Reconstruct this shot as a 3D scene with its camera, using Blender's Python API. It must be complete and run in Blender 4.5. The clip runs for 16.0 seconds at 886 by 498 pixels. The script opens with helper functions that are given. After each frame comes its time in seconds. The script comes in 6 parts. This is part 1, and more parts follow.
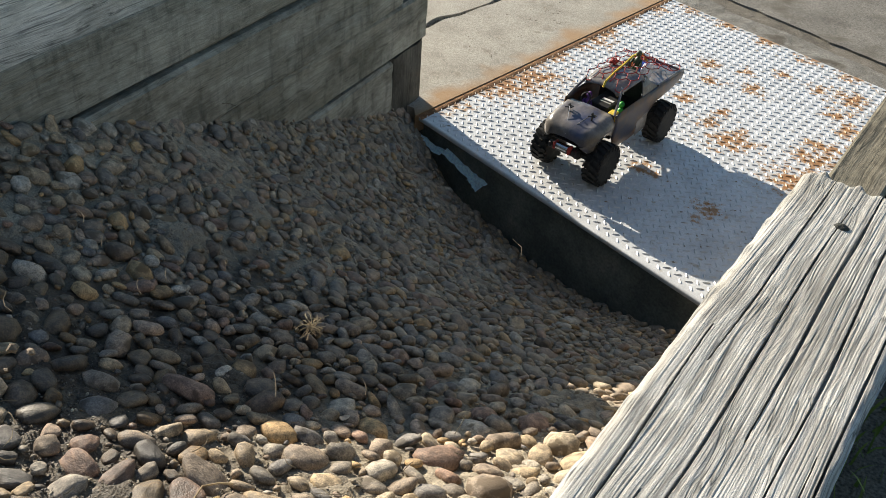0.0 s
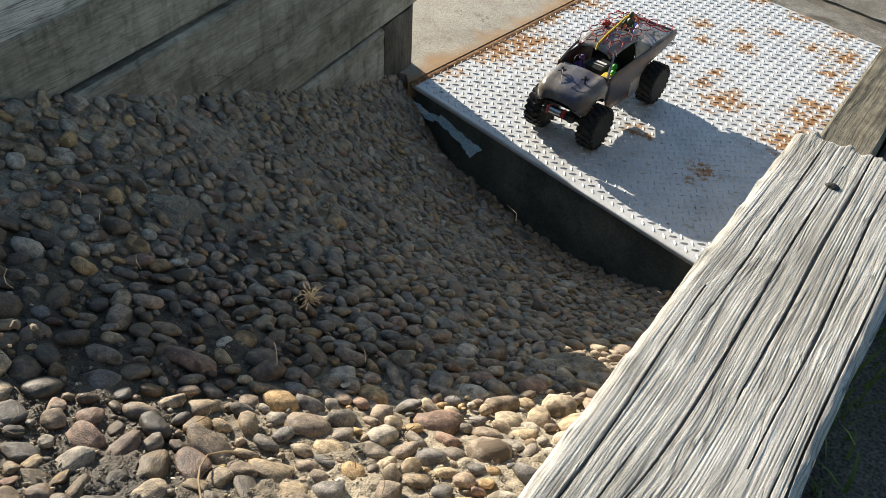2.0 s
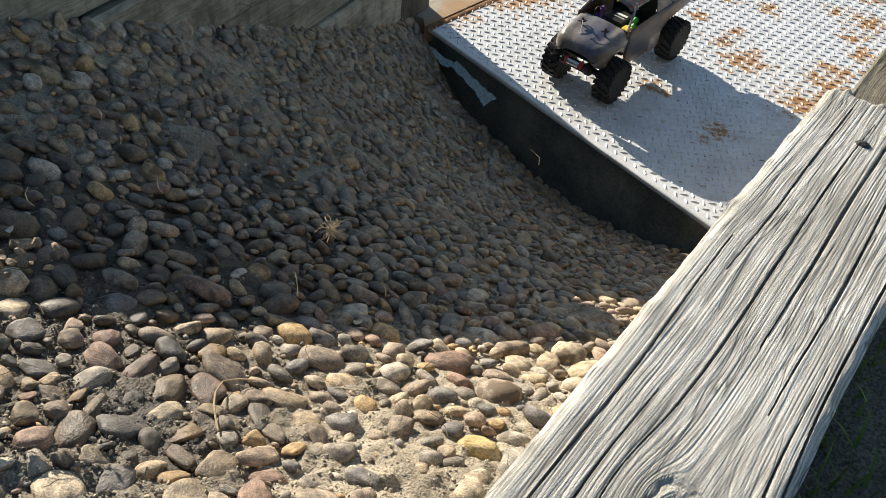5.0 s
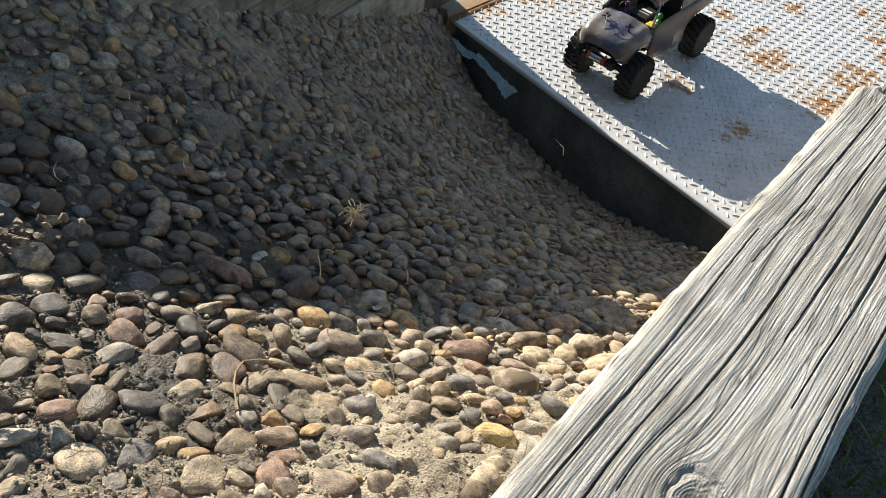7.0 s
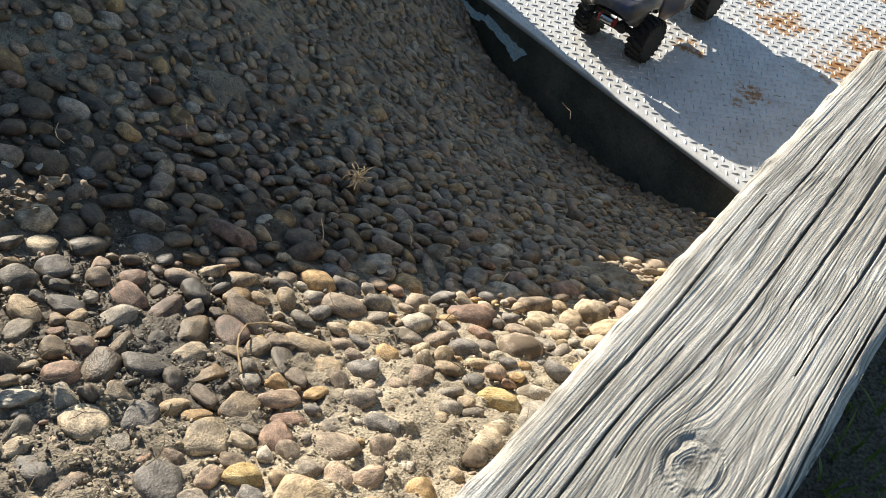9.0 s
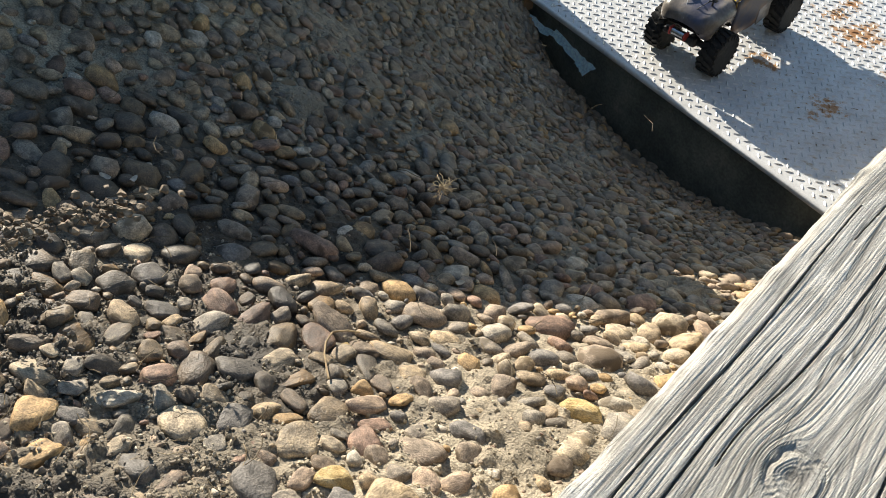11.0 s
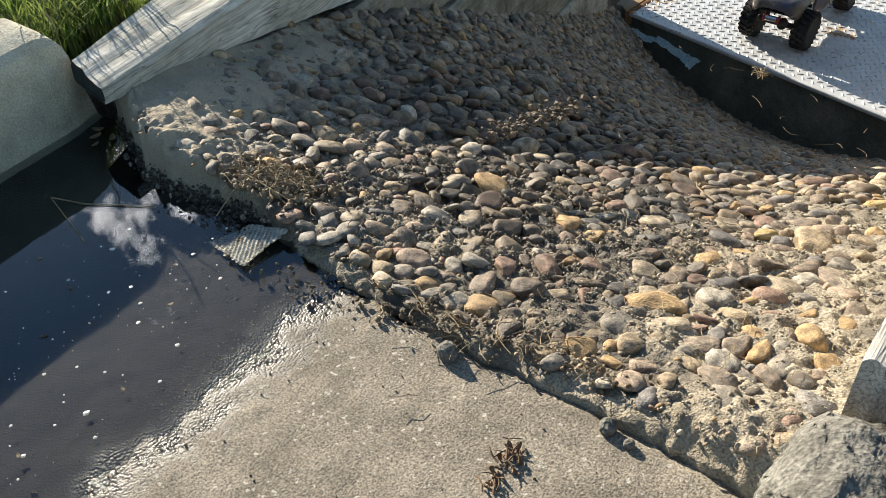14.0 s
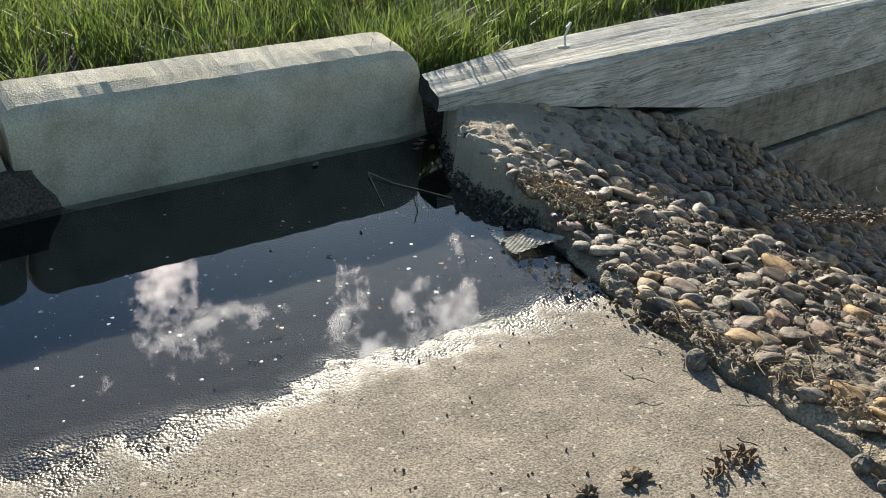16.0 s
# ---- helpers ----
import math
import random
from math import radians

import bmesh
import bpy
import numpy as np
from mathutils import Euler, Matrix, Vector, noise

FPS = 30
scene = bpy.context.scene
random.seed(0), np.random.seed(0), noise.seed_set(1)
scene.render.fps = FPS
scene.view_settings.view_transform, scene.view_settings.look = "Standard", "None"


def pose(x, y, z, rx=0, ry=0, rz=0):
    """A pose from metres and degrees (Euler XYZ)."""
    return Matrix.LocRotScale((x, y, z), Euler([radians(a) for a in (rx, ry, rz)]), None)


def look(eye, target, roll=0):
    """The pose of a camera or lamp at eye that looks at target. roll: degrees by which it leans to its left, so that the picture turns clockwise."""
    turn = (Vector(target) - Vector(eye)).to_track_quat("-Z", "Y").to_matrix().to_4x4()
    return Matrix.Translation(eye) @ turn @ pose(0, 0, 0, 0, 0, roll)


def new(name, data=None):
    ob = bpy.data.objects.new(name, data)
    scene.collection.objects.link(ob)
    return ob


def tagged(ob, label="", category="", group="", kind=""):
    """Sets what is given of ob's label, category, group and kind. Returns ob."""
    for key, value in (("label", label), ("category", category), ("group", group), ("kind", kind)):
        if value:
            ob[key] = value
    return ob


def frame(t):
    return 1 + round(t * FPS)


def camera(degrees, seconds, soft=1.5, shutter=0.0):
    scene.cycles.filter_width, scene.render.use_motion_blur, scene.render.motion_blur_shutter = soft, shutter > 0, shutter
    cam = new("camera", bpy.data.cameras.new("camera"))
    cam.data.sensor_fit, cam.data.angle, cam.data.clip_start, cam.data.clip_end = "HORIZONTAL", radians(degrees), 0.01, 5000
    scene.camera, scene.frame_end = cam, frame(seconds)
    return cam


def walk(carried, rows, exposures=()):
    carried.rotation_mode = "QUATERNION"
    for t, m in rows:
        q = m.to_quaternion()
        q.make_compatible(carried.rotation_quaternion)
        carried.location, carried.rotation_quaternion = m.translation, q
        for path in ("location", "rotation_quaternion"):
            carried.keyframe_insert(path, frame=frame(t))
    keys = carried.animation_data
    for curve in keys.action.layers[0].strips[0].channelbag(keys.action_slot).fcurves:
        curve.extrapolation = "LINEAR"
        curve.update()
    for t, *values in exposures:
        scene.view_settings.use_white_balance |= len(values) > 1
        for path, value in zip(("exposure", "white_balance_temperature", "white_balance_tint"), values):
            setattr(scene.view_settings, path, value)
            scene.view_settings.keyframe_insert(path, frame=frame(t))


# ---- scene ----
cam = camera(54.9, 16.0, soft=0.9)
PATH = [
    (0, (1.0110, 0.0480, 0.4926), (0.6306, 0.9168, -0.2418), 5.80),
    (0.5, (1.0104, 0.0504, 0.4914), (0.6708, 0.9150, -0.2682), 6.30),
    (1, (1.0122, 0.0462, 0.4932), (0.6624, 0.8994, -0.2748), 6.10),
    (1.5, (1.0116, 0.0402, 0.4950), (0.6348, 0.8928, -0.2610), 4.80),
    (2, (1.0134, 0.0432, 0.4986), (0.6534, 0.8892, -0.2724), 4.90),
    (2.5, (1.0056, 0.0372, 0.4938), (0.6480, 0.8616, -0.3018), 4.80),
    (3, (1.0074, 0.0378, 0.4920), (0.6474, 0.8538, -0.3102), 4.90),
    (3.5, (1.0074, 0.0390, 0.4902), (0.6714, 0.8460, -0.3318), 6.00),
    (4, (1.0014, 0.0324, 0.4884), (0.6672, 0.8472, -0.3264), 7.00),
    (6.5, (0.9978, 0.0264, 0.4836), (0.6594, 0.8220, -0.3486), 9.00),
    (7, (0.9960, 0.0210, 0.4818), (0.6456, 0.8142, -0.3480), 8.80),
    (7.5, (0.9960, 0.0210, 0.4812), (0.6390, 0.8112, -0.3480), 9.00),
    (8, (0.9972, 0.0252, 0.4782), (0.6438, 0.8142, -0.3546), 9.40),
    (8.2, (1.0014, 0.0270, 0.4788), (0.6546, 0.8040, -0.3678), 9.20),
    (10.3, (0.9894, 0.0246, 0.4782), (0.6522, 0.7764, -0.3942), 8.90),
    (10.5, (0.9888, 0.0234, 0.4806), (0.6366, 0.7836, -0.3786), 8.30),
    (11, (0.9840, 0.0060, 0.4800), (0.5652, 0.7326, -0.3780), 5.20),
    (11.5, (0.9750, -0.0228, 0.4914), (0.5190, 0.6804, -0.3672), 3.40),
    (12, (0.9462, -0.0402, 0.5388), (0.4854, 0.6468, -0.3300), 3.20),
    (12.5, (0.9036, -0.1308, 0.6072), (0.4632, 0.5448, -0.2814), 1.90),
    (13, (0.8880, -0.2892, 0.6318), (0.4428, 0.3954, -0.2472), -2.30),
    (13.5, (0.8622, -0.4656, 0.6168), (0.4242, 0.2436, -0.2460), -2.50),
    (14, (0.8340, -0.6024, 0.5652), (0.3606, 0.1740, -0.2178), -4.00),
    (14.5, (0.8754, -0.6456, 0.4080), (0.2940, 0.1896, -0.2286), -2.70),
    (15, (0.9012, -0.6486, 0.4062), (0.1902, 0.1344, -0.1602), -3.00),
    (15.5, (0.9060, -0.6648, 0.4002), (0.1614, 0.0972, -0.1524), -0.10),
    (16, (0.9078, -0.7098, 0.4020), (0.0684, -0.0534, -0.1494), 1.10),
]
walk(cam, [(t, look(eye, target, roll)) for t, eye, target, roll in PATH],
     exposures=[(0, 1.11), (4, 1.17), (8, 1.21), (11, 1.24), (13.5, 1.21), (14.5, 1.31), (16, 1.12)])

# ---- light ----
SUN_WAY = Vector((2.3, -1.24, -0.95)).normalized()
world = bpy.data.worlds.new("sky")
scene.world = world
world.use_nodes = True
wn, wl = world.node_tree.nodes, world.node_tree.links
wn.clear()
w_out = wn.new("ShaderNodeOutputWorld")
w_bg = wn.new("ShaderNodeBackground")
w_sky = wn.new("ShaderNodeTexSky")
w_sky.sky_type, w_sky.sun_disc = "NISHITA", False
w_sky.dust_density, w_sky.ozone_density = 0.3, 1.6
w_sky.sun_elevation = math.asin(-SUN_WAY.z)
w_sky.sun_rotation = math.atan2(-SUN_WAY.x, -SUN_WAY.y)
w_co = wn.new("ShaderNodeTexCoord")
w_noise = wn.new("ShaderNodeTexNoise")
w_noise.inputs["Scale"].default_value, w_noise.inputs["Detail"].default_value = 11.0, 9
w_noise.inputs["Roughness"].default_value = 0.66
w_ramp = wn.new("ShaderNodeValToRGB")
w_ramp.color_ramp.elements[0].position, w_ramp.color_ramp.elements[1].position = 0.60, 0.80
w_mix = wn.new("ShaderNodeMix")
w_mix.data_type = "RGBA"
w_mix.inputs["B"].default_value = (118.0, 90.0, 74.0, 1)
w_turn = wn.new("ShaderNodeMapping")
w_turn.inputs["Rotation"].default_value = (0, 0, radians(23))
wl.new(w_co.outputs["Generated"], w_turn.inputs["Vector"])
wl.new(w_turn.outputs["Vector"], w_noise.inputs["Vector"])
# banks of cloud over the wall and further along the gutter
w_sum = w_noise.outputs["Fac"]
for centre, near, far, rise in (((-0.692, 0.482, 0.536), 0.02, 0.19, 0.15), ((-0.828, 0.270, 0.490), 0.02, 0.16, 0.13)):
    w_gap = wn.new("ShaderNodeVectorMath")
    w_gap.operation = "DISTANCE"
    w_gap.inputs[1].default_value = centre
    wl.new(w_co.outputs["Generated"], w_gap.inputs[0])
    w_near = wn.new("ShaderNodeMapRange")
    w_near.interpolation_type = "SMOOTHSTEP"
    w_near.inputs["From Min"].default_value, w_near.inputs["From Max"].default_value = near, far
    w_near.inputs["To Min"].default_value, w_near.inputs["To Max"].default_value = rise, -0.03
    wl.new(w_gap.outputs["Value"], w_near.inputs["Value"])
    w_add = wn.new("ShaderNodeMath")
    w_add.operation = "ADD"
    wl.new(w_sum, w_add.inputs[0])
    wl.new(w_near.outputs["Result"], w_add.inputs[1])
    w_sum = w_add.outputs["Value"]
wl.new(w_sum, w_ramp.inputs["Fac"])
wl.new(w_ramp.outputs["Color"], w_mix.inputs["Factor"])
w_blue = wn.new("ShaderNodeVectorMath")
w_blue.operation = "MULTIPLY"
w_blue.inputs[1].default_value = (0.90, 0.965, 0.95)
wl.new(w_sky.outputs["Color"], w_blue.inputs[0])
wl.new(w_blue.outputs["Vector"], w_mix.inputs["A"])
wl.new(w_mix.outputs["Result"], w_bg.inputs["Color"])
w_bg.inputs["Strength"].default_value = 0.071
wl.new(w_bg.outputs["Background"], w_out.inputs["Surface"])

sun = new("sun", bpy.data.lights.new("sun", "SUN"))
sun.data.energy, sun.data.angle, sun.data.color = 4.85, radians(0.5), (1.0, 0.915, 0.77)
sun.matrix_world = look((-4, 2, 3), Vector((-4, 2, 3)) + SUN_WAY)

# ---- materials ----
MATS = {}


def rgb(c):
    return (c[0], c[1], c[2], 1.0)


def surface(name, colors, scale=20.0, rough=0.8, bump=0.3, fine=150.0, metal=0.0, spread=None, detail=6.0, stain=None,
            vary=0.0, island=False, stretch=None, fine_amount=0.25, bump_dist=0.004, spec=0.4):
    """A noise-coloured surface: colours from low to high noise, a second finer grain, optional stain, piece-by-piece variation."""
    m = bpy.data.materials.new(name)
    m.use_nodes = True
    n, l = m.node_tree.nodes, m.node_tree.links
    b = n["Principled BSDF"]
    co = n.new("ShaderNodeTexCoord")
    vec = co.outputs["Object"]
    if stretch:
        mp = n.new("ShaderNodeMapping")
        mp.inputs["Scale"].default_value = stretch
        l.new(vec, mp.inputs["Vector"])
        vec = mp.outputs["Vector"]
    big = n.new("ShaderNodeTexNoise")
    big.inputs["Scale"].default_value, big.inputs["Detail"].default_value, big.inputs["Roughness"].default_value = scale, detail, 0.6
    l.new(vec, big.inputs["Vector"])
    ramp = n.new("ShaderNodeValToRGB")
    r = ramp.color_ramp
    lo, hi = spread or (0.3, 0.7)
    r.elements[0].position, r.elements[0].color = lo, rgb(colors[0])
    r.elements[1].position, r.elements[1].color = hi, rgb(colors[-1])
    for i, c in enumerate(colors[1:-1], 1):
        e = r.elements.new(lo + (hi - lo) * i / (len(colors) - 1))
        e.color = rgb(c)
    l.new(big.outputs["Fac"], ramp.inputs["Fac"])
    col = ramp.outputs["Color"]
    fn = n.new("ShaderNodeTexNoise")
    fn.inputs["Scale"].default_value, fn.inputs["Detail"].default_value = fine, 4
    l.new(vec, fn.inputs["Vector"])
    fr = n.new("ShaderNodeMapRange")
    fr.inputs["From Min"].default_value, fr.inputs["From Max"].default_value = 0.3, 0.7
    fr.inputs["To Min"].default_value, fr.inputs["To Max"].default_value = 1 - fine_amount, 1 + fine_amount
    l.new(fn.outputs["Fac"], fr.inputs["Value"])
    mul = n.new("ShaderNodeVectorMath")
    mul.operation = "SCALE"
    l.new(col, mul.inputs[0])
    l.new(fr.outputs["Result"], mul.inputs["Scale"])
    col = mul.outputs["Vector"]
    if vary:
        pick = n.new("ShaderNodeNewGeometry").outputs["Random Per Island"] if island else n.new("ShaderNodeObjectInfo").outputs["Random"]
        pr = n.new("ShaderNodeMapRange")
        pr.inputs["To Min"].default_value, pr.inputs["To Max"].default_value = 1 - vary, 1 + vary
        l.new(pick, pr.inputs["Value"])
        m2 = n.new("ShaderNodeVectorMath")
        m2.operation = "SCALE"
        l.new(col, m2.inputs[0])
        l.new(pr.outputs["Result"], m2.inputs["Scale"])
        col = m2.outputs["Vector"]
    if stain:
        s_col, s_scale, s_lo, s_hi = stain
        sn = n.new("ShaderNodeTexNoise")
        sn.inputs["Scale"].default_value, sn.inputs["Detail"].default_value = s_scale, 8
        l.new(co.outputs["Object"], sn.inputs["Vector"])
        sr = n.new("ShaderNodeMapRange")
        sr.inputs["From Min"].default_value, sr.inputs["From Max"].default_value = s_lo, s_hi
        l.new(sn.outputs["Fac"], sr.inputs["Value"])
        mx = n.new("ShaderNodeMix")
        mx.data_type = "RGBA"
        l.new(sr.outputs["Result"], mx.inputs["Factor"])
        l.new(col, mx.inputs["A"])
        mx.inputs["B"].default_value = rgb(s_col)
        col = mx.outputs["Result"]
    l.new(col, b.inputs["Base Color"])
    b.inputs["Roughness"].default_value, b.inputs["Metallic"].default_value = rough, metal
    b.inputs["Specular IOR Level"].default_value = spec
    if bump:
        ad = n.new("ShaderNodeMath")
        ad.operation = "MULTIPLY_ADD"
        ad.inputs[1].default_value = 0.4
        l.new(fn.outputs["Fac"], ad.inputs[0])
        l.new(big.outputs["Fac"], ad.inputs[2])
        bp = n.new("ShaderNodeBump")
        bp.inputs["Strength"].default_value, bp.inputs["Distance"].default_value = bump, bump_dist
        l.new(ad.outputs["Value"], bp.inputs["Height"])
        l.new(bp.outputs["Normal"], b.inputs["Normal"])
    MATS[name] = m
    return m


def stone_material(name, island, k):
    """River pebbles: a hue for each stone, bands and specks over it."""
    m = surface(name, [(0.50, 0.50, 0.50), (0.98, 0.98, 0.98), (1.50, 1.47, 1.38)], scale=90 * k, rough=0.76, bump=0.65, fine=650 * k, bump_dist=0.003 if k == 1.0 else 0.004, spec=0.35,
                fine_amount=0.42, spread=(0.33, 0.67), stain=((0.45, 0.42, 0.37), 34.0 * k, 0.57, 0.63))
    n, l = m.node_tree.nodes, m.node_tree.links
    b = n["Principled BSDF"]
    pick = n.new("ShaderNodeNewGeometry").outputs["Random Per Island"] if island else n.new("ShaderNodeObjectInfo").outputs["Random"]
    ramp = n.new("ShaderNodeValToRGB")
    ramp.color_ramp.interpolation = "CONSTANT"
    tones = [(0.00, (0.29, 0.225, 0.165)), (0.09, (0.36, 0.275, 0.18)), (0.18, (0.25, 0.21, 0.165)), (0.27, (0.39, 0.295, 0.185)),
             (0.35, (0.27, 0.235, 0.19)), (0.44, (0.23, 0.175, 0.125)), (0.53, (0.43, 0.345, 0.24)), (0.61, (0.20, 0.18, 0.16)),
             (0.69, (0.36, 0.265, 0.19)), (0.77, (0.46, 0.40, 0.315)), (0.85, (0.43, 0.285, 0.14)), (0.93, (0.30, 0.195, 0.14))]
    e = ramp.color_ramp.elements
    e[0].position, e[0].color = tones[0][0], rgb(tones[0][1])
    e[1].position, e[1].color = tones[1][0], rgb(tones[1][1])
    for p, c in tones[2:]:
        k = e.new(p)
        k.color = rgb(c)
    l.new(pick, ramp.inputs["Fac"])
    old = b.inputs["Base Color"].links[0].from_socket
    mul = n.new("ShaderNodeVectorMath")
    mul.operation = "MULTIPLY"
    l.new(old, mul.inputs[0])
    l.new(ramp.outputs["Color"], mul.inputs[1])
    l.new(mul.outputs["Vector"], b.inputs["Base Color"])
    return m


def muddy(m, tint, cx=0.36, cy=0.42, sx=2.0, sy=1.6, pick=None):
    """A film of dark mud over the wetter side of the apron, in drifts of its own."""
    n, l = m.node_tree.nodes, m.node_tree.links
    b = n["Principled BSDF"]
    po = n.new("ShaderNodeNewGeometry").outputs["Position"]
    nz = n.new("ShaderNodeTexNoise")
    nz.inputs["Scale"].default_value, nz.inputs["Detail"].default_value, nz.inputs["Roughness"].default_value = 5.5, 7, 0.62
    l.new(po, nz.inputs["Vector"])
    dist = n.new("ShaderNodeMapping")
    dist.inputs["Location"].default_value, dist.inputs["Scale"].default_value = (-cx * sx, -cy * sy, 0), (sx, sy, 0)
    l.new(po, dist.inputs["Vector"])
    ln = n.new("ShaderNodeVectorMath")
    ln.operation = "LENGTH"
    l.new(dist.outputs["Vector"], ln.inputs[0])
    gr = n.new("ShaderNodeMapRange")
    gr.inputs["From Min"].default_value, gr.inputs["From Max"].default_value = 0.25, 1.4
    gr.inputs["To Min"].default_value, gr.inputs["To Max"].default_value = 0.17, -0.24
    l.new(ln.outputs["Value"], gr.inputs["Value"])
    ad = n.new("ShaderNodeMath")
    l.new(nz.outputs["Fac"], ad.inputs[0])
    l.new(gr.outputs["Result"], ad.inputs[1])
    mr = n.new("ShaderNodeMapRange")
    mr.inputs["From Min"].default_value, mr.inputs["From Max"].default_value = 0.39, 0.62
    l.new(ad.outputs["Value"], mr.inputs["Value"])
    film = mr.outputs["Result"]
    if pick:
        own = n.new("ShaderNodeNewGeometry").outputs["Random Per Island"] if pick == "island" else n.new("ShaderNodeObjectInfo").outputs["Random"]
        k = n.new("ShaderNodeMath")
        k.operation = "MULTIPLY"
        k.inputs[1].default_value = 17.3
        l.new(own, k.inputs[0])
        fr = n.new("ShaderNodeMath")
        fr.operation = "FRACT"
        l.new(k.outputs["Value"], fr.inputs[0])
        am = n.new("ShaderNodeMapRange")
        am.inputs["From Min"].default_value, am.inputs["From Max"].default_value, am.inputs["To Min"].default_value = 0.10, 0.55, 0.05
        l.new(fr.outputs["Value"], am.inputs["Value"])
        ft = n.new("ShaderNodeMath")
        ft.operation = "MULTIPLY"
        l.new(film, ft.inputs[0])
        l.new(am.outputs["Result"], ft.inputs[1])
        film = ft.outputs["Value"]
    old = b.inputs["Base Color"].links[0].from_socket
    mul = n.new("ShaderNodeVectorMath")
    mul.operation = "MULTIPLY"
    mul.inputs[1].default_value = tint
    l.new(old, mul.inputs[0])
    grey = n.new("ShaderNodeMix")
    grey.data_type = "RGBA"
    grey.inputs["Factor"].default_value = 0.22
    grey.inputs["B"].default_value = (0.045, 0.044, 0.042, 1)
    l.new(mul.outputs["Vector"], grey.inputs["A"])
    mx = n.new("ShaderNodeMix")
    mx.data_type = "RGBA"
    l.new(film, mx.inputs["Factor"])
    l.new(old, mx.inputs["A"])
    l.new(grey.outputs["Result"], mx.inputs["B"])
    l.new(mx.outputs["Result"], b.inputs["Base Color"])
    rr = n.new("ShaderNodeMapRange")
    rr.inputs["To Min"].default_value, rr.inputs["To Max"].default_value = b.inputs["Roughness"].default_value, b.inputs["Roughness"].default_value - 0.28
    l.new(film, rr.inputs["Value"])
    l.new(rr.outputs["Result"], b.inputs["Roughness"])


def far_tint(m, colour, amount):
    """One flat colour mixed over the stones in noisy patches, stronger further down the apron."""
    n, l = m.node_tree.nodes, m.node_tree.links
    b = n["Principled BSDF"]
    po = n.new("ShaderNodeNewGeometry").outputs["Position"]
    sp = n.new("ShaderNodeSeparateXYZ")
    l.new(po, sp.inputs["Vector"])
    nz = n.new("ShaderNodeTexNoise")
    nz.inputs["Scale"].default_value, nz.inputs["Detail"].default_value, nz.inputs["Roughness"].default_value = 24, 8, 0.7
    l.new(po, nz.inputs["Vector"])
    gr = n.new("ShaderNodeMapRange")
    gr.inputs["From Min"].default_value, gr.inputs["From Max"].default_value, gr.inputs["To Min"].default_value, gr.inputs["To Max"].default_value = 0.45, 1.0, -0.3, 0.12
    l.new(sp.outputs["Y"], gr.inputs["Value"])
    ad = n.new("ShaderNodeMath")
    l.new(nz.outputs["Fac"], ad.inputs[0])
    l.new(gr.outputs["Result"], ad.inputs[1])
    mr = n.new("ShaderNodeMapRange")
    mr.inputs["From Min"].default_value, mr.inputs["From Max"].default_value, mr.inputs["To Max"].default_value = 0.52, 0.66, amount
    l.new(ad.outputs["Value"], mr.inputs["Value"])
    mx = n.new("ShaderNodeMix")
    mx.data_type = "RGBA"
    l.new(mr.outputs["Result"], mx.inputs["Factor"])
    l.new(b.inputs["Base Color"].links[0].from_socket, mx.inputs["A"])
    mx.inputs["B"].default_value = rgb(colour)
    l.new(mx.outputs["Result"], b.inputs["Base Color"])


M_STONE = stone_material("pebble_single", False, 0.033)
M_STONES = stone_material("pebble_joined", True, 1.0)
muddy(M_STONE, (0.42, 0.39, 0.35), pick="object")
muddy(M_STONES, (0.42, 0.39, 0.35), pick="island")
far_tint(M_STONE, (0.34, 0.28, 0.205), 0.45)
far_tint(M_STONES, (0.34, 0.28, 0.205), 0.45)
M_OCHRE = surface("ochre_stone", [(0.34, 0.22, 0.08), (0.52, 0.38, 0.17), (0.62, 0.50, 0.29)], scale=3.0, fine=22, rough=0.8, bump=0.9, bump_dist=0.006, fine_amount=0.4)
M_MORTAR = surface("mortar", [(0.178, 0.15, 0.108), (0.342, 0.287, 0.207), (0.458, 0.392, 0.288)], scale=22, fine=430, bump=1.0, bump_dist=0.007, rough=0.92,
                   stain=((0.13, 0.11, 0.085), 9.0, 0.55, 0.7), fine_amount=0.5)
# brown mud, tinted darker than on the stones to paint shade into the gaps
muddy(M_MORTAR, (0.25, 0.215, 0.17), 0.44, 0.45, 2.5, 1.5)


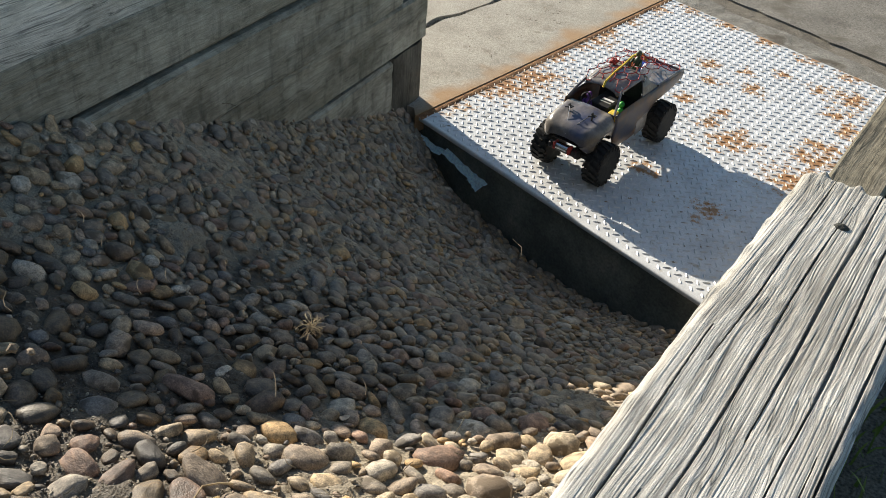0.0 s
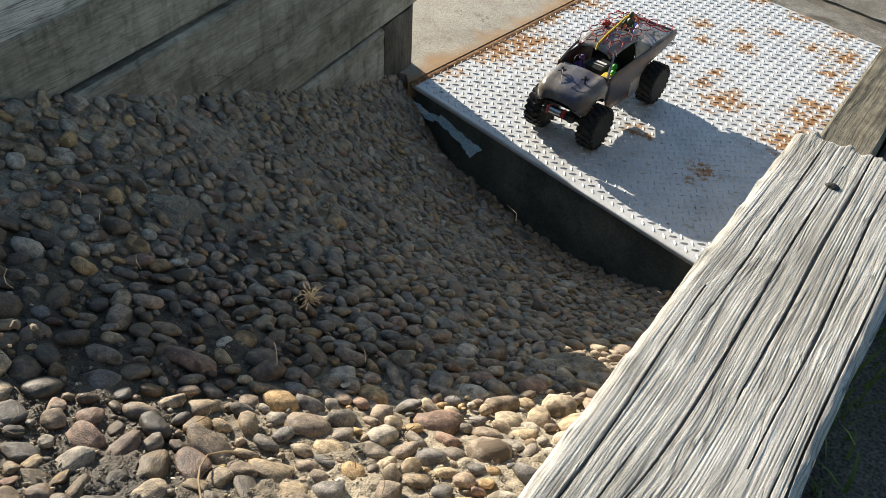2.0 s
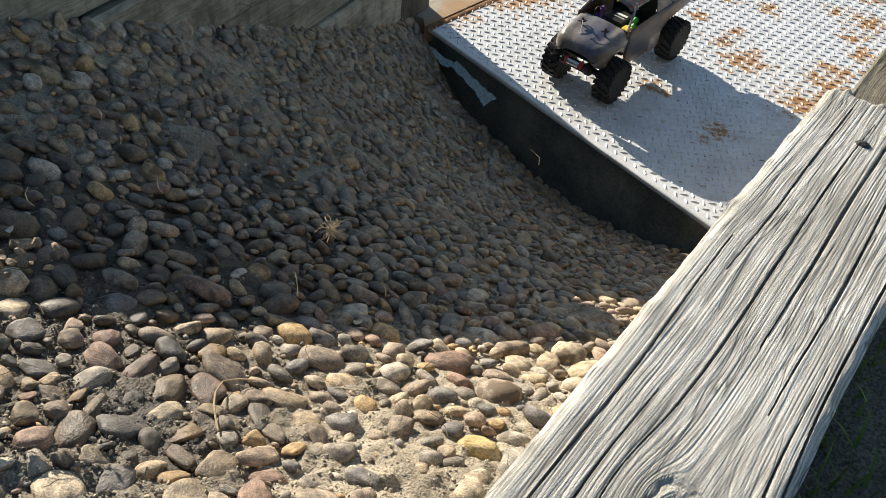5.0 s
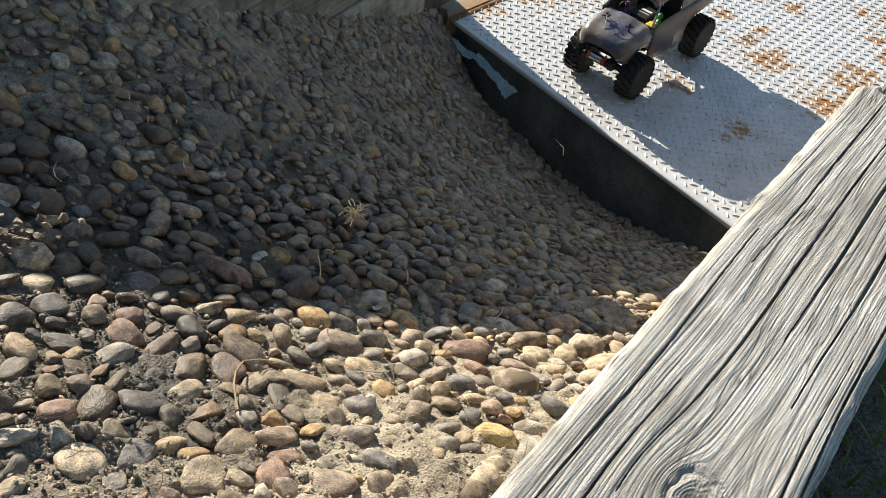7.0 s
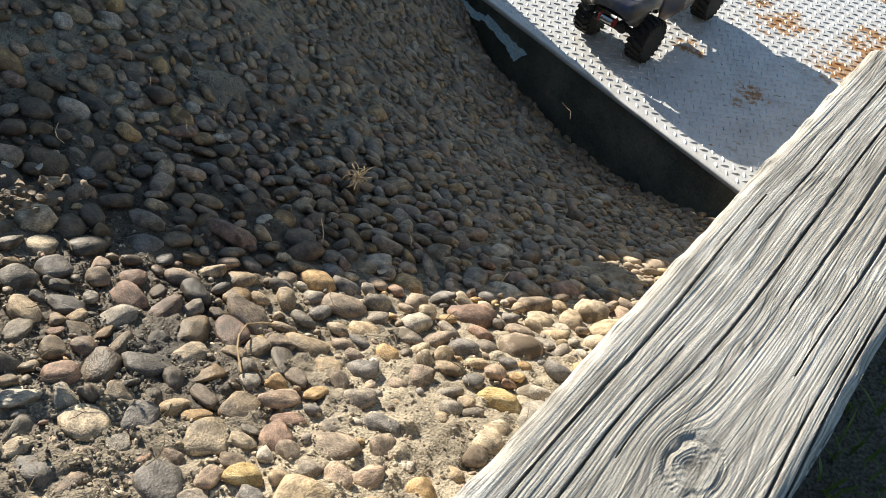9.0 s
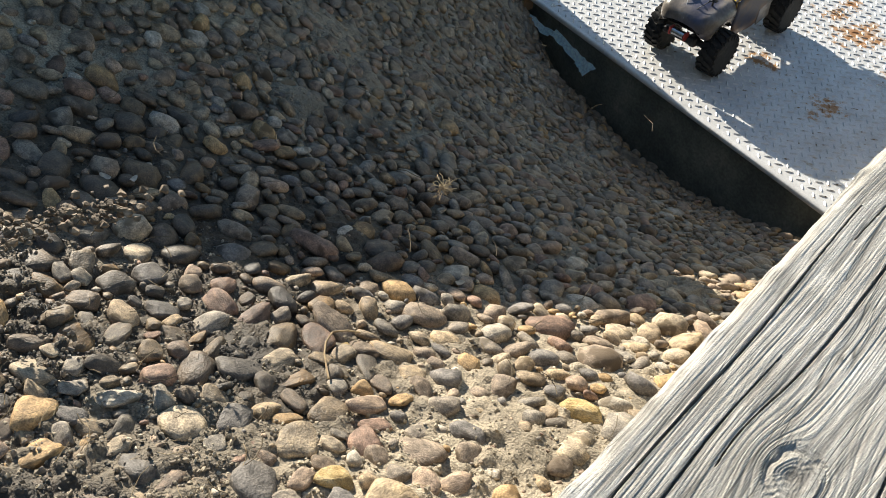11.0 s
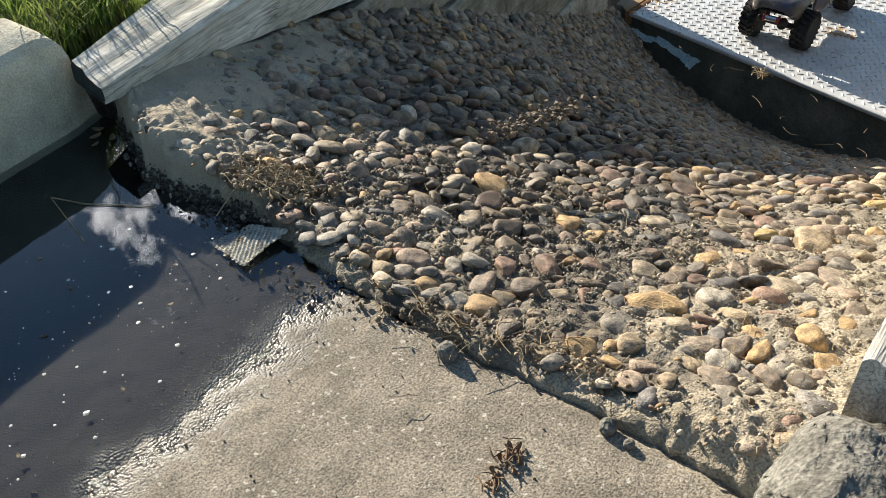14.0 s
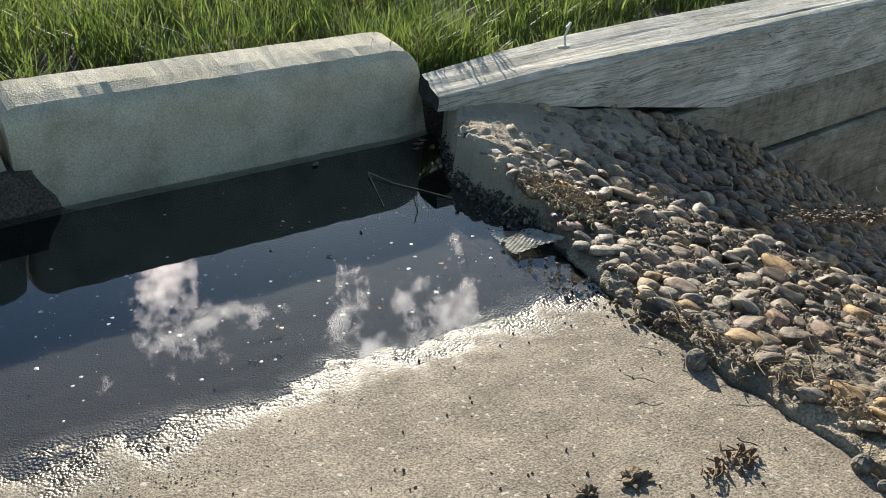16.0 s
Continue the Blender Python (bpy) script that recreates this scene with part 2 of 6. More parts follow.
def sunlit_pale(m, tint, cx, cy, reach, amount):
    """A ragged pale patch: light mortar, with sunlight on the shoulder put into its colour."""
    n, l = m.node_tree.nodes, m.node_tree.links
    b = n["Principled BSDF"]
    po = n.new("ShaderNodeNewGeometry").outputs["Position"]
    dist = n.new("ShaderNodeMapping")
    dist.inputs["Location"].default_value, dist.inputs["Scale"].default_value = (-cx / reach[0], -cy / reach[1], 0), (1 / reach[0], 1 / reach[1], 0)
    l.new(po, dist.inputs["Vector"])
    ln = n.new("ShaderNodeVectorMath")
    ln.operation = "LENGTH"
    l.new(dist.outputs["Vector"], ln.inputs[0])
    nz = n.new("ShaderNodeTexNoise")
    nz.inputs["Scale"].default_value, nz.inputs["Detail"].default_value = 22, 6
    l.new(po, nz.inputs["Vector"])
    ad = n.new("ShaderNodeMath")
    l.new(ln.outputs["Value"], ad.inputs[0])
    l.new(nz.outputs["Fac"], ad.inputs[1])
    mr = n.new("ShaderNodeMapRange")
    mr.inputs["From Min"].default_value, mr.inputs["From Max"].default_value = 1.55, 1.15
    mr.inputs["To Max"].default_value = amount
    l.new(ad.outputs["Value"], mr.inputs["Value"])
    mx = n.new("ShaderNodeMix")
    mx.data_type = "RGBA"
    mx.inputs["B"].default_value = rgb(tint)
    l.new(mr.outputs["Result"], mx.inputs["Factor"])
    l.new(b.inputs["Base Color"].links[0].from_socket, mx.inputs["A"])
    l.new(mx.outputs["Result"], b.inputs["Base Color"])


sunlit_pale(M_MORTAR, (0.40, 0.335, 0.245), 0.05, 0.12, (0.16, 0.32), 0.65)
M_SLAB = surface("gutter_concrete", [(0.15, 0.126, 0.093), (0.225, 0.19, 0.143), (0.28, 0.24, 0.182)], scale=14, fine=480, bump=1.0, bump_dist=0.0024, rough=0.85,
                 stain=((0.46, 0.42, 0.35), 160.0, 0.63, 0.68), fine_amount=0.65)
M_KERB = surface("kerb_concrete", [(0.36, 0.32, 0.235), (0.50, 0.455, 0.345), (0.60, 0.55, 0.43)], scale=16, fine=420, bump=0.9, rough=0.85, fine_amount=0.24,
                 stain=((0.15, 0.14, 0.12), 6.0, 0.55, 0.8))


M_ROUGHKERB = surface("coarse_concrete", [(0.085, 0.078, 0.065), (0.155, 0.144, 0.122), (0.21, 0.198, 0.17)], scale=26, fine=240, bump=1.0, bump_dist=0.008, rough=0.9,
                      stain=((0.09, 0.08, 0.065), 22.0, 0.55, 0.7), fine_amount=0.6)


def soak(m, z_dry, z_wet, dark, rough_wet):
    """Wet the surface below a waterline: darker and glossy, with an uneven margin."""
    n, l = m.node_tree.nodes, m.node_tree.links
    b = n["Principled BSDF"]
    co = n.new("ShaderNodeTexCoord")
    sp = n.new("ShaderNodeSeparateXYZ")
    l.new(co.outputs["Object"], sp.inputs["Vector"])
    nz = n.new("ShaderNodeTexNoise")
    nz.inputs["Scale"].default_value, nz.inputs["Detail"].default_value = 40, 6
    l.new(co.outputs["Object"], nz.inputs["Vector"])
    ad = n.new("ShaderNodeMath")
    ad.operation = "MULTIPLY_ADD"
    ad.inputs[1].default_value = 0.007
    l.new(nz.outputs["Fac"], ad.inputs[0])
    l.new(sp.outputs["Z"], ad.inputs[2])
    mr = n.new("ShaderNodeMapRange")
    mr.inputs["From Min"].default_value, mr.inputs["From Max"].default_value = z_dry + 0.0035, z_wet + 0.0035
    l.new(ad.outputs["Value"], mr.inputs["Value"])
    old = b.inputs["Base Color"].links[0].from_socket
    mx = n.new("ShaderNodeMix")
    mx.data_type = "RGBA"
    sc = n.new("ShaderNodeVectorMath")
    sc.operation = "MULTIPLY"
    sc.inputs[1].default_value = dark
    l.new(old, sc.inputs[0])
    l.new(mr.outputs["Result"], mx.inputs["Factor"])
    l.new(old, mx.inputs["A"])
    l.new(sc.outputs["Vector"], mx.inputs["B"])
    l.new(mx.outputs["Result"], b.inputs["Base Color"])
    rr = n.new("ShaderNodeMapRange")
    rr.inputs["To Min"].default_value, rr.inputs["To Max"].default_value = 0.85, rough_wet
    l.new(mr.outputs["Result"], rr.inputs["Value"])
    l.new(rr.outputs["Result"], b.inputs["Roughness"])
    # grains standing out of the water film
    vo = n.new("ShaderNodeTexVoronoi")
    vo.inputs["Scale"].default_value = 330
    l.new(co.outputs["Object"], vo.inputs["Vector"])
    gl = n.new("ShaderNodeMath")
    gl.operation = "MULTIPLY"
    l.new(vo.outputs["Distance"], gl.inputs[0])
    band = n.new("ShaderNodeMapRange")
    band.inputs["From Min"].default_value, band.inputs["From Max"].default_value = -0.0565, -0.0550
    l.new(sp.outputs["Z"], band.inputs["Value"])
    both = n.new("ShaderNodeMath")
    both.operation = "MULTIPLY"
    deep = n.new("ShaderNodeMapRange")
    deep.inputs["From Min"].default_value, deep.inputs["From Max"].default_value = -0.0545, -0.0570
    l.new(sp.outputs["Z"], deep.inputs["Value"])
    dull = n.new("ShaderNodeMath")
    dull.operation = "MULTIPLY_ADD"
    dull.inputs[1].default_value = 0.6
    l.new(deep.outputs["Result"], dull.inputs[0])
    l.new(rr.outputs["Result"], dull.inputs[2])
    l.new(dull.outputs["Value"], b.inputs["Roughness"])
    l.new(mr.outputs["Result"], both.inputs[0])
    l.new(band.outputs["Result"], both.inputs[1])
    l.new(both.outputs["Value"], gl.inputs[1])
    bp = n.new("ShaderNodeBump")
    bp.invert = True
    bp.inputs["Strength"].default_value, bp.inputs["Distance"].default_value = 0.8, 0.0016
    l.new(gl.outputs["Value"], bp.inputs["Height"])
    l.new(b.inputs["Normal"].links[0].from_socket, bp.inputs["Normal"])
    l.new(bp.outputs["Normal"], b.inputs["Normal"])


soak(M_SLAB, -0.0515, -0.0548, (0.045, 0.036, 0.028), 0.21)

def grained(name, colors, hair, line, drip, algae=None, knot=None, rough=0.9):
    """Weathered wood along y: blotches, wandering grain lines, hairline checks and run-off stains."""
    m = bpy.data.materials.new(name)
    m.use_nodes = True
    n, l = m.node_tree.nodes, m.node_tree.links
    b = n["Principled BSDF"]
    co = n.new("ShaderNodeTexCoord").outputs["Object"]
    shift = n.new("ShaderNodeObjectInfo").outputs["Random"]
    off = n.new("ShaderNodeVectorMath")
    off.operation = "SCALE"
    off.inputs[0].default_value = (3.0, 7.0, 5.0)
    l.new(shift, off.inputs["Scale"])
    moved = n.new("ShaderNodeVectorMath")
    l.new(co, moved.inputs[0])
    l.new(off.outputs["Vector"], moved.inputs[1])
    base = moved.outputs["Vector"]

    def fog(vec, stretch, scale, detail, rough_=0.6):
        mp = n.new("ShaderNodeMapping")
        mp.inputs["Scale"].default_value = stretch
        l.new(vec, mp.inputs["Vector"])
        nz = n.new("ShaderNodeTexNoise")
        nz.inputs["Scale"].default_value, nz.inputs["Detail"].default_value, nz.inputs["Roughness"].default_value = scale, detail, rough_
        l.new(mp.outputs["Vector"], nz.inputs["Vector"])
        return nz

    def span(sock, a, c, lo, hi):
        q = n.new("ShaderNodeMapRange")
        for key, val in (("From Min", a), ("From Max", c), ("To Min", lo), ("To Max", hi)):
            q.inputs[key].default_value = val
        l.new(sock, q.inputs["Value"])
        return q.outputs["Result"]

    def times(a, c):
        q = n.new("ShaderNodeMath")
        q.operation = "MULTIPLY"
        l.new(a, q.inputs[0])
        l.new(c, q.inputs[1])
        return q.outputs["Value"]

    bend = fog(base, (1, 0.5, 1), 9.0, 2)
    push = n.new("ShaderNodeVectorMath")
    push.operation = "MULTIPLY_ADD"
    push.inputs[1].default_value = (0.03, 0.0, 0.03)
    l.new(bend.outputs["Color"], push.inputs[0])
    l.new(base, push.inputs[2])
    warped = push.outputs["Vector"]
    blot = fog(base, (1, 0.5, 1), 11.0, 12, 0.74)
    ramp = n.new("ShaderNodeValToRGB")
    e = ramp.color_ramp.elements
    e[0].position, e[0].color = 0.39, rgb(colors[0])
    e[1].position, e[1].color = 0.61, rgb(colors[2])
    k = e.new(0.5)
    k.color = rgb(colors[1])
    l.new(blot.outputs["Fac"], ramp.inputs["Fac"])
    col = ramp.outputs["Color"]
    lines = fog(warped, (1, 0.012, 1), 300, 4, 0.6)
    g_line = span(lines.outputs["Fac"], 0.36, 0.56, 1 - line, 1 + line * 0.35)
    check = fog(warped, (1, 0.022, 1), 62, 3, 0.5)
    ab = n.new("ShaderNodeMath")
    ab.operation = "SUBTRACT"
    ab.inputs[1].default_value = 0.5
    l.new(check.outputs["Fac"], ab.inputs[0])
    ab2 = n.new("ShaderNodeMath")
    ab2.operation = "ABSOLUTE"
    l.new(ab.outputs["Value"], ab2.inputs[0])
    g_hair = span(ab2.outputs["Value"], 0.001, 0.012, 1 - hair, 1.0)
    speck = fog(base, (1, 0.8, 1), 950, 3, 0.65)
    thread = fog(warped, (1, 0.009, 1), 900, 2, 0.5)
    g_speck = times(span(speck.outputs["Fac"], 0.3, 0.7, 0.78, 1.22), span(thread.outputs["Fac"], 0.34, 0.6, 0.85, 1.07))
    run = fog(base, (1, 1, 0.2), 34, 8, 0.7)
    g_run = span(run.outputs["Fac"], 0.5, 0.7, 1.0, 1 - drip)
    fac = times(times(times(g_line, g_hair), times(g_speck, g_run)), span(shift, 0.0, 1.0, 0.85, 1.15))
    if knot:
        ku, kv, kr = knot
        mp = n.new("ShaderNodeMapping")
        mp.inputs["Location"].default_value, mp.inputs["Scale"].default_value = (-ku, -kv * 0.8, 0), (1, 0.8, 0)
        l.new(co, mp.inputs["Vector"])
        ln = n.new("ShaderNodeVectorMath")
        ln.operation = "LENGTH"
        l.new(mp.outputs["Vector"], ln.inputs[0])
        wob = n.new("ShaderNodeMath")
        wob.operation = "MULTIPLY_ADD"
        wob.inputs[1].default_value = 0.011
        l.new(fog(co, (1, 1, 1), 90, 3).outputs["Fac"], wob.inputs[0])
        l.new(ln.outputs["Value"], wob.inputs[2])
        sn = n.new("ShaderNodeMath")
        sn.operation = "PINGPONG"
        sn.inputs[1].default_value = 0.0016
        l.new(wob.outputs["Value"], sn.inputs[0])
        ring = times(span(sn.outputs["Value"], 0.0, 0.0016, 0.74, 1.0), span(wob.outputs["Value"], 0.007, 0.013, 0.55, 1.0))
        inside = span(wob.outputs["Value"], kr + 0.004, kr + 0.009, 1.0, 0.0)
        mk = n.new("ShaderNodeMix")
        mk.data_type = "FLOAT"
        mk.inputs["A"].default_value = 1.0
        l.new(inside, mk.inputs["Factor"])
        l.new(ring, mk.inputs["B"])
        fac = times(fac, mk.outputs["Result"])
    if algae:
        al = fog(base, (1, 0.5, 0.8), 5.0, 8, 0.66)
        mx = n.new("ShaderNodeMix")
        mx.data_type = "RGBA"
        mx.inputs["B"].default_value = rgb(algae)
        l.new(span(al.outputs["Fac"], 0.46, 0.70, 0.0, 0.6), mx.inputs["Factor"])
        l.new(col, mx.inputs["A"])
        col = mx.outputs["Result"]
    sc = n.new("ShaderNodeVectorMath")
    sc.operation = "SCALE"
    l.new(col, sc.inputs[0])
    l.new(fac, sc.inputs["Scale"])
    l.new(sc.outputs["Vector"], b.inputs["Base Color"])
    b.inputs["Roughness"].default_value = rough
    b.inputs["Specular IOR Level"].default_value = 0.3
    bp = n.new("ShaderNodeBump")
    bp.inputs["Strength"].default_value, bp.inputs["Distance"].default_value = 0.6, 0.0010
    l.new(times(times(g_line, g_hair), g_speck), bp.inputs["Height"])
    l.new(bp.outputs["Normal"], b.inputs["Normal"])
    return m


M_TIMBER = grained("weathered_timber", [(0.20, 0.188, 0.145), (0.34, 0.325, 0.26), (0.46, 0.442, 0.36)], 0.36, 0.18, 0.48, algae=(0.115, 0.11, 0.072))
M_TOPTIMBER = grained("bleached_top_timber", [(0.38, 0.365, 0.315), (0.52, 0.505, 0.45), (0.66, 0.645, 0.59)], 0.6, 0.34, 0.10, algae=(0.30, 0.28, 0.22))
M_BROWNWOOD = grained("brown_timber", [(0.07, 0.06, 0.042), (0.16, 0.14, 0.10), (0.24, 0.21, 0.16)], 0.7, 0.45, 0.2)
M_BEAM = grained("bleached_timber", [(0.34, 0.32, 0.28), (0.445, 0.42, 0.375), (0.56, 0.54, 0.495)], 0.6, 0.40, 0.0, algae=(0.40, 0.37, 0.315), knot=(0.085, 0.432, 0.017))
M_POST = grained("dark_weathered_post", [(0.07, 0.066, 0.052), (0.12, 0.114, 0.092), (0.18, 0.172, 0.14)], 0.4, 0.25, 0.2)
M_DARKWOOD = surface("dark_timber", [(0.02, 0.02, 0.017), (0.05, 0.05, 0.043)], scale=15, stretch=(4, 4, 0.6), rough=0.9, bump=0.5)
M_PLATE = surface("galvanised_plate", [(0.50, 0.50, 0.49), (0.60, 0.60, 0.59), (0.67, 0.67, 0.66)], scale=18, fine=240, bump=0.08, rough=0.48, metal=0.12,
                  stain=((0.40, 0.34, 0.25), 42.0, 0.62, 0.74), fine_amount=0.10)
M_STEELDARK = surface("dark_steel_face", [(0.11, 0.12, 0.105), (0.17, 0.18, 0.155), (0.26, 0.25, 0.21)], scale=9, rough=0.8, bump=0.3, spread=(0.4, 0.75))
M_PAVE = surface("pale_pavement", [(0.26, 0.235, 0.19), (0.34, 0.31, 0.255), (0.39, 0.36, 0.30)], scale=7, fine=260, bump=0.8, rough=0.9, fine_amount=0.38,
                 stain=((0.2, 0.17, 0.13), 16.0, 0.62, 0.75))
M_DIRT = surface("dirt", [(0.07, 0.058, 0.045), (0.13, 0.11, 0.085), (0.2, 0.17, 0.13)], scale=8, fine=330, bump=1.0, rough=0.95, bump_dist=0.012, fine_amount=0.6)
M_GRASS = surface("grass_blade", [(0.07, 0.115, 0.022), (0.14, 0.20, 0.042), (0.26, 0.29, 0.09)], scale=14, fine=40, bump=0, rough=0.55, vary=0.3, island=True)

def leafy(m, amount):
    """Let light through thin blades."""
    n, l = m.node_tree.nodes, m.node_tree.links
    b = n["Principled BSDF"]
    tr = n.new("ShaderNodeBsdfTranslucent")
    l.new(b.inputs["Base Color"].links[0].from_socket, tr.inputs["Color"])
    mx = n.new("ShaderNodeMixShader")
    mx.inputs["Fac"].default_value = amount
    l.new(b.outputs["BSDF"], mx.inputs[1])
    l.new(tr.outputs["BSDF"], mx.inputs[2])
    l.new(mx.outputs["Shader"], n["Material Output"].inputs["Surface"])


leafy(M_GRASS, 0.5)
water = bpy.data.materials.new("puddle_water")
water.use_nodes = True
wb = water.node_tree.nodes["Principled BSDF"]
wb.inputs["Base Color"].default_value = (0.50, 0.56, 0.58, 1)
wb.inputs["Roughness"].default_value = 0.01
wb.inputs["IOR"].default_value = 1.54
wb.inputs["Transmission Weight"].default_value = 1.0
# blue of the mirrored sky strengthened by tinting the reflection itself
wb.inputs["Specular Tint"].default_value = (0.36, 0.68, 1.0, 1)


# ---- building helpers ----
def mesh_of(name, bm, mats, smooth=False):
    me = bpy.data.meshes.new(name)
    bm.to_mesh(me)
    bm.free()
    for m in (mats if isinstance(mats, (list, tuple)) else [mats]):
        me.materials.append(m)
    if smooth:
        me.polygons.foreach_set("use_smooth", [True] * len(me.polygons))
    return me


def thing(name, label, category, at=None, group="", kind=""):
    ob = new(name)
    ob.empty_display_size = 0.05
    if at is not None:
        ob.matrix_world = at
    return tagged(ob, label, category, group, kind)


def part(name, bm, material, parent, label="", at=None, smooth=False):
    ob = new(name, mesh_of(name, bm, material, smooth))
    ob.parent = parent
    if at is not None:
        ob.matrix_basis = at
    if label:
        ob["label"] = label
    return ob


def single(name, bm, material, label, category, at=None, smooth=False, kind="", group=""):
    ob = new(name, mesh_of(name, bm, material, smooth))
    if at is not None:
        ob.matrix_world = at
    return tagged(ob, label, category, group, kind)


def box(size, centre=(0, 0, 0), bevel=0.0, seg=2, m=None, bm=None):
    bm = bm or bmesh.new()
    made = bmesh.ops.create_cube(bm, size=1.0)["verts"]
    t = Matrix.Translation(centre) @ Matrix.Diagonal((*size, 1))
    bmesh.ops.transform(bm, matrix=(m @ t) if m else t, verts=made)
    if bevel:
        es = list({e for v in made for e in v.link_edges})
        bmesh.ops.bevel(bm, geom=es, offset=bevel, segments=seg, profile=0.6, affect="EDGES")
    return bm


def shoulder_dip(x, y):
    """How far the mortar shoulder sinks beside the wall timber and at its broken tip."""
    along = min(1.0, max(0.0, (0.42 - y) / 0.10))
    return 0.012 * min(1.0, max(0.0, (-0.025 - x) / 0.03)) * max(0.0, 1 - max(0.0, y) / 0.12) + 0.014 * math.exp(-((x + 0.03) / 0.06) ** 2) * along + 0.013 * math.exp(-((x - 0.03) ** 2 + (y + 0.02) ** 2) / 0.0018)


def cobble_z(x, y):
    """The height of the sunken cobbled apron."""
    return (0.022 - 0.293 * x + 0.286 * x * x - 0.098 * y - 0.314 * y * y - 0.269 * x * y + 0.148 * x * x * y + 0.086 * y ** 3
            - 0.001 * x * y * y - 0.005 * x * x * y * y - shoulder_dip(x, y))


def edge_y(x):
    """Where the gutter slab ends and the cobbles begin."""
    return 0.035 - 0.36 * x + 0.16 * x * x - 0.038 * math.exp(-((x - 0.05) / 0.10) ** 2) + 0.010 * math.exp(-((x - 0.25) / 0.05) ** 2) - 0.12 * max(0.0, x - 0.7)


def right_x(y):
    """The inner face of the timber wall across the channel."""
    return 0.895 + 0.165 * y


def front_y(x):
    """The front edge of the steel plate."""
    return 2.03 - 0.405 * (x - 0.03)


def gap(x):
    """How far the cobbles stop short of the steel face."""
    return 0.012 + 0.06 * math.exp(-((x - 0.20) / 0.08) ** 2)


def slab_z(x, y):
    z = -0.055 + 0.065 * (x - (0.36 + 0.1 * (y + 0.25)))
    z = max(z, -0.085) if x < 0.6 else z
    return min(z, -0.03 + 0.02 * x)


# ---- the large structure ----


def frange(a, b, n):
    return [a + (b - a) * i / n for i in range(n + 1)]


# one sheet of earth to the horizon: lawn above the walls, a trench under the apron, the lower yard beyond the plate
def ground_sheet():
    left = [-400, -40, -8, -3, -1.5, -0.8, -0.5, -0.3, -0.165, -0.155]
    right = [0.06, 0.07, 0.12, 0.2, 0.35, 0.7, 1.5, 4, 10, 60, 400]
    ys = [-400, -40, -8, -3, -1.6, -1.0, -0.6, -0.3, -0.06, -0.04, 0.2, 0.6, 1.0, 1.38, 1.42, 1.8, 2.16, 2.18, 2.2, 2.235, 2.6, 3.2, 4, 8, 40, 400]
    bm = bmesh.new()
    rows = []
    for y in ys:
        row = []
        rx = right_x(min(max(y, -0.4), 2.4))
        for i, c in enumerate(left + right):
            inner = i >= len(left)
            x = rx + c if inner else c
            if y > 2.22 or (y > 2.17 and c < -0.16):
                z = -0.775
            elif c == -0.155 or c == 0.06:
                z = -1.3 if y > -0.05 else -0.2
            elif inner:
                z = -0.09 if y > -0.05 else -0.2
            else:
                z = (0.045 if c < -0.6 else 0.0) if y < 1.4 else -0.12
            row.append(bm.verts.new((x, y, z)))
        rows.append(row)
    for a, b in zip(rows, rows[1:]):
        for k in range(len(a) - 1):
            bm.faces.new((a[k], a[k + 1], b[k + 1], b[k]))
    return bm


single("ground", ground_sheet(), M_DIRT, "bare brown earth with scattered grit", "ground", kind="structure")


def sheet(us, vs, at):
    """A smooth sheet over the unit square, at(u, v) giving the place."""
    bm = bmesh.new()
    rows = [[bm.verts.new(at(u, v)) for u in us] for v in vs]
    for a, b in zip(rows, rows[1:]):
        for k in range(len(us) - 1):
            bm.faces.new((a[k], a[k + 1], b[k + 1], b[k]))
    return bm


# gutter slab, its broken edge following the cobbles
def slab_at(u, v):
    x = -0.2 + 1.9 * u
    y1 = edge_y(x) + 0.006 * noise.noise((x * 30, 5, 0)) + 0.004 * noise.noise((x * 80, 9, 0))
    y = y1 - 2.4 * (1 - v) ** 1.6
    rim = 0.012 * max(0.0, 1 - (y1 - y) / 0.012) * (0.5 + noise.noise((x * 22, 1, 1)))
    return (x, y, slab_z(x, y) + 0.0015 * noise.noise((x * 12, y * 12, 0)) + 0.0011 * noise.noise((x * 45, y * 45, 3)) + 0.0006 * noise.noise((x * 110, y * 110, 5)) - rim)


single("gutter_slab", sheet(frange(0, 1, 330), frange(0, 1, 200), slab_at), M_SLAB, "sandy worn concrete gutter slab, wet at one side", "gutter", smooth=True, kind="structure")

# puddle
puddle = single("puddle", sheet(frange(-0.16, 0.5, 20), frange(0, 1, 4), lambda x, v: (x, -1.6 + v * (min(0.06, edge_y(x) + 0.012) + 1.6), -0.055)), water, "still puddle of clear water mirroring the sky", "puddle", kind="structure")
puddle.visible_shadow = False

